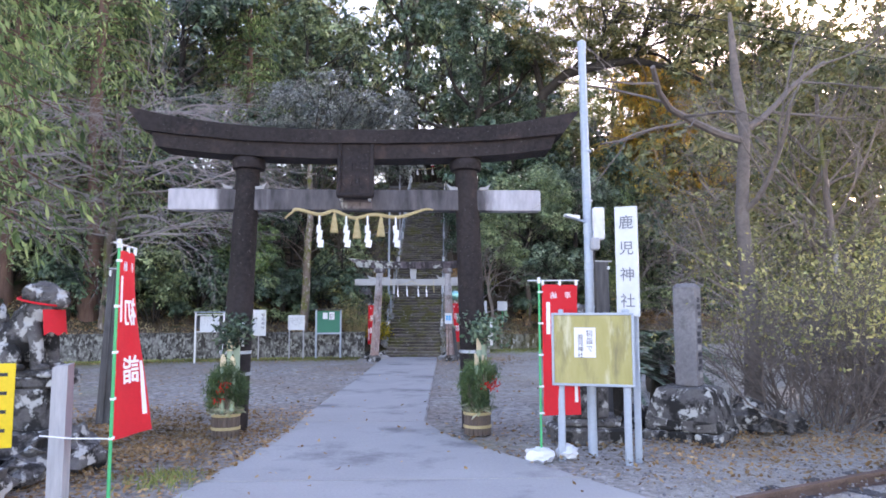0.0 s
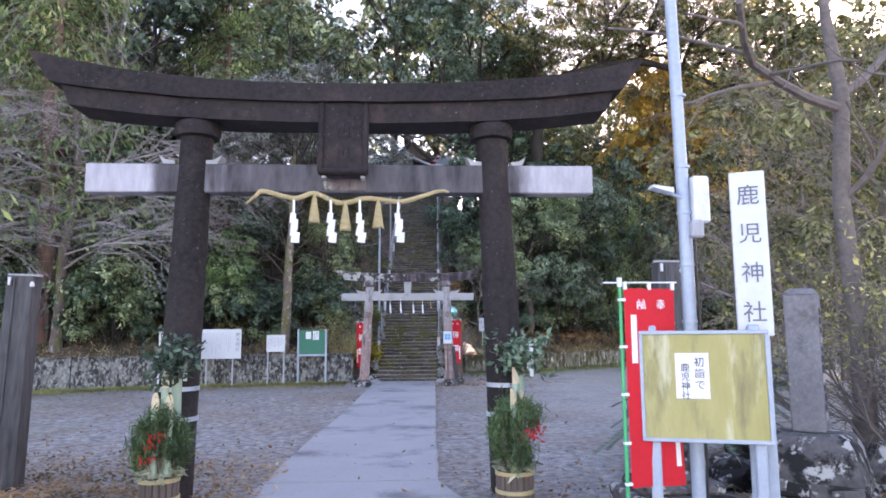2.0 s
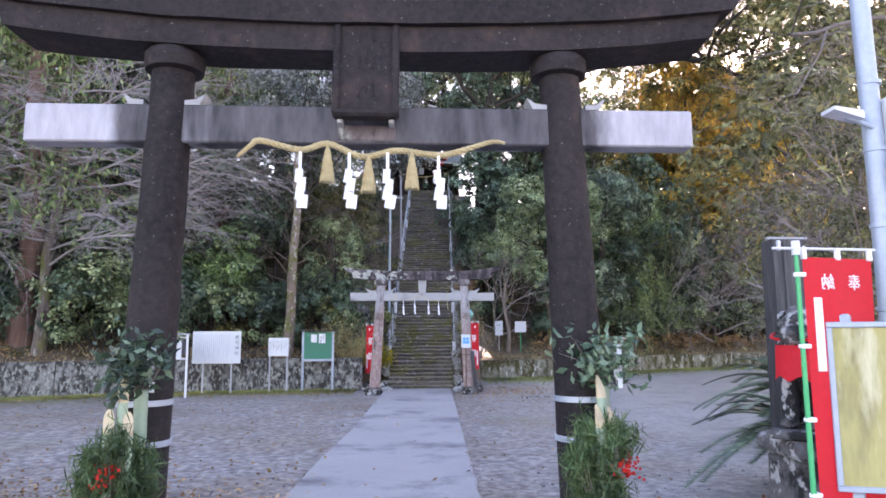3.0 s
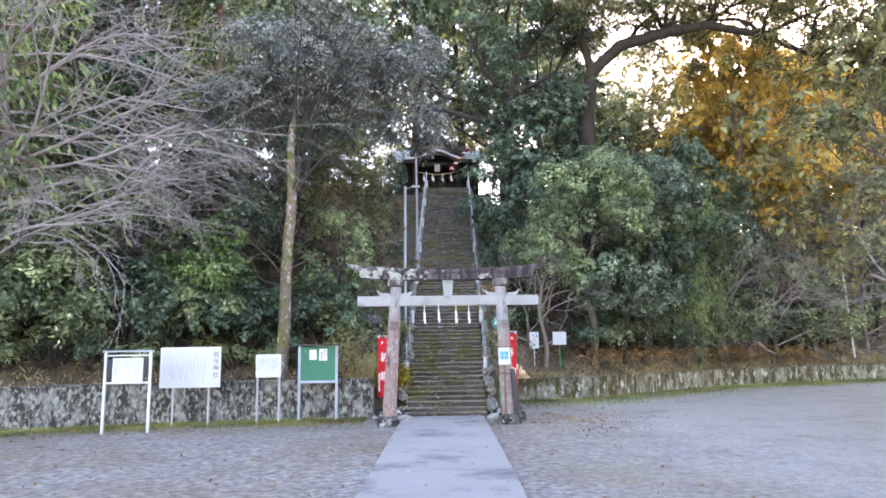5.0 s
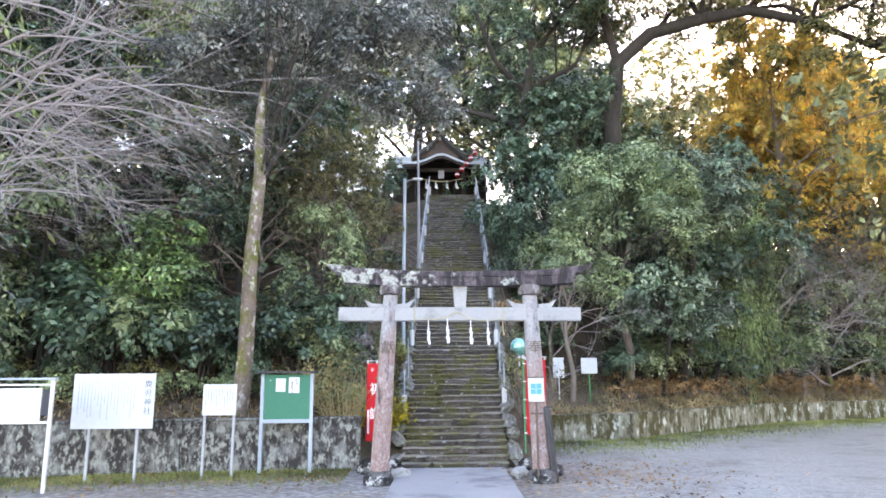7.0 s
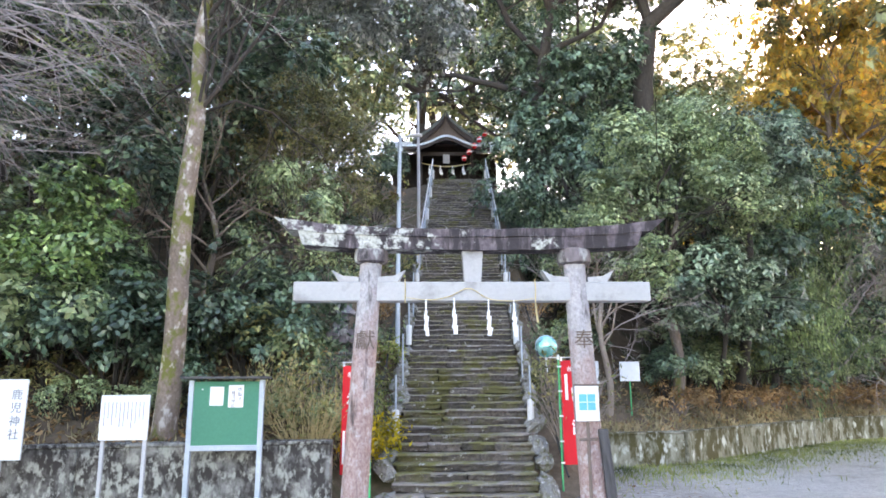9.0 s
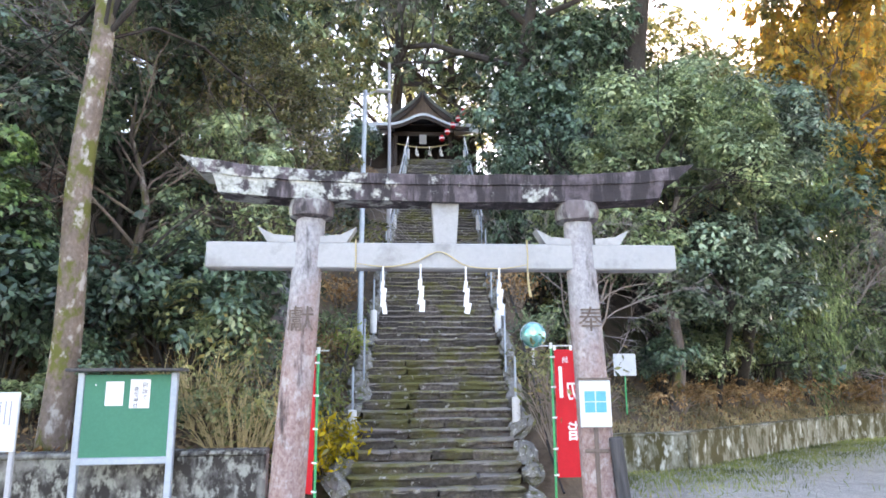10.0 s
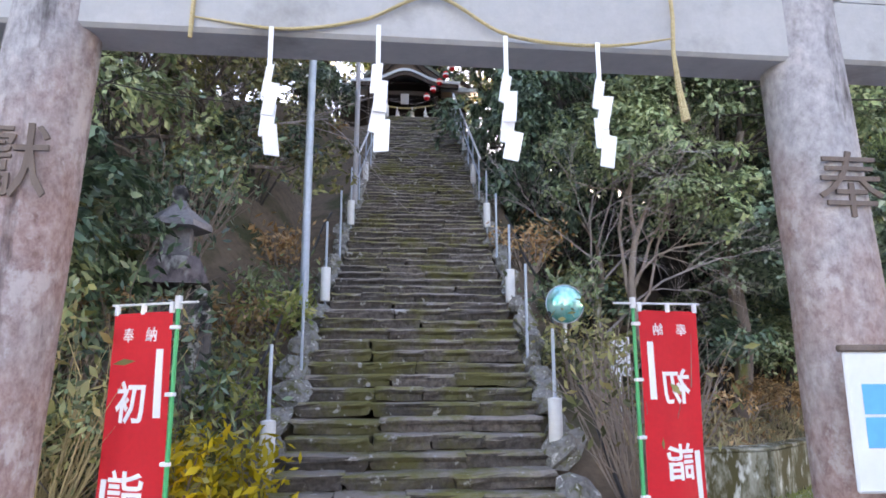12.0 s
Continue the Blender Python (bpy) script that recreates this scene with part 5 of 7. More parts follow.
def camphor():
    """The great leaning tree beside the top of the steps."""
    rng = np.random.default_rng(91)
    t = thing("tree", pose(0, 0, 0), "great twisted camphor tree with pale bark beside the top steps", "tree", "trees on the hillside")
    s, tips = Shape(), []
    z0 = hill_z(3.2, 38.6)
    trunk = [(3.1, 38.6, z0 - 0.4), (3.2, 38.6, z0 + 1.2), (3.55, 38.5, 11.6), (3.75, 38.4, 13.2), (4.0, 38.2, 14.8), (4.1, 38.0, 16.5)]
    s.tube(trunk, [0.36, 0.28, 0.24, 0.2, 0.15, 0.08], 12)
    for a, d, ln, r in ((2, (-1, 0.1, 0.9), 4.2, 0.15), (3, (-0.9, -0.2, 0.7), 4.4, 0.13), (3, (1, 0, 0.5), 4.0, 0.12), (4, (0.7, -0.4, 0.6), 3.6, 0.1), (4, (-0.6, -0.6, 0.8), 3.6, 0.1), (5, (0, 0, 1), 3.2, 0.08)):
        grow(s, Vector(trunk[a]), Vector(d).normalized(), ln, r, 2, rng, [0, 4, 5], 48, 0.03, tips, 0.2, 8)
    part("trunk", s.mesh("trunk", M_DARKBARK, True, False), None, t)
    blobs = [(q.x, q.y, q.z, r, r, r * 0.7) for (q, d), r in zip(tips, rng.uniform(0.55, 1.05, len(tips))) if q.x > 2.4 or q.z > 14.2]
    pos, nrm, ax = blob_leaves(rng, blobs, 30000, 0.1, 0.5, 14, 0.3)
    part("crown", leaf_mesh("crown", L_DARK, pos, nrm, rng, 0.17, 0.08, 0.2, ax), None, t)
    t = thing("tree", pose(0, 0, 0), "old tree with one long arching limb over the slope", "tree", "trees on the hillside")
    s, tips = Shape(), []
    z0 = hill_z(7.2, 38.2)
    arch = [(7.0, 38.2, z0 - 0.4), (7.1, 38.0, 12.0), (7.4, 37.8, 14.2), (8.6, 37.2, 15.2), (10.4, 36.6, 15.5), (12.2, 36.2, 15.7), (14.5, 36.0, 15.1), (16.6, 36.0, 14.2), (18.4, 36.2, 13.8)]
    s.tube(arch, [0.4, 0.34, 0.3, 0.27, 0.24, 0.2, 0.15, 0.1, 0.05], 12)
    for a in (3, 4, 4, 5, 5, 6, 6, 7, 7, 4, 5, 6, 7, 8, 8, 8):
        d = Vector((rng.uniform(-0.2, 0.9), rng.uniform(-0.6, 0.4), rng.uniform(0.1, 0.9))).normalized()
        grow(s, Vector(arch[a]), d, 3.6, 0.1, 2, rng, [0, 4, 5], 50, 0.03, tips, 0.2, 7)
    grow(s, Vector(arch[2]), Vector((-0.4, 0, 1)).normalized(), 4.5, 0.2, 2, rng, [0, 4, 5], 50, 0.05, tips, 0.2, 8)
    part("trunk", s.mesh("trunk", M_DARKBARK, True, False), None, t)
    blobs = [(q.x, q.y, q.z, r, r, r * 0.6) for (q, d), r in zip(tips, rng.uniform(0.4, 0.95, len(tips)))]
    for k in range(240):
        x = rng.uniform(5.5, 25)
        low = 15.9 if x < 12.5 else 13.6
        r = rng.uniform(0.45, 1.0)
        blobs.append((x, 36.4 + rng.normal() * 1.3, rng.uniform(low, 19.0 if k % 3 == 0 else 16.6), r, r, r * 0.5))
    for k in range(130):
        r = rng.uniform(0.5, 1.0)
        blobs.append((rng.uniform(4.5, 19), 37.2 + rng.normal() * 1.2, rng.uniform(16.6, 19.5), r, r, r * 0.5))
    pos, nrm, ax = blob_leaves(rng, blobs, 84000, 0.1, 0.5, 14, 0.3)
    part("crown", leaf_mesh("crown", L_OLIVE, pos, nrm, rng, 0.16, 0.075, 0.2, ax), None, t)


camphor()


def bare_parts(seed, height, limbs, reach, kids, mat, up=0.0, trunk_r=0.16, fork=0.28, limb_r=0.42, angle=36):
    """A leafless tree: trunk, and its branches down to the twigs."""
    rng = np.random.default_rng(seed)
    s, tips = Shape(), []
    pts = [Vector((0.06 * math.sin(i * 1.7) * i, 0.05 * math.cos(i * 1.1) * i, -0.4 + (height * 0.7 + 0.4) * i / 6)) for i in range(7)]
    rad = [trunk_r * (1.3, 1, 0.9, 0.75, 0.6, 0.45, 0.25)[i] for i in range(7)]
    trunk = Shape().tube(pts, rad, 10)
    for k in range(limbs):
        f = fork + (1 - fork) * k / limbs
        x = min(5, int(f * 6))
        at = pts[x].lerp(pts[x + 1], f * 6 - x)
        a = k * 2.4 + rng.normal() * 0.3
        d = Vector((math.cos(a), math.sin(a), 0.45 + 0.6 * f)).normalized()
        grow(s, at, d, reach * rng.uniform(0.8, 1.1) * (1.1 - 0.4 * f), rad[x] * limb_r, len(kids) - 1, rng, kids, angle, up, tips, 0.12, 7, 0.55, 0.62)
    return trunk.mesh("trunk", M_BARK, True, False), s.mesh("branch", mat, True, False)


def cherry_parts(seed):
    """A leafless cherry: a low crooked trunk, long limbs that sweep out and droop, dense fine twigs."""
    rng = np.random.default_rng(seed)
    s, tips = Shape(), []
    pts = [Vector(c) for c in ((0, 0, -0.4), (0.1, 0, 1.2), (0.0, 0.1, 2.6), (0.3, 0.0, 4.0), (0.35, 0.1, 5.4), (0.2, 0, 7.0), (0.4, 0, 8.4))]
    rad = [0.2, 0.16, 0.15, 0.13, 0.1, 0.07, 0.04]
    for k in range(22):
        f = 0.27 + 0.62 * k / 22
        x = min(5, int(f * 6))
        at = pts[x].lerp(pts[x + 1], f * 6 - x)
        a = rng.normal() * 0.75 if k % 4 else math.pi + rng.normal() * 0.9
        d = Vector((math.cos(a), math.sin(a), rng.uniform(0.0, 0.55))).normalized()
        grow(s, at, d, rng.uniform(3.4, 5.0) if k % 4 else 2.6, rng.uniform(0.026, 0.044), 3, rng, [0, 4, 5, 6], 27, -0.045, tips, 0.1, 6, 0.62, 0.6)
    return Shape().tube(pts, rad, 10).mesh("trunk", M_BARK, True, False), s.mesh("branch", M_TWIG, True, False)


CHERRY = cherry_parts(41)
BARE = bare_parts(42, 6.5, 12, 3.2, [0, 4, 5, 5], M_TWIGBROWN, 0.0, 0.11, 0.25, 0.36)
BARE2 = bare_parts(43, 5.0, 9, 3.0, [0, 5, 4, 5], M_TWIG, -0.03, 0.09, 0.15, 0.36)


def bare(meshes, x, y, turn, k, label, z=None):
    t = thing("bare_tree", pose(x, y, hill_z(x, y) if z is None else z, 0, 0, turn) @ Matrix.Diagonal((k, k, k, 1)), label, "tree", "leafless trees")
    for me, nm in zip(meshes, ("trunk", "branch")):
        part(nm, me, None, t)
    return t


bare(CHERRY, -10.8, 24.5, -8, 1.05, "leafless cherry tree with pale silvery twigs above the wall")
bare(CHERRY, -15.8, 23.3, 20, 1.0, "leafless cherry tree with pale silvery twigs above the wall")
for x, y, r, k in ((15.2, 39.3, 140, 0.95), (18.2, 40.6, 260, 1.0), (21.5, 41.8, 10, 1.1), (25.0, 43.2, 70, 1.3), (19.0, 44.0, 50, 1.5), (28.0, 47.0, 110, 1.6)):
    bare(BARE, x, y, r, k, "leafless brown tree behind the low wall")
bare(BARE2, 12.4, 37.8, 60, 1.15, "leafless pale grey tree above the low wall")
bare(BARE2, 15.6, 39.2, 220, 1.0, "leafless pale grey tree above the low wall")
bare(BARE2, 3.2, 32.4, 30, 0.82, "leafless pale shrub-like tree beside the steps")
bare(BARE2, -3.0, 31.8, 200, 0.7, "leafless pale shrub-like tree on the bank")
bare(BARE, -4.7, 29.2, 130, 0.75, "leafless reddish-brown tree on the bank")
bare(BARE2, 10.2, 20.5, 80, 1.0, "leafless grey tree standing in the yard", GZ)
bare(BARE, 9.5, 15.5, 190, 1.2, "leafless brown tree at the edge of the yard", GZ)
bare(BARE, 12.5, 19.0, 320, 1.3, "leafless brown tree at the edge of the yard", GZ)


# ---- notice boards by the west wall ----
def board_lines(parent, x0, x1, z0, z1, n, y, mat, seed=0, frac=0.9):
    """Columns of small unreadable writing as thin bars."""
    rng = np.random.default_rng(seed)
    for i in range(n):
        x = x1 - (i + 0.5) * (x1 - x0) / n
        ln = (z1 - z0) * rng.uniform(0.45, frac)
        s, z = Shape(), z1
        while z > z1 - ln:
            h = rng.uniform(0.015, 0.03)
            s.box((x, y, z - h / 2), ((x1 - x0) / n * 0.2, 0.003, h * 0.8), b=0.001)
            z -= h
        tagged(part("written_column", s, mat, parent), kind="stuff")


def plain_board(x0, x1, y, z0, z1, posts, label, cols, seed, turn=0, title=False):
    t = thing("notice_board", pose((x0 + x1) / 2, y, GZ, 0, 0, turn), label, "notice board", "notice boards by the wall")
    w = (x1 - x0) / 2
    b = part("panel", Shape().box((0, 0, (z0 + z1) / 2), (2 * w, 0.03, z1 - z0), b=0.006), M_SIGNWHITE, t, "white painted panel with small writing")
    board_lines(b, -w * 0.9, w * (0.55 if title else 0.86), z0 + 0.08, z1 - 0.08, cols, -0.017, M_INKSOFT if title else M_INKMID, seed)
    if title:
        part("lettering", text_shape("\u9e7f\n\u5150\n\u795e\n\u793e", 0.13, 0.002, 1.15), M_INKMID, b, m=pose(w * 0.84, -0.017, (z0 + z1) / 2 + 0.06))
    for x in posts:
        part("post", Shape().box((x - (x0 + x1) / 2, 0.035, z1 / 2 - 0.1), (0.045, 0.04, z1 + 0.15), b=0.006), M_GREYPAINT, t)
    return t


plain_board(-6.5, -5.14, 24.45, 0.86, 1.77, (-6.2, -5.4), "large white notice board with faded writing on two posts", 18, 1, 0, True)
plain_board(-4.42, -3.84, 24.75, 1.05, 1.58, (-4.38, -3.88), "small white notice board with writing on two posts", 11, 2)


def framed_board():
    t = thing("notice_board", pose(-6.8, 23.45, GZ), "white framed notice board with dark side strips", "notice board", "notice boards by the wall")
    for x in (-0.47, 0.47):
        part("post", Shape().box((x, 0, 0.8), (0.055, 0.05, 1.8), b=0.008), M_WHITEPAINT, t)
    part("cross_bar", Shape().box((0, 0, 1.69), (1.06, 0.09, 0.035), b=0.006), M_STEEL, t)
    part("cross_bar", Shape().box((0, 0, 1.6), (0.9, 0.03, 0.03), b=0.006), M_WHITEPAINT, t)
    part("cross_bar", Shape().box((0, 0, 1.03), (0.9, 0.04, 0.04), b=0.006), M_WHITEPAINT, t)
    b = part("panel", Shape().box((0, -0.005, 1.3), (0.64, 0.03, 0.5), b=0.006), M_SIGNWHITE, t)
    board_lines(b, -0.29, 0.29, 1.1, 1.51, 12, -0.022, M_INKSOFT, 3)
    for x in (-0.385, 0.385):
        part("side_strip", Shape().box((x, 0, 1.33), (0.11, 0.025, 0.4), b=0.006), M_INK, t, "dark side strip")


framed_board()


def green_board():
    t = thing("bulletin_board", pose(-3.05, 25.2, GZ, 0, 0, 4), "green felt bulletin board in a pale blue-grey frame", "bulletin board")
    part("panel", Shape().box((0, 0, 1.34), (0.84, 0.04, 0.8), b=0.005), M_GREENBOARD, t)
    for x in (-0.44, 0.44):
        part("post", Shape().box((x, 0, 0.83), (0.065, 0.07, 1.86), b=0.008), M_STEEL, t)
    part("rail", Shape().box((0, -0.005, 0.915), (0.86, 0.06, 0.07), b=0.008), M_STEEL, t)
    part("lid", Shape().box((0, -0.04, 1.785), (1.1, 0.24, 0.03), b=0.006), M_BLACKWOOD, t, "thin dark roof board")
    for x, w, h in ((-0.12, 0.17, 0.235), (0.12, 0.19, 0.28)):
        pp = part("paper", Shape().box((x, -0.024, 1.57 - h * 0.06), (w, 0.003, h), b=0.0008), M_PAPER, t, "white paper notice")
        if x > 0:
            part("lettering", text_shape("\u521d\n\u8a63\n\u3067", 0.055, 0.001, 1.1), M_INK, pp, m=pose(x + 0.045, -0.027, 1.58))
            part("lettering", text_shape("\u9e7f\n\u5150\n\u795e\n\u793e", 0.05, 0.001, 1.05), M_INK, pp, m=pose(x - 0.035, -0.027, 1.52))
    part("pin", Shape().blob((-0.3, -0.026, 1.64), 0.009, 0, 0, 6), M_PAPER, t)


green_board()


def small_sign(x, y, z0, z1, w, mat, label):
    base = hill_z(x, y)
    t = thing("small_sign", pose(x, y, base), label, "sign")
    part("panel", Shape().box((0, 0, (z0 + z1) / 2 - base), (w, 0.02, z1 - z0), b=0.004), M_SIGNWHITE, t)
    part("post", Shape().tube([(0, 0.022, -0.2), (0, 0.022, z1 - base - 0.03)], 0.016, 8), mat, t, smooth=True)


small_sign(3.28, 31.75, 1.69, 2.25, 0.31, M_WHITEPAINT, "narrow white sign on a white post above the low wall")
small_sign(4.17, 31.85, 1.8, 2.24, 0.46, M_GREENPOLE, "white sign on a green post above the low wall")


# ---- banners ----
def ripple(x, z, k):
    return 0.022 * math.sin(7.0 * x + 1.6 * z + k) * (0.4 + x / 0.45) + 0.01 * math.sin(16 * x + 3 * z + 2 * k)


def banner(x, y, top, turn, k, w=0.44, h=1.46, lean=0.0, swing=0.0, blow=0.0):
    t = thing("nobori_banner", pose(x, y, GZ, 0, lean, turn), "red cloth banner with white lettering on a green pole", "banner", "red shrine banners")
    H = top - GZ
    part("pole", Shape().tube([(0, 0, -0.05), (0, 0, H * 0.5), (0, 0, H + 0.03)], [0.014, 0.013, 0.011], 10), M_GREENPOLE, t, "green plastic pole", smooth=True)
    part("cross_bar", Shape().tube([(-0.14, 0, H), (w + 0.06, 0, H + 0.01)], 0.007, 8), M_WHITEPAINT, t, "thin white cross bar", smooth=True)
    part("pole_cap", Shape().tube([(0, 0, H - 0.03), (0, 0, H + 0.04)], 0.02, 8), M_WHITEPAINT, t, smooth=True)
    rows, cols = 40, 16

    def bent(px, pz):
        f = (H - pz) / h
        return (px + swing * f * f * (px - 0.03) / w, ripple(px, pz, k) * min(1.0, 0.15 + f * 1.2) - blow * f * f * (px - 0.03) / w, pz)

    s = Shape()
    for i in range(rows + 1):
        for j in range(cols + 1):
            s.v.append(bent(0.035 + w * j / cols, H - 0.04 - h * i / rows))
    s.f = [(i * (cols + 1) + j, i * (cols + 1) + j + 1, (i + 1) * (cols + 1) + j + 1, (i + 1) * (cols + 1) + j) for i in range(rows) for j in range(cols)]
    cloth = part("cloth", s, M_RED, t, smooth=True)
    for px in (0.045, 0.035 + w * 0.5, 0.02 + w):
        part("loop", Shape().box((px, 0, H - 0.02), (0.028, 0.022, 0.06), b=0.004), M_WHITECLOTH, t)
    for f in (0.06, 0.3, 0.54, 0.78, 0.98):
        part("loop", Shape().box((0.014, 0, H - 0.04 - h * f), (0.055, 0.034, 0.022), b=0.004), M_WHITECLOTH, t)

    def letters(body, size, px, pz, weight=0.0):
        g = text_shape(body, size, 0.004, 1.0, weight)
        g.v = [tuple(Vector(bent(px - q[0], pz + q[2])) + Vector((0, -q[1], 0))) for q in g.v]
        part("lettering", g, M_WHITECLOTH, cloth, "white printed characters")

    def bar(px, pz, bw, bh):
        g = Shape()
        n = 8
        g.loft([[tuple(Vector(bent(px + sx * bw / 2, pz - bh * i / n)) + Vector((0, sy * 0.004, 0))) for sx, sy in ((-1, -1), (1, -1), (1, 1), (-1, 1))] for i in range(n + 1)])
        part("stripe", g, M_WHITECLOTH, cloth, "white printed stripe")

    letters("\u5949", 0.085, 0.035 + w * 0.72, H - 0.16)
    letters("\u7d0d", 0.085, 0.035 + w * 0.32, H - 0.16)
    letters("\u521d", 0.23, 0.035 + w * 0.58, H - 0.52, 0.004)
    letters("\u8a63", 0.23, 0.035 + w * 0.55, H - 0.98, 0.004)
    bar(0.035 + w * 0.16, H - 0.24, 0.045, 0.36)
    bar(0.035 + w * 0.88, H - 0.92, 0.042, 0.44)
    return t


banner(-2.15, 5.56, 2.19, 98, 0.0, swing=0.1, blow=0.12)
banner(1.53, 7.87, 2.02, 13, 1.3)
banner(1.43, 26.2, 2.10, 12, 2.2)
banner(-1.25, 25.72, 2.03, 150, 3.1)


# ---- straw ropes ----
def twisted(points, r, turns, n=180):
    s, run = Shape(), rope_curve(points, n)
    for ph in (0.0, 2.094, 4.189):
        pts = []
        for i, p in enumerate(run):
            d = (run[min(i + 1, n)] - run[max(i - 1, 0)]).normalized()
            u = d.cross(Vector((0, 1, 0))).normalized()
            v = d.cross(u)
            a = turns * 2 * math.pi * i / n + ph
            taper = min(1.0, 0.45 + 3.0 * min(i, n - i) / n)
            pts.append(p + (u * math.cos(a) + v * math.sin(a)) * r * 0.55 * taper)
        s.tube(pts, [r * 0.62 * min(1.0, 0.45 + 3.0 * min(i, n - i) / n) for i in range(n + 1)], 6)
    return s


def shide(parent, x, y, z, length, w, seed):
    """A folded zigzag of white paper on a strip."""
    rng = np.random.default_rng(seed)
    s = Shape()
    s.box((x, y, z - length * 0.19), (w * 0.26, 0.004, length * 0.38), b=0.001)
    k = 4
    for i in range(k):
        off = (0.1 if i % 2 else -0.08) * w + 0.05 * w * i
        zz = z - length * (0.36 + 0.62 * (i + 0.5) / k)
        m = pose(x + off, y - 0.012 * (i % 2), zz, rng.normal() * 6, 5 + rng.normal() * 5, rng.normal() * 25)
        s.box((0, 0, 0), (w * (0.62 + 0.08 * i), 0.005, length * 0.62 / k * 1.6), m, b=0.001)
    return part("paper_streamer", s, M_WHITECLOTH, parent, "white zigzag paper streamer")


def tassel(parent, x, y, z, length, r):
    rng = np.random.default_rng(int(abs(x) * 1000))
    s = Shape().lathe([(r * 0.25, 0), (r * 0.3, -length * 0.15), (r * 0.62, -length * 0.5), (r, -length * 0.97), (r * 0.9, -length)], 14, pose(x, y, z))
    for i in range(40):
        a = i * 2.4
        s.tube([(x + r * 0.3 * math.cos(a), y + r * 0.3 * math.sin(a), z - length * 0.12), (x + r * 0.66 * math.cos(a), y + r * 0.66 * math.sin(a), z - length * 0.5), (x + r * 1.02 * math.cos(a), y + r * 1.02 * math.sin(a), z - length * rng.uniform(0.94, 1.04))], 0.0035, 3)
    return part("tassel", s, M_STRAW, parent, "pale straw tassel")


rope = thing("shimenawa_rope", pose(0, 0, 0), "twisted rice straw rope with paper streamers and straw tassels", "straw rope")
ry = TORII_Y - 0.155
part("rope", twisted([(-1.72, ry, 3.0), (-1.62, ry, 3.09), (-1.54, ry, 3.13), (-1.23, ry, 3.06), (-1.02, ry, 3.11), (-0.75, ry, 3.01), (-0.48, ry, 3.06), (-0.22, ry, 3.03), (-0.06, ry, 3.035), (0.26, ry, 3.135), (0.38, ry, 3.13)], 0.024, 26), M_STRAW, rope, smooth=True)
for i, x in enumerate((-1.23, -0.85, -0.55, -0.15)):
    shide(rope, x, ry - 0.02, 3.04, 0.44, 0.095, i)
for x, z in ((-1.02, 3.1), (-0.70, 3.02), (-0.36, 3.05)):
    tassel(rope, x, ry - 0.01, z, 0.3, 0.055)
rope = thing("shimenawa_rope", pose(0, 0, 0), "thin yellow straw cord with narrow white paper streamers", "straw rope")
ry = GATE_Y - 0.105
part("rope", twisted([(-0.74, ry, 2.69), (-0.47, ry, 2.66), (-0.23, ry, 2.70), (-0.01, ry, 2.79), (0.22, ry, 2.67), (0.51, ry, 2.645), (0.75, ry, 2.68)], 0.0062, 60), M_STRAW, rope, smooth=True)
for x in (-0.74, 0.75):
    part("rope_end", Shape().tube([(x, ry, 2.9), (x + 0.005, ry - 0.004, 2.75), (x, ry, 2.62)], 0.007, 5), M_STRAW, rope)
for i, (x, z) in enumerate(((-0.5, 2.66), (-0.18, 2.68), (0.21, 2.66), (0.5, 2.65))):
    shide(rope, x, ry - 0.012, z, 0.4, 0.055, 9 + i)
part("tassel", Shape().tube([(0.75, ry, 2.64), (0.755, ry - 0.01, 2.5), (0.77, ry - 0.01, 2.4)], [0.006, 0.01, 0.014], 7), M_STRAW, rope, "frayed straw cord end")


# ---- new year pine arrangements ----
def needle_tuft(rng, centres, n, spread, length):
    c = np.array(centres)[rng.integers(len(centres), size=n)] + rng.normal(size=(n, 3)) * spread
    ax = rng.normal(size=(n, 3)) * 0.7 + np.array([0, 0, 0.9])
    return c, rng.normal(size=(n, 3)), ax


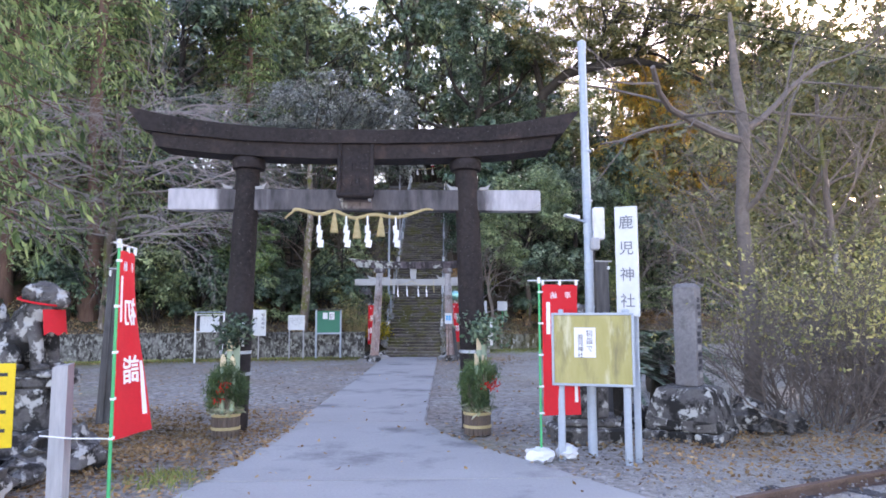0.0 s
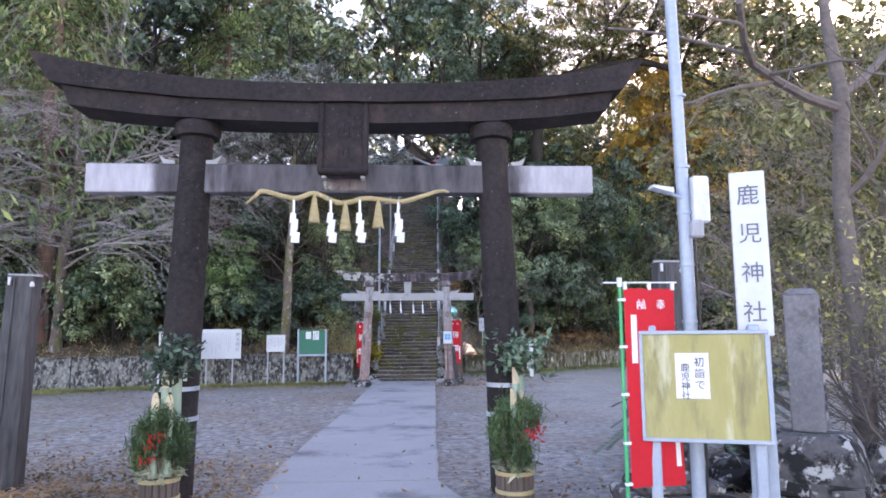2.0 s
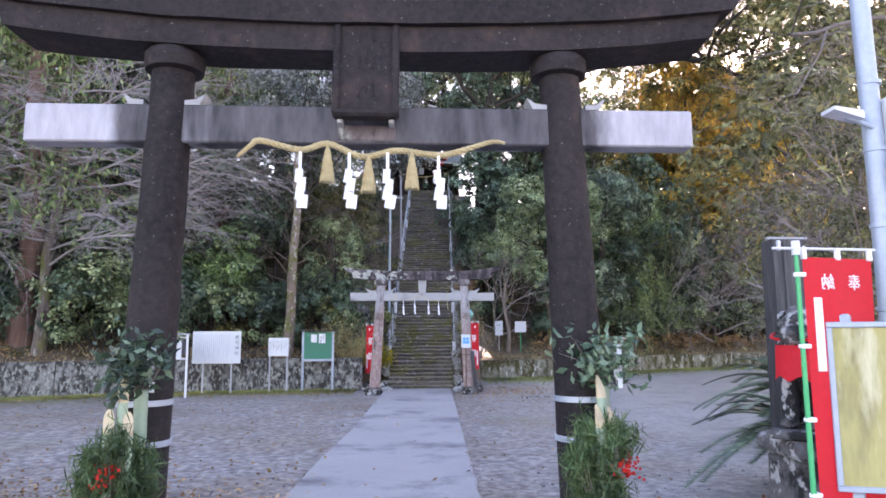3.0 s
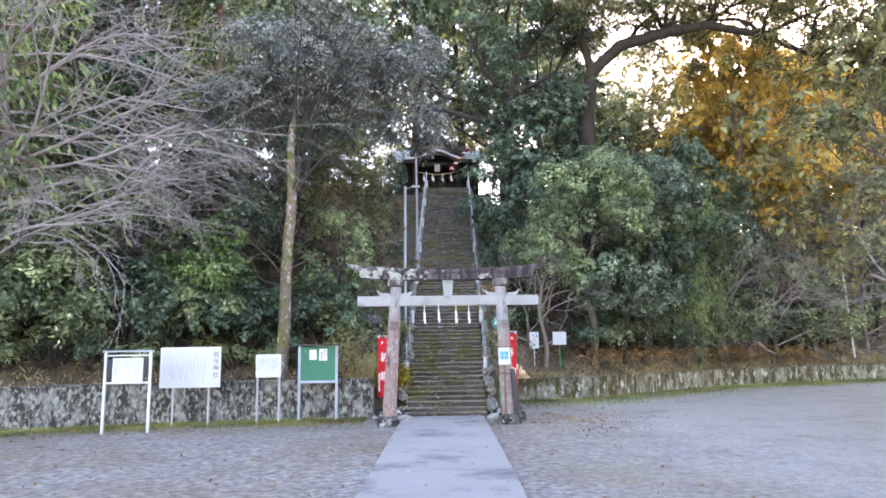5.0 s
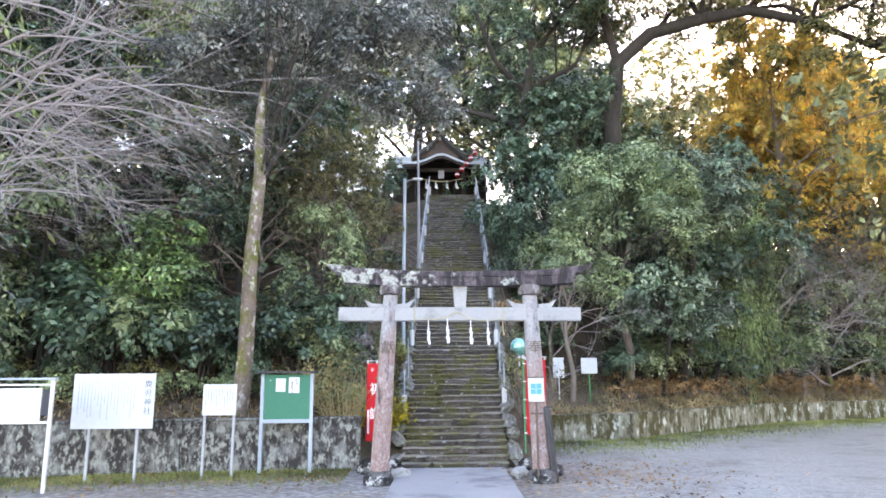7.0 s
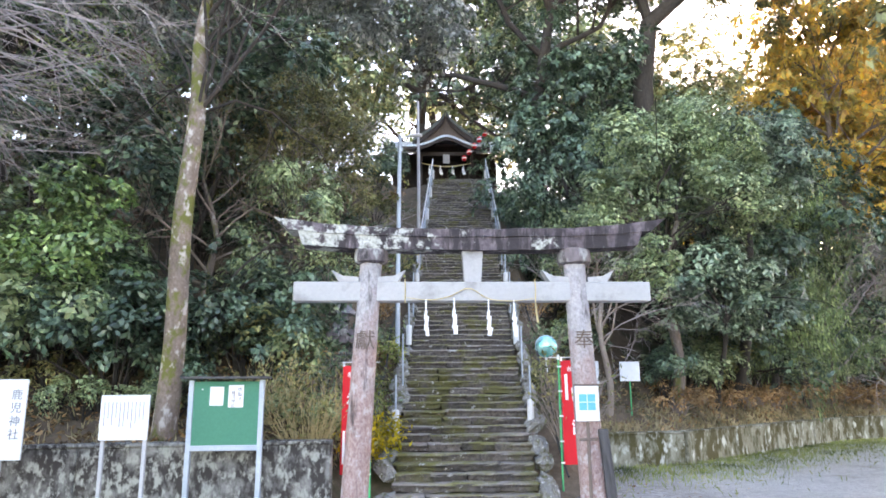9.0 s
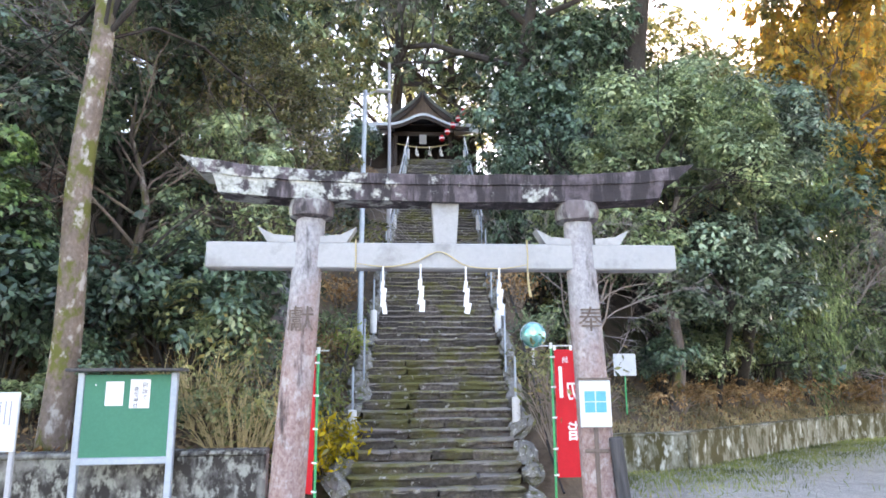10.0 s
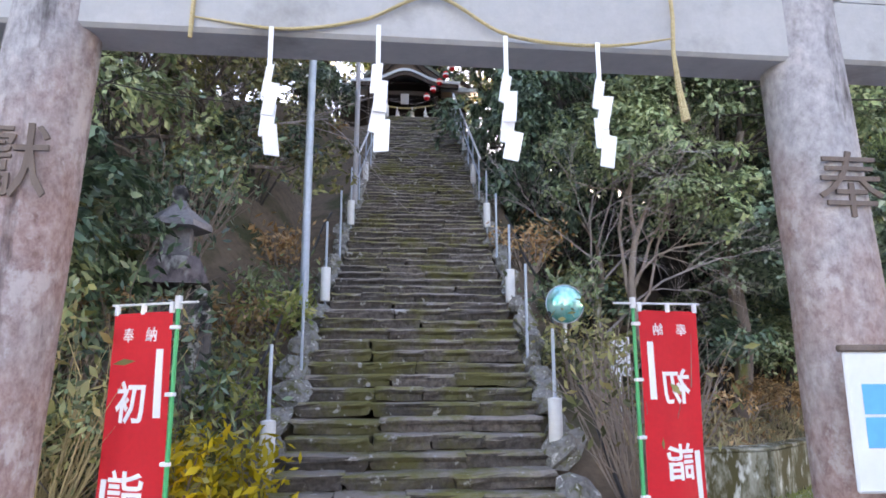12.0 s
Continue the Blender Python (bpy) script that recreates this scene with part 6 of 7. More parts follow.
def kadomatsu(x, y, seed, berries):
    rng = np.random.default_rng(seed)
    t = thing("kadomatsu", pose(x, y, GZ, 0, 0, seed * 20), "pine and cut bamboo new year arrangement in a wooden pot", "plant pot")
    pot = part("pot", Shape().lathe([(0.15, 0.0), (0.16, 0.02), (0.165, 0.3), (0.14, 0.31), (0.13, 0.28)], 20), M_POTWOOD, t, smooth=True)
    for i in range(18):
        a = 2 * math.pi * i / 18
        part("stave", Shape().box((0.17, 0, 0.16), (0.022, 0.05, 0.315 + 0.012 * math.sin(i * 3)), b=0.008), M_POTWOOD, pot, m=pose(0, 0, 0, 0, 0, math.degrees(a)))
    for z in (0.115, 0.285):
        part("band", Shape().lathe([(0.178, z - 0.02), (0.19, z - 0.018), (0.19, z + 0.018), (0.178, z + 0.02)], 24), M_STRAW, pot, "pale straw band", smooth=True)
    for dx, dy, h in ((0.02, -0.02, 1.28), (-0.06, -0.06, 1.08), (0.06, -0.08, 1.06)):
        b = part("bamboo", Shape().tube([(dx, dy, 0.2), (dx, dy, h - 0.16)], 0.035, 14), M_BAMBOOGREEN, t, smooth=True)
        cut = Shape()
        cut.loft([[(dx + 0.035 * math.cos(a), dy + 0.035 * math.sin(a), h - 0.16 + (0.16 * (1 + math.sin(a)) / 2 if top else 0)) for a in [2 * math.pi * k / 14 for k in range(14)]] for top in (0, 1)])
        part("cut_face", cut, M_BAMBOO, b, "pale slanting cut end")
    tips = [(0.12 * math.cos(a) * q, 0.12 * math.sin(a) * q, z) for a, q, z in zip(rng.uniform(0, 6.28, 44), rng.uniform(0.2, 2.0, 44), rng.uniform(0.42, 0.92, 44))]
    s = Shape()
    for p in tips:
        s.tube([(0, 0, 0.25), (p[0] * 0.5, p[1] * 0.5, p[2] * 0.6), p], [0.008, 0.006, 0.004], 4)
    br = part("pine_branch", s, M_TWIGBROWN, t)
    pos, nrm, ax = needle_tuft(rng, tips, 4600, 0.045, 0.1)
    part("pine_needles", leaf_mesh("pine_needles", L_PINE, pos, nrm, rng, 0.13, 0.009, 0.0, ax), None, br)
    pos = np.stack([0.17 * np.cos(np.linspace(0, 12.5, 90)), 0.17 * np.sin(np.linspace(0, 12.5, 90)), np.full(90, 0.34)], 1) + rng.normal(size=(90, 3)) * 0.025
    ax = pos * [1, 1, 0] * 6 + rng.normal(size=(90, 3)) * 0.3
    part("kale_leaves", leaf_mesh("kale_leaves", L_KALE, pos, rng.normal(size=(90, 3)) * 0.4 + [0, 0, 1], rng, 0.13, 0.05, 0.1, ax), None, t, "pale frilled leaves round the rim")
    s = Shape()
    for bx, by, bz in berries:
        for i in range(22):
            q = rng.normal(size=3) * 0.035
            s.blob((bx + q[0], by + q[1], bz + q[2]), 0.011, 0, 0, 5)
    tagged(part("berry_sprig", s, M_BERRY, t, "clusters of red berries", smooth=True), kind="stuff")
    return t


kadomatsu(-2.38, 9.53, 1, ((-0.1, -0.16, 0.62), (-0.13, -0.17, 0.5), (-0.05, -0.18, 0.7)))
kadomatsu(0.97, 9.53, 2, ((-0.02, -0.19, 0.66), (0.12, -0.17, 0.6), (0.28, -0.06, 0.66), (0.32, -0.02, 0.74)))


def pillar_offering(x, y, seed, tx, label):
    """A bamboo holder taped to the gate pillar, with leafy branches and a paper streamer."""
    rng = np.random.default_rng(seed)
    t = thing("branch_offering", pose(x, y, GZ), label, "leafy branches", "leafy offerings on the gate")
    part("bamboo_holder", Shape().lathe([(0.045, 0.5), (0.048, 0.51), (0.048, 1.18), (0.036, 1.19), (0.034, 1.0)], 14, pose(tx, -0.25, 0)), M_BAMBOOGREEN, t, smooth=True)
    for z in (1.08, 0.78):
        part("tape", Shape().lathe([(0.215, z - 0.022), (0.219, z - 0.02), (0.219, z + 0.02), (0.215, z + 0.022)], 24), M_TAPE, t, "silvery tape band", smooth=True)
    s, tips = Shape(), []
    for i in range(13):
        d = Vector((rng.normal() * 0.55, -0.25 + rng.normal() * 0.25, 1)).normalized()
        grow(s, Vector((tx, -0.25, 1.12)), d, rng.uniform(0.2, 0.36), 0.007, 1, rng, [0, 4], 40, 0.0, tips, 0.1, 4)
    part("branch", s, M_TWIGBROWN, t)
    pts = np.repeat(np.array([tuple(q) for q, d in tips]), 9, axis=0) + rng.normal(size=(len(tips) * 9, 3)) * 0.055
    part("leaves", leaf_mesh("leaves", L_DARK, pts, rng.normal(size=pts.shape) + [0, -0.8, 0.5], rng, 0.085, 0.036, 0.0), None, t)
    g = Shape()
    for i in range(5):
        g.box((tx + 0.09 + 0.014 * (-1) ** i, -0.34, 1.46 - 0.062 * i), (0.035, 0.004, 0.075), b=0.001)
    part("paper_streamer", g, M_WHITECLOTH, t, "white folded paper")


pillar_offering(-2.40, TORII_Y, 5, 0.08, "green leafy branches in a bamboo holder taped to the gate pillar")
pillar_offering(0.98, TORII_Y, 6, 0.10, "dark leafy branches in a holder taped to the gate pillar")


# ---- black posts beside the large gate ----
def black_post(x, y, h, lean, label):
    t = thing("wooden_post", pose(x, y, GZ, 0, lean, 0), label, "post", "black posts beside the gate")
    part("shaft", Shape().loft([[(-0.155, -0.11, -0.1), (0.155, -0.11, -0.1), (0.155, 0.11, -0.1), (-0.155, 0.11, -0.1)], [(-0.135, -0.1, h), (0.135, -0.1, h), (0.135, 0.1, h), (-0.135, 0.1, h)]]).roughen(0.006, 3, 2), M_BLACKWOOD, t)
    part("groove_strip", Shape().box((-0.05, -0.112, h * 0.5), (0.02, 0.012, h * 0.98), b=0.004), M_BLACKWOOD, t)
    part("top_bracket", Shape().box((0.02, -0.03, h + 0.012), (0.36, 0.05, 0.024), b=0.006), M_GREYWOOD, t, "pale top bracket")
    part("insulator", Shape().lathe([(0.012, 0), (0.026, 0.015), (0.02, 0.045), (0.012, 0.06)], 10, pose(0.13, -0.09, h - 0.12)), M_WHITEPAINT, t)
    part("hook", Shape().box((-0.1, -0.115, h - 0.06), (0.03, 0.03, 0.09), b=0.005), M_WHITEPAINT, t)


black_post(-4.38, 10.62, 2.28, 2.0, "weathered black timber post with a pale top bracket")
black_post(2.88, 10.33, 2.38, 0.0, "weathered black timber post with a pale top bracket")


# ---- guardian statues ----
def guardian(x, y, z, turn, label, k=1.0):
    """A seated stone guardian: one plain shape facing +x."""
    s = Shape()
    s.blob((-0.16, 0, 0.30), (0.27, 0.2, 0.27), 0.25, 1, 14)
    s.blob((0.0, 0, 0.46), (0.23, 0.19, 0.3), 0.2, 2, 14)
    s.blob((0.12, 0, 0.66), (0.2, 0.2, 0.2), 0.25, 3, 14)
    s.blob((0.2, 0, 0.82), (0.2, 0.18, 0.165), 0.3, 4, 14)
    s.blob((0.36, 0, 0.77), (0.11, 0.12, 0.085), 0.2, 5, 12)
    s.blob((0.16, 0, 0.93), (0.15, 0.15, 0.06), 0.3, 6, 10)
    for sy in (-1, 1):
        s.blob((0.12, sy * 0.17, 0.85), (0.09, 0.05, 0.11), 0.3, 7, 10)
        s.tube([(0.14, sy * 0.12, 0.55), (0.2, sy * 0.12, 0.3), (0.22, sy * 0.12, 0.02)], [0.085, 0.07, 0.065], 10)
        s.blob((0.27, sy * 0.12, 0.04), (0.1, 0.065, 0.045), 0.15, 8, 10)
        s.blob((-0.14, sy * 0.18, 0.16), (0.2, 0.08, 0.16), 0.2, 9, 10)
        s.blob((0.02, sy * 0.2, 0.04), (0.13, 0.06, 0.045), 0.15, 10, 10)
    s.blob((-0.4, 0, 0.5), (0.1, 0.09, 0.24), 0.35, 11, 12)
    s.box((0, 0, -0.03), (0.92, 0.48, 0.07), b=0.02)
    s.roughen(0.012, 9.0, 3)
    ob = solo("guardian_statue", s, M_ROCK, label, "statue", "stone guardian statues", m=pose(x, y, z, 0, 0, turn) @ Matrix.Diagonal((k, k, k, 1)), smooth=True)
    return ob


def bib(x, y, z, turn, label, k=1.0):
    s, n = Shape(), 14
    rows = []
    for i in range(9):
        f = i / 8
        rows.append([(0.235 * math.cos(a) * (0.9 + 0.2 * f) + 0.15, 0.25 * math.sin(a), 0.68 - 0.27 * f + 0.02 * math.sin(a * 9) * f) for a in [-0.8 + 1.6 * j / n for j in range(n + 1)]])
    s.v = [p for r in rows for p in r]
    s.f = [(i * (n + 1) + j, i * (n + 1) + j + 1, (i + 1) * (n + 1) + j + 1, (i + 1) * (n + 1) + j) for i in range(8) for j in range(n)]
    t = thing("bib", pose(x, y, z, 0, 0, turn) @ Matrix.Diagonal((k, k, k, 1)), label, "cloth bib", "red bibs")
    part("cloth", s, M_RED, t, smooth=True)
    part("tie", Shape().tube([(0.15 + 0.25 * math.cos(a), 0.25 * math.sin(a), 0.72 + 0.05 * (1 - math.cos(a))) for a in [2 * math.pi * k / 24 for k in range(25)]], 0.013, 6, False), M_RED, t, smooth=True)


def pedestal(x, y, turn, tiers, label):
    t = thing("pedestal", pose(x, y, GZ - 0.03, 0, 0, turn), label, "pedestal", "statue pedestals")
    z = 0.0
    for i, (w, d, h) in enumerate(tiers):
        part("stone_tier", Shape().box((0, 0, z + h / 2), (w, d, h), b=0.03).roughen(0.025, 4, i + int(x)), M_ROCK, t)
        z += h - 0.004
    return z + GZ - 0.03


ztop = pedestal(-4.25, 8.2, 0, ((0.95, 0.9, 0.3), (0.8, 0.66, 0.08), (0.68, 0.55, 0.46), (0.98, 0.56, 0.13)), "lichen-covered stone pedestal under the guardian statue")
guardian(-4.25, 8.2, ztop + 0.062, -12, "lichen-covered stone guardian statue in a red bib")
bib(-4.25, 8.2, ztop + 0.062, -12, "red cloth bib tied round the statue's neck")
ztop = pedestal(2.33, 9.1, 0, ((0.9, 0.8, 0.22), (0.74, 0.62, 0.1), (0.5, 0.46, 0.5), (0.62, 0.56, 0.12)), "blotched dark stone pedestal under the guardian statue")
guardian(2.33, 9.1, ztop + 0.055, 218, "dark stone guardian statue wearing a red bib", 0.8)
bib(2.33, 9.1, ztop + 0.055, 218, "red cloth bib tied round the statue's neck", 0.8)
rngk = np.random.default_rng(12)
for i in range(14):
    x, y, r = -4.3 + rngk.uniform(-0.9, 0.95), 7.15 + rngk.uniform(-0.75, 0.6), rngk.uniform(0.16, 0.36)
    solo("rock", Shape().blob((0, 0, 0), (r, r * 0.85, r * 0.75), 0.55, i, 10).roughen(0.03, 5, i), M_ROCK, "rough lichen-spotted rock below the statue", "rock", "rocks round the statue", m=pose(x, y, GZ + r * 0.5, 0, 0, i * 40))


# ---- near west side: bleached post, yellow sign ----
post = thing("wooden_post", pose(-2.62, 5.75, GZ), "bleached grey square timber post", "post")
part("shaft", Shape().loft([[(-0.06, -0.06, -0.1), (0.06, -0.06, -0.1), (0.06, 0.06, -0.1), (-0.06, 0.06, -0.1)], [(-0.056, -0.06, 1.2), (0.06, -0.056, 1.22), (0.056, 0.06, 1.23), (-0.06, 0.056, 1.21)]]).roughen(0.005, 6, 1), M_GREYWOOD, post)
solo("string", Shape().tube([(-2.75, 5.70, 0.72), (-2.5, 5.66, 0.705), (-2.16, 5.55, 0.72)], 0.006, 6), M_WHITECLOTH, "white string tied from post to banner pole", "string")
ys = thing("warning_sign", pose(-3.32, 6.0, GZ, 0, 0, 8), "bright yellow sign with unreadable dark writing on a white post", "sign")
part("panel", Shape().box((0, 0, 0.87), (0.36, 0.012, 0.68), b=0.004), M_YELLOWSIGN, ys)
part("post", Shape().tube([(-0.1, 0.03, -0.1), (-0.1, 0.03, 1.32)], 0.025, 10), M_WHITEPAINT, ys, smooth=True)
for i in range(4):
    part("written_bar", Shape().box((0.06, -0.008, 1.12 - 0.15 * i), (0.13, 0.003, 0.028), b=0.001), M_INK, ys)


# ---- near east side: boards, pole, monument ----
def yellow_board():
    t = thing("notice_board", pose(2.1, 7.77, GZ - 0.04, 0, 0, -19), "faded yellow notice board on grey steel posts", "notice board")
    part("panel", Shape().box((0, 0, 1.255), (0.85, 0.03, 0.79), b=0.004), M_YELLOWBOARD, t, "dirty yellow panel")
    for z in (0.865, 1.645):
        part("frame_bar", Shape().box((0, -0.006, z), (0.9, 0.045, 0.028), b=0.005), M_STEEL, t)
    for x in (-0.436, 0.436):
        part("frame_bar", Shape().box((x, -0.006, 1.255), (0.028, 0.045, 0.752), b=0.005), M_STEEL, t)
    for x in (-0.36, 0.36):
        part("post", Shape().box((x, 0.055, 0.75), (0.08, 0.07, 1.9), b=0.012), M_STEEL, t)
    p = part("paper", Shape().box((-0.08, -0.02, 1.33), (0.235, 0.003, 0.33), b=0.0008), M_PAPER, t, "white handwritten paper notice")
    part("lettering", text_shape("\u521d\n\u8a63\n\u3067", 0.075, 0.001, 1.1), M_INK, p, m=pose(-0.03, -0.023, 1.35))
    part("lettering", text_shape("\u9e7f\n\u5150\n\u795e\n\u793e", 0.066, 0.001, 1.02), M_INK, p, m=pose(-0.13, -0.023, 1.29))


yellow_board()


def name_sign():
    t = thing("name_sign", pose(2.52, 7.78, GZ - 0.04, 0, 0, -24), "tall white vertical shrine name sign with grey characters", "sign")
    part("panel", Shape().box((0, 0, 2.235), (0.245, 0.09, 1.24), b=0.006), M_SIGNWHITE, t)
    for i, c in enumerate("\u9e7f\u5150\u795e\u793e"):
        part("character", text_shape(c, 0.165, 0.003), M_INKMID, t, m=pose(0, -0.048, 2.235 + 0.294 * (1.5 - i)))
    for x in (-0.05, 0.06):
        part("post", Shape().box((x, 0.075, 0.95), (0.075, 0.05, 2.3), b=0.01), M_STEEL, t)


name_sign()


def lamp_pole():
    t = thing("lamp_pole", pose(2.17, 8.12, GZ - 0.06), "pale blue-grey steel pole with lamp and meter boxes", "lamp pole")
    part("shaft", Shape().tube([(0, 0, -0.1), (0, 0, 2.4), (-0.03, 0, 4.9)], [0.055, 0.052, 0.046], 14), M_STEEL, t, smooth=True)
    part("pole_cap", Shape().lathe([(0.05, 4.86), (0.055, 4.88), (0.05, 4.95), (0.02, 4.97)], 14, pose(-0.03, 0, 0)), M_STEEL, t, smooth=True)
    for z in (1.75, 2.2, 2.62, 3.0, 3.6):
        part("band", Shape().lathe([(0.054, z - 0.012), (0.06, z - 0.01), (0.06, z + 0.01), (0.054, z + 0.012)], 14), M_STEEL, t, smooth=True)
    part("meter_box", Shape().box((0.11, -0.04, 2.72), (0.13, 0.12, 0.38), b=0.015), M_WHITEPAINT, t, "pale grey meter box")
    part("junction_box", Shape().box((0.06, -0.075, 2.48), (0.1, 0.08, 0.14), b=0.015), M_GREYWOOD, t)
    arm = part("lamp_arm", Shape().tube([(0, -0.03, 2.73), (-0.1, -0.05, 2.76), (-0.2, -0.06, 2.79)], 0.013, 8), M_STEEL, t, smooth=True)
    part("lamp_head", Shape().loft([[(-0.29, -0.12, 2.81), (-0.29, 0.0, 2.81), (-0.29, 0.0, 2.83), (-0.29, -0.12, 2.83)], [(-0.12, -0.11, 2.765), (-0.12, -0.01, 2.765), (-0.12, -0.01, 2.81), (-0.12, -0.11, 2.81)]]), M_WHITEPAINT, arm)
    part("cable", Shape().tube([(0.05, -0.05, 2.4), (0.062, -0.05, 1.6), (0.058, -0.03, 0.4)], 0.009, 6), M_CABLE, t, smooth=True)


lamp_pole()


def weight_bag(x, y, k, seed):
    s = Shape().blob((0, 0, 0.07), (0.2 * k, 0.14 * k, 0.085), 0.4, seed, 14).roughen(0.012, 14, seed)
    solo("weight_bag", s, M_PLASTIC, "crumpled white plastic weight bag at the pole foot", "bag", "white weight bags", m=pose(x, y, GZ - 0.02, 0, 0, seed * 40), smooth=True)


weight_bag(1.5, 7.86, 1.0, 1)
weight_bag(1.86, 8.05, 0.85, 2)


def monument():
    t = thing("stone_monument", pose(3.78, 9.25, GZ - 0.06, 0, 0, -38), "grey stone pillar monument on a stepped rough stone base", "stone monument")
    z = 0.0
    for i, (w, h) in enumerate(((1.0, 0.17), (0.94, 0.17))):
        n = 3 - i
        for side in range(4):
            for k in range(n):
                part("base_stone", Shape().box((0, 0, 0), (w / n - 0.006, w * 0.32, h * 0.985), b=0.025).roughen(0.018, 5, i * 7 + k + side), M_ROCK, t, m=pose(0, 0, z + h / 2, 0, 0, side * 90) @ pose((k - (n - 1) / 2) * w / n * 0.985, -w * 0.33, 0))
        z += h - 0.005
    cap = Shape()
    for hw, zz in ((0.45, z - 0.06), (0.445, z + 0.02), (0.4, z + 0.22), (0.33, z + 0.36), (0.26, z + 0.39)):
        cap.v += [(hw * (-1 + 2 * f) * c + hw * d * e, hw * (-1 + 2 * f) * d - hw * c * e, zz) for c, d, e in ((1, 0, 1), (0, 1, 1), (-1, 0, 1), (0, -1, 1)) for f in (0, 0.25, 0.5, 0.75)]
    cap.f = [(r * 16 + j, r * 16 + (j + 1) % 16, r * 16 + 16 + (j + 1) % 16, r * 16 + 16 + j) for r in range(4) for j in range(16)] + [tuple(range(64, 80))]
    part("cap_stone", cap.roughen(0.035, 3.5, 6), M_ROCK, t, "rough tapering base block")
    z += 0.33
    sh = part("shaft", Shape().box((0, 0, z + 0.06 + 0.65), (0.29, 0.29, 1.3), b=0.012), M_MONUMENT, t)
    part("shaft_top", Shape().loft([[(-0.15, -0.15, z + 1.355), (0.15, -0.15, z + 1.355), (0.15, 0.15, z + 1.355), (-0.15, 0.15, z + 1.355)], [(-0.1, -0.1, z + 1.41), (0.1, -0.1, z + 1.41), (0.1, 0.1, z + 1.41), (-0.1, 0.1, z + 1.41)]]), M_MONUMENT, t)
    rng = np.random.default_rng(4)
    for k in range(12):
        part("carved_stroke", Shape().box((0.147, rng.uniform(-0.03, 0.03), z + 0.2 + 0.09 * k), (0.008, rng.uniform(0.09, 0.16), rng.uniform(0.04, 0.07)), b=0.002), M_INK if k % 4 else M_PALESTONE, sh)


monument()
for i, (x, y, r) in enumerate(((4.7, 9.6, 0.34), (4.9, 10.0, 0.3), (3.3, 9.9, 0.26), (6.6, 9.3, 0.2), (2.7, 9.6, 0.22), (5.2, 9.5, 0.25))):
    solo("rock", Shape().blob((0, 0, 0), (r, r * 0.9, r * 0.8), 0.5, i + 30, 10).roughen(0.03, 5, i), M_ROCK, "rough grey rock on the gravel", "rock", "rocks by the monument", m=pose(x, y, GZ + r * 0.45, 0, 0, i * 55))


def cycad(x, y, k, seed):
    rng = np.random.default_rng(seed)
    t = thing("cycad", pose(x, y, GZ - 0.04) @ Matrix.Diagonal((k, k, k, 1)), "dark green cycad with arching feather fronds and shaggy trunk", "cycad", "cycads")
    part("trunk", Shape().lathe([(0.2, -0.05), (0.24, 0.15), (0.21, 0.5), (0.16, 0.75), (0.06, 0.85)], 14).roughen(0.035, 12, seed), M_DARKBARK, t)
    for i in range(40):
        a, el, ln = i * 2.4, rng.uniform(0.05, 1.25), rng.uniform(0.85, 1.25)
        pts = []
        for j in range(9):
            f = j / 8
            r = ln * (f * math.cos(el) + 0.12 * f * f)
            pts.append(Vector((math.cos(a) * r, math.sin(a) * r, 0.78 + ln * (f * math.sin(el) - 0.55 * f * f))))
        s = Shape().tube(pts, [0.012 * (1 - 0.7 * j / 8) for j in range(9)], 4)
        side = Vector((-math.sin(a), math.cos(a), 0))
        for j in range(56):
            f = 0.12 + 0.88 * j / 56
            u = f * 8
            b = min(7, int(u))
            p = pts[b].lerp(pts[b + 1], u - b)
            d = (pts[b + 1] - pts[b]).normalized()
            for sg in (-1, 1):
                tip = p + (side * sg * 0.85 + d * 0.5 + Vector((0, 0, 0.2))).normalized() * 0.19 * (1 - 0.55 * f)
                o = len(s.v)
                s.v += [tuple(p - d * 0.012), tuple(p + d * 0.012), tuple(tip)]
                s.f.append((o, o + 1, o + 2))
        part("frond", s.mesh("frond", L_DARK, False, False), None, t)


cycad(5.2, 14.4, 1.1, 3)
cycad(4.3, 11.6, 1.0, 4)
cycad(3.4, 11.2, 0.9, 5)


def big_bush():
    rng = np.random.default_rng(52)
    t = thing("shrub", pose(5.95, 10.0, GZ - 0.05), "large twiggy shrub with sparse yellow-green leaves", "shrub", "twiggy shrubs by the monument")
    s, ends = Shape(), []
    for i in range(64):
        a, q = rng.uniform(0, 6.28), rng.uniform(0.1, 1.0)
        base = Vector((math.cos(a) * 0.8 * q, math.sin(a) * 0.8 * q, -0.05))
        d = Vector((math.cos(a) * q * 0.65 + rng.normal() * 0.3, math.sin(a) * q * 0.65 + rng.normal() * 0.3, 1)).normalized()
        grow(s, base, d, rng.uniform(1.2, 2.3), rng.uniform(0.01, 0.018), 2, rng, [0, 4, 6], 42, 0.0, ends, 0.17, 4, 0.5, 0.5)
    part("woody_base", s.mesh("woody_base", M_GREYTWIG, True, False), None, t)
    tips = np.array([tuple(q) for q, d in ends])
    pts = tips[rng.integers(len(tips), size=12000)] + rng.normal(size=(12000, 3)) * 0.085
    pts = pts[pts[:, 2] > rng.uniform(0.9, 2.7, len(pts))]
    part("foliage", leaf_mesh("foliage", L_YELLOWISH, pts, rng.normal(size=pts.shape) + [0, 0, 0.6], rng, 0.07, 0.034, 0.3), None, t)
    for x, y in ((7.9, 11.6), (7.6, 9.4), (9.6, 10.6)):
        copy_thing(t, pose(x, y, GZ - 0.05, 0, 0, x * 50))


big_bush()


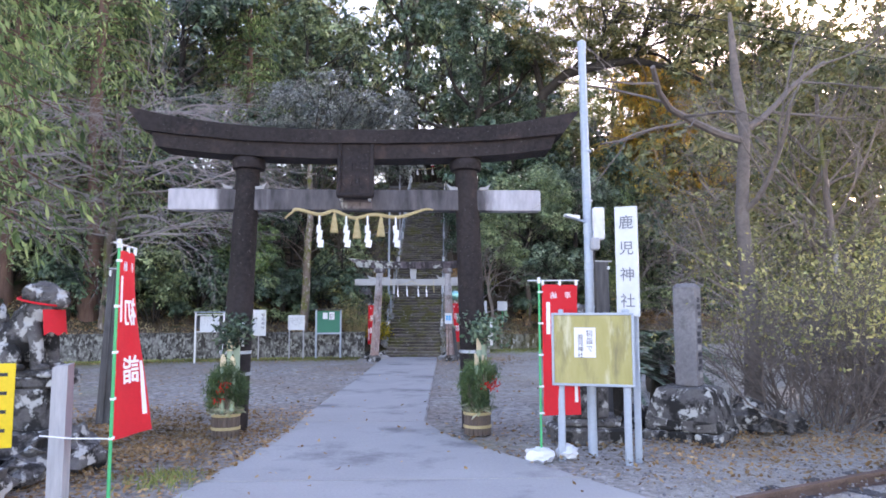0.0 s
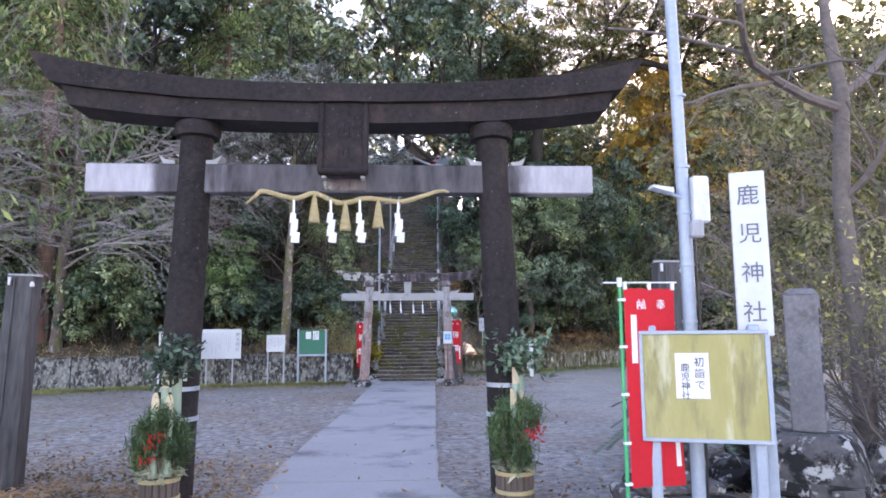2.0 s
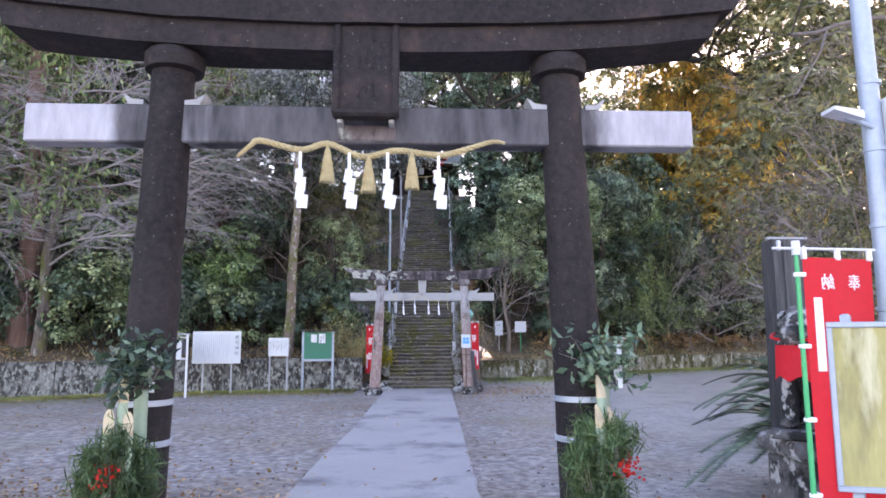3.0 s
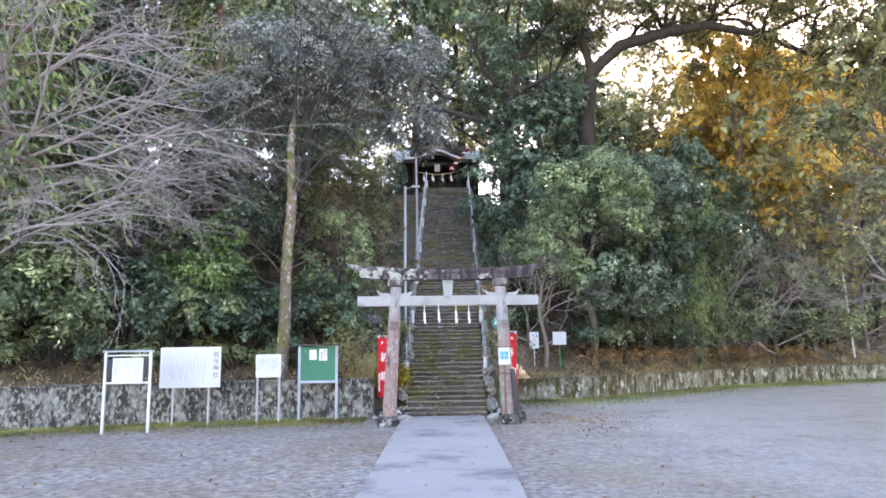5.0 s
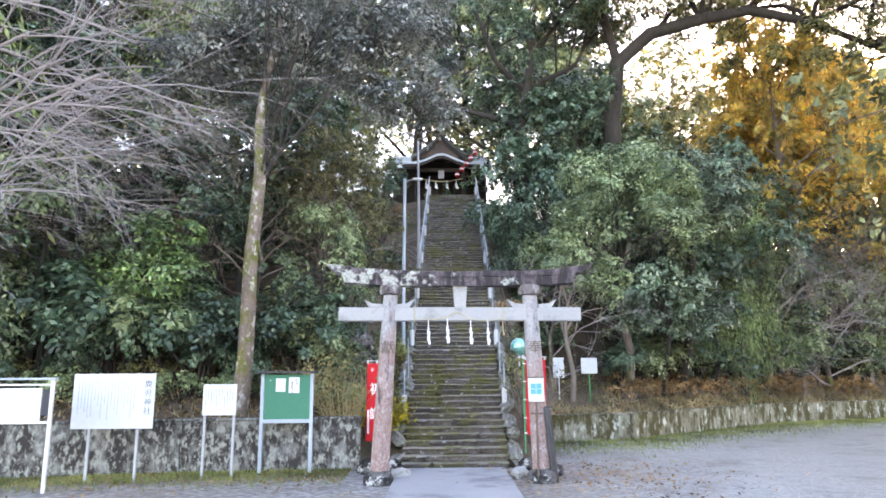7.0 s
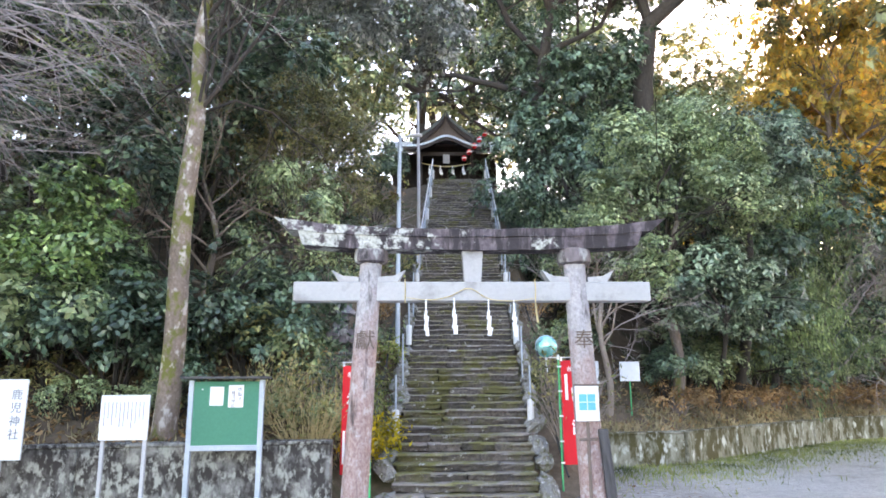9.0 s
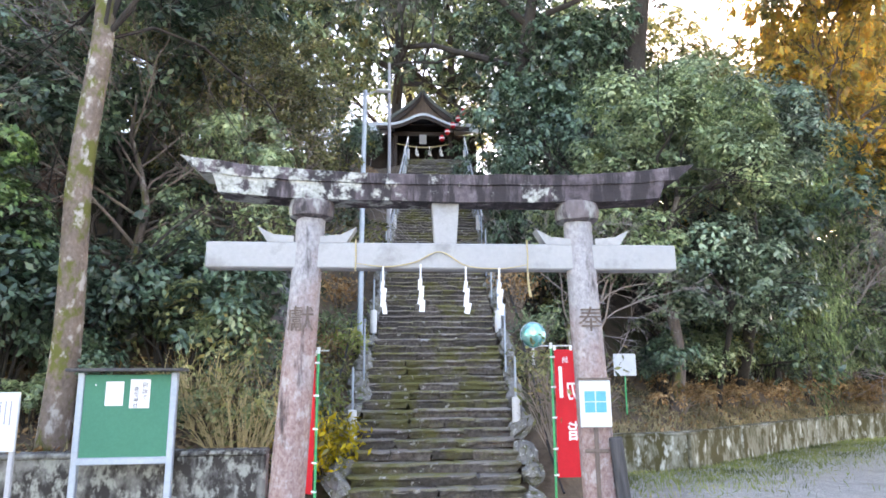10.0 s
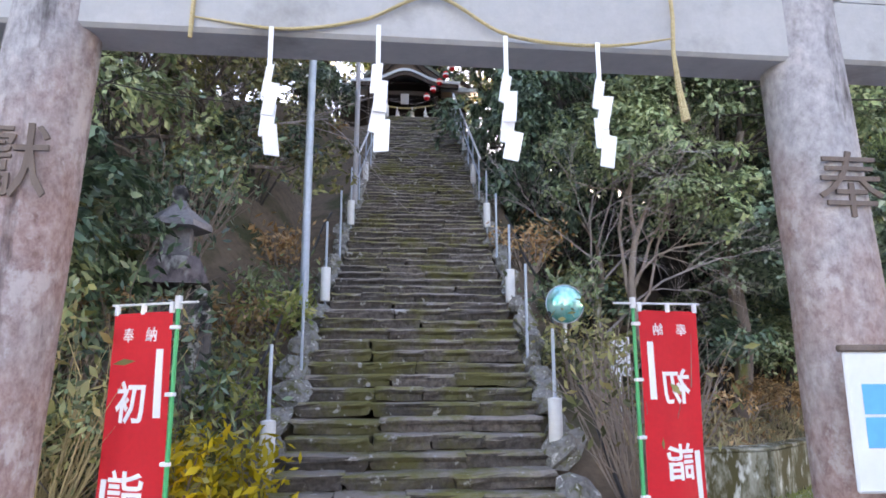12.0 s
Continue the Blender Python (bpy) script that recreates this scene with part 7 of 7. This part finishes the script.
def dead_tree():
    rng = np.random.default_rng(61)
    s, tips, limbs = Shape(), [], Shape()
    pts = [(0, 0, -0.3), (0.05, 0, 1.5), (-0.02, 0.05, 3.2), (0.06, 0, 4.6), (-0.05, 0.02, 5.6), (-0.1, 0, 6.6)]
    s.tube(pts, [0.15, 0.12, 0.105, 0.09, 0.07, 0.03], 10)
    grow(limbs, Vector(pts[3]) - Vector((0, 0, 0.2)), Vector((-1, 0, 0.12)).normalized(), 2.6, 0.07, 3, rng, [0, 3, 3, 4], 42, 0.01, tips, 0.14, 7)
    grow(limbs, Vector(pts[3]), Vector((1, 0.2, 0.5)).normalized(), 2.2, 0.06, 3, rng, [0, 3, 4, 4], 42, 0.02, tips, 0.14, 7)
    grow(limbs, Vector(pts[2]), Vector((0.6, -0.5, 0.6)).normalized(), 1.9, 0.05, 3, rng, [0, 3, 4, 4], 42, 0.02, tips, 0.14, 7)
    t = thing("bare_tree", pose(5.45, 10.9, GZ), "dead lichen-grey tree trunk with broken limbs", "tree", "leafless trees")
    part("trunk", s.mesh("trunk", M_GREYTWIG, True, False), None, t)
    part("branch", limbs.mesh("branch", M_GREYTWIG, True, False), None, t)


dead_tree()
tree("olive", 9.6, 14.6, 20, 1.25, 1.3, GZ)
tree("olive", 12.4, 16.4, 120, 1.35, 1.45, GZ)
tree("giant_b", 20.5, 25.5, 200, 0.75, 0.8, GZ)
tree("olive", 15.5, 20.0, 250, 1.4, 1.6, GZ)
tree("olive", 14.0, 24.0, 60, 1.5, 1.7, GZ)
tree("olive", 11.0, 20.5, 310, 1.2, 1.2, GZ)


# ---- railway at the near east corner ----
def railway():
    d = Vector((0.9, 0.436, 0)).normalized()
    n = Vector((-d.y, d.x, 0))
    o = Vector((3.5, 6.36, 0))
    t = thing("railway_track", pose(0, 0, 0), "rusty railway rails on grey ballast", "railway track", kind="structure")
    prof = [(-0.06, 0), (0.06, 0), (0.06, 0.012), (0.01, 0.025), (0.01, 0.09), (0.032, 0.1), (0.032, 0.13), (-0.032, 0.13), (-0.032, 0.1), (-0.01, 0.09), (-0.01, 0.025), (-0.06, 0.012)]
    for off in (0.0, -1.07):
        rings = []
        for i in range(2):
            p = o + n * off + d * (-0.7 if i == 0 else 40)
            rings.append([(p.x + n.x * a, p.y + n.y * a, GZ - 0.07 + b) for a, b in prof])
        part("rail", Shape().loft(rings), M_RAIL, t)
    for i in range(40):
        p = o - n * 0.53 + d * (0.2 + 0.65 * i)
        part("sleeper", Shape().box((0, 0, 0), (0.2, 1.9, 0.14), b=0.015), M_BLACKWOOD, t, m=pose(p.x, p.y, GZ - 0.11, 0, 0, math.degrees(math.atan2(d.y, d.x))))


railway()
for dz in (0.0, 0.22):
    solo("overhead_wire", Shape().tube([(3.0 + 1.9 * i, 11.5 + 0.15 * i, 7.0 + dz - 0.27 * i + 0.012 * i * i) for i in range(9)], 0.008, 5), M_CABLE, "thin black overhead wire above the bushes", "wire", "overhead wires", smooth=True)


# ---- things beside the steps ----
def step_lamp():
    y = 29.5
    t = thing("lamp_pole", pose(-1.04, y, hill_z(-1.04, y) - 0.1), "tall pale steel lamp pole beside the steps with a dark box", "lamp pole")
    z0 = hill_z(-1.04, y) - 0.1
    part("shaft", Shape().tube([(0, 0, -0.2), (0, 0, 2.2), (0.02, 0, 6.8 - z0)], [0.05, 0.046, 0.04], 12), M_STEEL, t, smooth=True)
    part("control_box", Shape().box((-0.08, -0.02, 2.3 - z0), (0.16, 0.15, 0.3), b=0.02), M_CABLE, t, "dark control box")
    part("lamp_arm", Shape().tube([(0.02, 0, 6.72 - z0), (0.25, -0.05, 6.78 - z0)], 0.015, 8), M_STEEL, t, smooth=True)
    part("lamp_head", Shape().box((0.35, -0.06, 6.78 - z0), (0.26, 0.1, 0.05), b=0.015), M_WHITEPAINT, t)
    y = 33.0
    t = thing("thin_pole", pose(-0.68, y, hill_z(-0.68, y)), "thin bare grey timber pole beside the steps", "pole")
    part("shaft", Shape().tube([(0, 0, -0.3), (0.02, 0, 2.5), (0, 0, 9.1 - hill_z(-0.68, y))], [0.045, 0.04, 0.028], 8), M_GREYWOOD, t, smooth=True)


step_lamp()


def ball_mirror():
    z0 = hill_z(1.8, 29.2)
    t = thing("convex_mirror", pose(1.8, 29.2, z0), "round convex mirror on a thin white pole", "mirror")
    part("pole", Shape().tube([(0, 0.03, -0.5), (0, 0.03, 2.5 - z0)], 0.02, 10), M_WHITEPAINT, t, smooth=True)
    m, nt, p = nodes_of("teal_mirror")
    nt.links.new(ramp(nt, noise_tex(nt, coords(nt, 1.0, (1, 1, 1)), 9.0, 4), [(0.35, (0.1, 0.55, 0.5)), (0.65, (0.5, 0.85, 0.82))]), p.inputs["Base Color"])
    p.inputs["Metallic"].default_value, p.inputs["Roughness"].default_value = 0.6, 0.2
    part("mirror_face", Shape().lathe([(0.205, 0.0), (0.2, 0.02), (0.17, 0.06), (0.11, 0.095), (0.05, 0.11), (0.01, 0.113)], 28, pose(0, -0.01, 2.44 - z0, 90, 0, 0)), m, t, "teal tinted convex mirror face", smooth=True)
    part("mirror_back", Shape().lathe([(0.212, 0.008), (0.215, 0.0), (0.2, -0.03), (0.05, -0.05)], 28, pose(0, -0.005, 2.44 - z0, 90, 0, 0)), M_STEEL, t, smooth=True)


ball_mirror()


def stone_lantern(x, y):
    z0 = hill_z(x, y)
    t = thing("stone_lantern", pose(x, y, z0 + 0.36, 0, 0, 12), "old mossy stone lantern among the leaves on the bank", "stone lantern")
    part("base", Shape().box((0, 0, -0.22), (0.68, 0.6, 0.88), b=0.05).roughen(0.04, 4, 1), M_ROCK, t)
    for sx in (-1, 1):
        part("foot", Shape().box((sx * 0.2, 0, 0.29), (0.16, 0.4, 0.16), b=0.05).roughen(0.02, 5, 2), M_ROCK, t)
    part("plinth", Shape().loft([[(-0.3, -0.26, 0.36), (0.3, -0.26, 0.36), (0.3, 0.26, 0.36), (-0.3, 0.26, 0.36)], [(-0.2, -0.18, 0.6), (0.2, -0.18, 0.6), (0.2, 0.18, 0.6), (-0.2, 0.18, 0.6)]]).roughen(0.015, 6, 3), M_MOSSSTONE, t)
    part("fire_box", Shape().box((0, 0, 0.74), (0.26, 0.24, 0.28), b=0.02), M_MONUMENT, t)
    part("roof", Shape().lathe([(0.29, 0.86), (0.28, 0.92), (0.17, 1.0), (0.08, 1.07), (0.05, 1.13)], 6).roughen(0.012, 6, 4), M_MONUMENT, t)
    part("finial", Shape().blob((0, 0, 1.18), (0.07, 0.07, 0.09), 0.1, 5, 10), M_ROCK, t, smooth=True)


stone_lantern(-1.98, 28.0)


def blue_sign():
    t = thing("small_sign", pose(1.265, 23.84, GZ - 0.04, 0, 0, -3), "small white sign with blue print on a wooden stick", "sign")
    part("panel", Shape().box((0, -0.02, 1.5), (0.26, 0.015, 0.38), b=0.006), M_SIGNWHITE, t)
    part("frame_bar", Shape().box((0, -0.02, 1.7), (0.28, 0.03, 0.02), b=0.005), M_POTWOOD, t)
    for x in (-0.047, 0.047):
        for z in (1.47, 1.56):
            part("blue_print", Shape().box((x, -0.029, z), (0.085, 0.002, 0.082), b=0.0005), M_BLUE, t, "blue printed square")
    part("stick", Shape().box((0.0, 0.0, 0.75), (0.035, 0.025, 1.6), b=0.006), M_POTWOOD, t)
    part("stick", Shape().box((0.0, -0.004, 1.12), (0.2, 0.02, 0.03), b=0.005), M_POTWOOD, t)
    solo("timber_plank", Shape().box((0, 0, 0.58), (0.11, 0.06, 1.22), b=0.012).roughen(0.006, 6, 1), M_BLACKWOOD, "charred dark timber leaning on the gate pillar", "plank", m=pose(1.55, 23.92, GZ, 0, -5, 0))


blue_sign()
for i, (x, y, r) in enumerate(((-1.0, 24.55, 0.14), (-0.88, 24.75, 0.1), (1.02, 24.5, 0.13), (1.12, 24.75, 0.12), (-1.15, 25.1, 0.2), (1.25, 25.1, 0.2), (1.7, 24.6, 0.16), (-1.55, 25.2, 0.22), (1.6, 25.4, 0.24))):
    solo("stone", Shape().blob((0, 0, 0), (r, r * 0.8, r * 0.75), 0.5, i + 60, 9).roughen(0.02, 7, i), M_PALESTONE if i < 4 else M_ROCK, "pale loose stone at the foot of the gate" if i < 4 else "mossy boulder at the foot of the steps", "stone", "stones by the steps", m=pose(x, y, GZ + r * 0.45, 0, 0, i * 50))


def reed_bush(x, y, h, mat, leaf_mat, n, seed, label, leaves=500):
    rng = np.random.default_rng(seed)
    t = thing("shrub", pose(x, y, hill_z(x, y) if y > wall_line(x) else GZ), label, "shrub", "brush beside the steps")
    s, ends = Shape(), []
    for i in range(n):
        a, q = rng.uniform(0, 6.28), rng.uniform(0.2, 1)
        grow(s, Vector((math.cos(a) * 0.12, math.sin(a) * 0.12, -0.05)), Vector((math.cos(a) * q * 0.6, math.sin(a) * q * 0.6, 1)).normalized(), h * rng.uniform(0.6, 1.0), 0.009, 1, rng, [0, 3], 25, -0.02, ends, 0.08, 4, 0.5, 0.5)
    part("woody_base", s.mesh("woody_base", mat, True, False), None, t)
    pts = np.array([tuple(q) for q, d in ends])[rng.integers(len(ends), size=leaves)] + rng.normal(size=(leaves, 3)) * 0.1
    part("foliage", leaf_mesh("foliage", leaf_mat, pts, rng.normal(size=pts.shape), rng, 0.1, 0.035, 0.3), None, t)


reed_bush(-2.15, 26.15, 1.15, M_STRAW, L_OLIVE, 60, 71, "dry straw-coloured brush behind the wall", 500)
reed_bush(-1.6, 26.6, 0.9, M_TWIGBROWN, L_OLIVE, 30, 72, "thin brown brush beside the steps", 400)
reed_bush(-1.35, 26.75, 0.55, M_TWIGBROWN, L_YELLOWFLOWER, 26, 73, "small bush with bright yellow flowers", 1700)
reed_bush(1.75, 27.0, 1.2, M_TWIGBROWN, L_OLIVE, 34, 74, "bare brown upright stems beside the steps", 120)
reed_bush(2.0, 27.8, 1.1, M_TWIGBROWN, L_OLIVE, 30, 75, "bare brown upright stems beside the steps", 160)
for i, (x, y, h, lm) in enumerate(((-1.5, 28.4, 0.5, L_OLIVE), (-1.75, 29.1, 0.6, L_BROWN), (-1.4, 30.0, 0.5, L_MID), (-1.7, 27.3, 0.6, L_MID), (-1.55, 31.2, 0.6, L_BROWN), (-1.35, 29.3, 0.45, L_GRASS), (-1.5, 27.9, 0.4, L_GRASS), (1.75, 28.4, 0.6, L_OLIVE), (1.95, 29.8, 0.6, L_MID), (1.85, 31.2, 0.6, L_BROWN), (-2.15, 27.45, 0.95, L_DARK), (-1.72, 27.75, 0.8, L_DARK), (-2.5, 27.9, 1.3, L_DARK), (-2.3, 28.5, 1.6, L_DARK), (-2.4, 27.0, 0.8, L_DARK), (-2.8, 27.6, 0.9, L_DARK))):
    reed_bush(x, y, h, M_TWIGBROWN, lm, 26, 80 + i, "low winter brush on the bank beside the steps", 520)
for i in range(10):
    x, y, r = -1.45 - 0.07 * (i % 4), 26.2 + 0.42 * i, 0.12 + 0.03 * (i % 3)
    solo("rock", Shape().blob((0, 0, 0), (r, r * 0.85, r * 0.8), 0.5, i + 90, 9).roughen(0.02, 7, i), M_ROCK if i % 3 else M_PALESTONE, "mossy rock on the bank beside the steps", "rock", "rocks beside the steps", m=pose(x, y, hill_z(x, y) + r * 0.3, 0, 0, i * 63))
reed_bush(-2.7, 26.4, 0.9, M_STRAW, L_OLIVE, 34, 76, "dry straw-coloured brush behind the wall", 300)
pole = thing("thin_pole", pose(20.2, 40.9, hill_z(20.2, 40.9)), "thin white pole above the far low wall", "pole")
part("shaft", Shape().tube([(0.1, 0, -0.2), (0, 0, 2.6), (-0.12, 0, 5.2)], [0.05, 0.045, 0.035], 8), M_WHITEPAINT, pole, smooth=True)


# ---- shrine hall at the top ----
def shrine():
    z0 = GZ + STEPS * RISE
    cx, y = 0.47, 46.2
    t = thing("shrine_hall", pose(cx, y, z0), "dark timber shrine hall with a curved grey gabled roof", "shrine hall")
    part("platform", Shape().box((0, 1.2, 0.12), (6.0, 4.6, 0.4), b=0.04), M_MONUMENT, t)
    for x in (-1.15, 1.15):
        part("porch_column", Shape().box((x, -0.9, 1.15), (0.17, 0.17, 2.1), b=0.02), M_DARKWOOD, t)
    for x in (-2.4, -1.2, 1.2, 2.4):
        part("wall_column", Shape().box((x, 1.0, 1.2), (0.16, 0.16, 2.2), b=0.02), M_DARKWOOD, t)
    part("wall", Shape().box((0, 2.0, 1.5), (4.9, 1.8, 2.7), b=0.02), M_DARKWOOD, t)
    for sx in (-1, 1):
        part("side_wall", Shape().box((sx * 1.3, 0.1, 1.4), (0.1, 2.0, 2.4), b=0.02), M_DARKWOOD, t)
    part("porch_ceiling", Shape().box((0, 0.0, 2.5), (2.5, 2.0, 0.08), b=0.02), M_DARKWOOD, t)
    part("gable_backing", Shape().loft([[(-1.35, yy, 2.55), (1.35, yy, 2.55), (0.0, yy, 4.05)] for yy in (-0.35, 2.2)]), M_DARKWOOD, t)
    part("lintel", Shape().box((0, -0.9, 2.1), (2.7, 0.2, 0.2), b=0.03), M_DARKWOOD, t)
    for k in range(6):
        part("door_lattice", Shape().box((-0.75 + 0.3 * k, 1.06, 1.1), (0.04, 0.05, 1.7), b=0.008), M_POTWOOD, t)
    part("plaque", Shape().box((0, -1.0, 1.85), (0.3, 0.05, 0.42), b=0.01), M_GREYWOOD, t, "pale name plaque over the entrance")

    def eave(u):
        return 0.42 * math.exp(-(u / 0.75) ** 2) - 0.05 * abs(u) ** 2 * 0.4 + 0.06 * max(0, abs(u) - 1.3)

    rings = []
    for i in range(33):
        u = -1.95 + 3.9 * i / 32
        rings.append([(u, -1.75, 2.2 + eave(u)), (u, -1.75, 2.3 + eave(u)), (u, 0.9, 2.95 + 0.4 * eave(u)), (u, 0.9, 2.8 + 0.4 * eave(u))])
    part("porch_roof", Shape().loft(rings), M_ROOF, t, "curved pale grey porch roof", smooth=True)
    rings = []
    for i in range(33):
        u = -1.9 + 3.8 * i / 32
        rings.append([(u, -1.72, 2.05 + eave(u)), (u, -1.72, 2.19 + eave(u)), (u, -1.6, 2.19 + eave(u)), (u, -1.6, 2.05 + eave(u))])
    part("porch_fascia", Shape().loft(rings), M_DARKWOOD, t)
    for sx in (-1, 1):
        rings = []
        for i in range(13):
            f = i / 12
            x, z = sx * (0.02 + 1.5 * f), 4.3 - 1.35 * (f ** 0.7)
            rings.append([(x, -0.7, z - 0.16), (x, -0.7, z), (x, 2.2, z), (x, 2.2, z - 0.16)])
        part("gable_roof", Shape().loft(rings), M_ROOFDARK, t, "dark green-grey gable roof", smooth=True)
        part("barge_board", Shape().loft([[(sx * (0.02 + 1.42 * f), yy, 4.16 - 1.35 * (f ** 0.7) - dz) for yy, dz in ((-0.66, 0.22), (-0.66, 0), (-0.58, 0), (-0.58, 0.22))] for f in [i / 10 for i in range(11)]]), M_DARKWOOD, t)
    part("gable_wall", Shape().loft([[(-1.2, yy, 2.9), (1.2, yy, 2.9), (0.0, yy, 4.1)] for yy in (-0.5, -0.4)]), M_POTWOOD, t, "carved brown gable")
    for sx in (-1, 1):
        rings = []
        for i in range(9):
            f = i / 8
            yy, z = -0.9 + 3.0 * f, 2.35 + 1.2 * f ** 1.3
            rings.append([(sx * 1.2, yy, z), (sx * 2.8, yy, z + 0.06), (sx * 2.8, yy, z - 0.1), (sx * 1.2, yy, z - 0.12)])
        part("main_roof", Shape().loft(rings), M_ROOF, t, smooth=True)
    part("ridge", Shape().box((0, 2.3, 3.7), (5.4, 0.3, 0.35), b=0.05), M_ROOF, t)
    rp = thing("shimenawa_rope", pose(cx, y - 1.1, z0), "straw rope with white streamers under the shrine eave", "straw rope")
    part("rope", twisted([(-1.1, 0, 1.62), (-0.5, 0, 1.5), (0, 0, 1.46), (0.5, 0, 1.5), (1.1, 0, 1.62)], 0.03, 18, 60), M_STRAW, rp)
    for i, x in enumerate((-0.75, -0.27, 0.27, 0.75)):
        shide(rp, x, -0.03, 1.5, 0.42, 0.16, 20 + i)
    for i in range(5):
        f = i / 4
        lt = thing("paper_lantern", pose(cx + 0.75 + 0.9 * f, y - 1.95, z0 + 1.55 + 1.15 * f), "small red and white paper lantern strung from the eave", "paper lantern", "lanterns on the shrine")
        part("lantern_body", Shape().lathe([(0.04, -0.13), (0.09, -0.09), (0.11, 0), (0.09, 0.09), (0.04, 0.13)], 12), M_RED, lt, smooth=True)
        part("lantern_band", Shape().lathe([(0.108, -0.035), (0.114, -0.03), (0.114, 0.03), (0.108, 0.035)], 12), M_WHITECLOTH, lt)
    solo("cord", Shape().tube([(cx + 0.65, y - 1.95, z0 + 1.45), (cx + 1.75, y - 1.95, z0 + 2.85)], 0.008, 5), M_CABLE, "thin cord holding the lanterns", "cord")


shrine()


# ---- loose ground cover ----
def ground_cover():
    rng = np.random.default_rng(88)

    def off_path(x, y, m=0.05):
        l, r = path_edges(y)
        return x < l - m or x > r + m

    s = Shape()
    base = [Shape().blob((0, 0, 0), (1, 0.8, 0.6), 0.5, k, 4) for k in range(5)]
    n = 0
    while n < 7500:
        x, y = rng.uniform(-6, 6), rng.uniform(4.5, 22)
        if rng.random() < (y - 4.5) / 9 or not off_path(x, y):
            continue
        r = 0.006 + 0.016 * rng.random() ** 2
        c, sn = math.cos(n), math.sin(n)
        b = base[n % 5]
        o = len(s.v)
        s.v += [(x + r * (p[0] * c - p[1] * sn), y + r * (p[0] * sn + p[1] * c), GZ - 0.005 + r * (0.3 + p[2])) for p in b.v]
        s.f += [tuple(i + o for i in f) for f in b.f]
        n += 1
    m, nt, p = nodes_of("loose_gravel")
    g = nt.nodes.new("ShaderNodeNewGeometry")
    nt.links.new(ramp(nt, g.outputs["Random Per Island"], [(0.0, (0.15, 0.14, 0.145)), (0.6, (0.3, 0.285, 0.295)), (1.0, (0.45, 0.43, 0.44))]), p.inputs["Base Color"])
    p.inputs["Roughness"].default_value = 0.9
    solo("loose_gravel", s.mesh("loose_gravel", m, False, False), None, "loose grey gravel stones on the ground", "gravel", kind="stuff")

    n = 26000
    foot = rng.uniform(-16, -1.9, 6000)
    cx = np.concatenate([foot, rng.normal(-3.9, 1.5, 13000), rng.normal(4.4, 1.6, 3600), rng.normal(2.8, 1.0, 900), rng.uniform(-12, 3, 2500)])
    cy = np.concatenate([np.array([wall_line(x) for x in foot]) - 0.15 - np.abs(rng.normal(size=6000)) * 0.8, rng.normal(9.0, 1.6, 13000), rng.normal(8.6, 1.0, 3600), rng.normal(24.3, 1.2, 900), rng.uniform(6, 30, 2500)])
    keep = np.array([off_path(a, b, -0.1) or rng.random() < 0.06 for a, b in zip(cx, cy)])
    pos = np.stack([cx, cy, np.full(n, GZ + 0.022)], 1)[keep]
    pos[:, 2] += rng.random(len(pos)) * 0.012 + np.array([0.03 if not off_path(a, b, 0) else 0 for a, b in pos[:, :2]])
    nrm = rng.normal(size=pos.shape) * 0.35 + [0, 0, 1]
    solo("leaf_litter", leaf_mesh("leaf_litter", L_BROWN, pos, nrm, rng, 0.06, 0.035), None, "fallen dry brown leaves on the ground", "leaf litter", kind="stuff")

    xs = np.concatenate([rng.uniform(-15, -1.9, 8000), rng.uniform(2.4, 22, 12000), rng.normal(-2.3, 0.2, 260)])
    ys = np.array([wall_line(x) - 0.18 - abs(rng.normal()) * (0.7 if x < 0 else 1.3) for x in xs])
    ys[-260:] = rng.normal(7.1, 0.2, 260)
    pos = np.stack([xs, ys, np.full(len(xs), GZ + 0.03)], 1)
    ax = rng.normal(size=pos.shape) * 0.5 + [0, 0, 1]
    solo("grass", leaf_mesh("grass", L_GRASS, pos, rng.normal(size=pos.shape) * [1, 1, 0.2], rng, 0.11, 0.014, 0.0, ax), None, "short winter grass along the wall foot", "grass", kind="stuff")
    xs = np.concatenate([rng.uniform(2.5, 24, 9000), rng.uniform(-15, -1.9, 1500)])
    ys = np.array([wall_line(x) + 0.05 + abs(rng.normal()) * 0.9 for x in xs])
    pos = np.array([(x, y, hill_z(x, y) + 0.02) for x, y in zip(xs, ys)])
    solo("bank_grass", leaf_mesh("bank_grass", L_STRAWGRASS, pos, rng.normal(size=pos.shape) * [1, 1, 0.2], rng, 0.22, 0.026, 0.0, rng.normal(size=pos.shape) * 0.6 + [0, -0.2, 1]), None, "long dry winter grass on the bank above the walls", "grass", kind="stuff")
    n = 9000
    xs = np.concatenate([rng.uniform(-15, -1.8, n // 2), rng.uniform(2.4, 22, n // 2)])
    ys = np.array([wall_line(x) + rng.uniform(-0.05, 2.4) for x in xs])
    pos = np.array([(x, y, hill_z(x, y) + 0.03 if y > wall_line(x) + 0.02 else hill_z(x, y) + 0.08) for x, y in zip(xs, ys)])
    solo("bank_litter", leaf_mesh("bank_litter", L_BROWN, pos, rng.normal(size=pos.shape) * 0.5 + [0, 0, 0.8], rng, 0.1, 0.05), None, "brown leaf litter on the bank above the walls", "leaf litter", kind="stuff")


ground_cover()
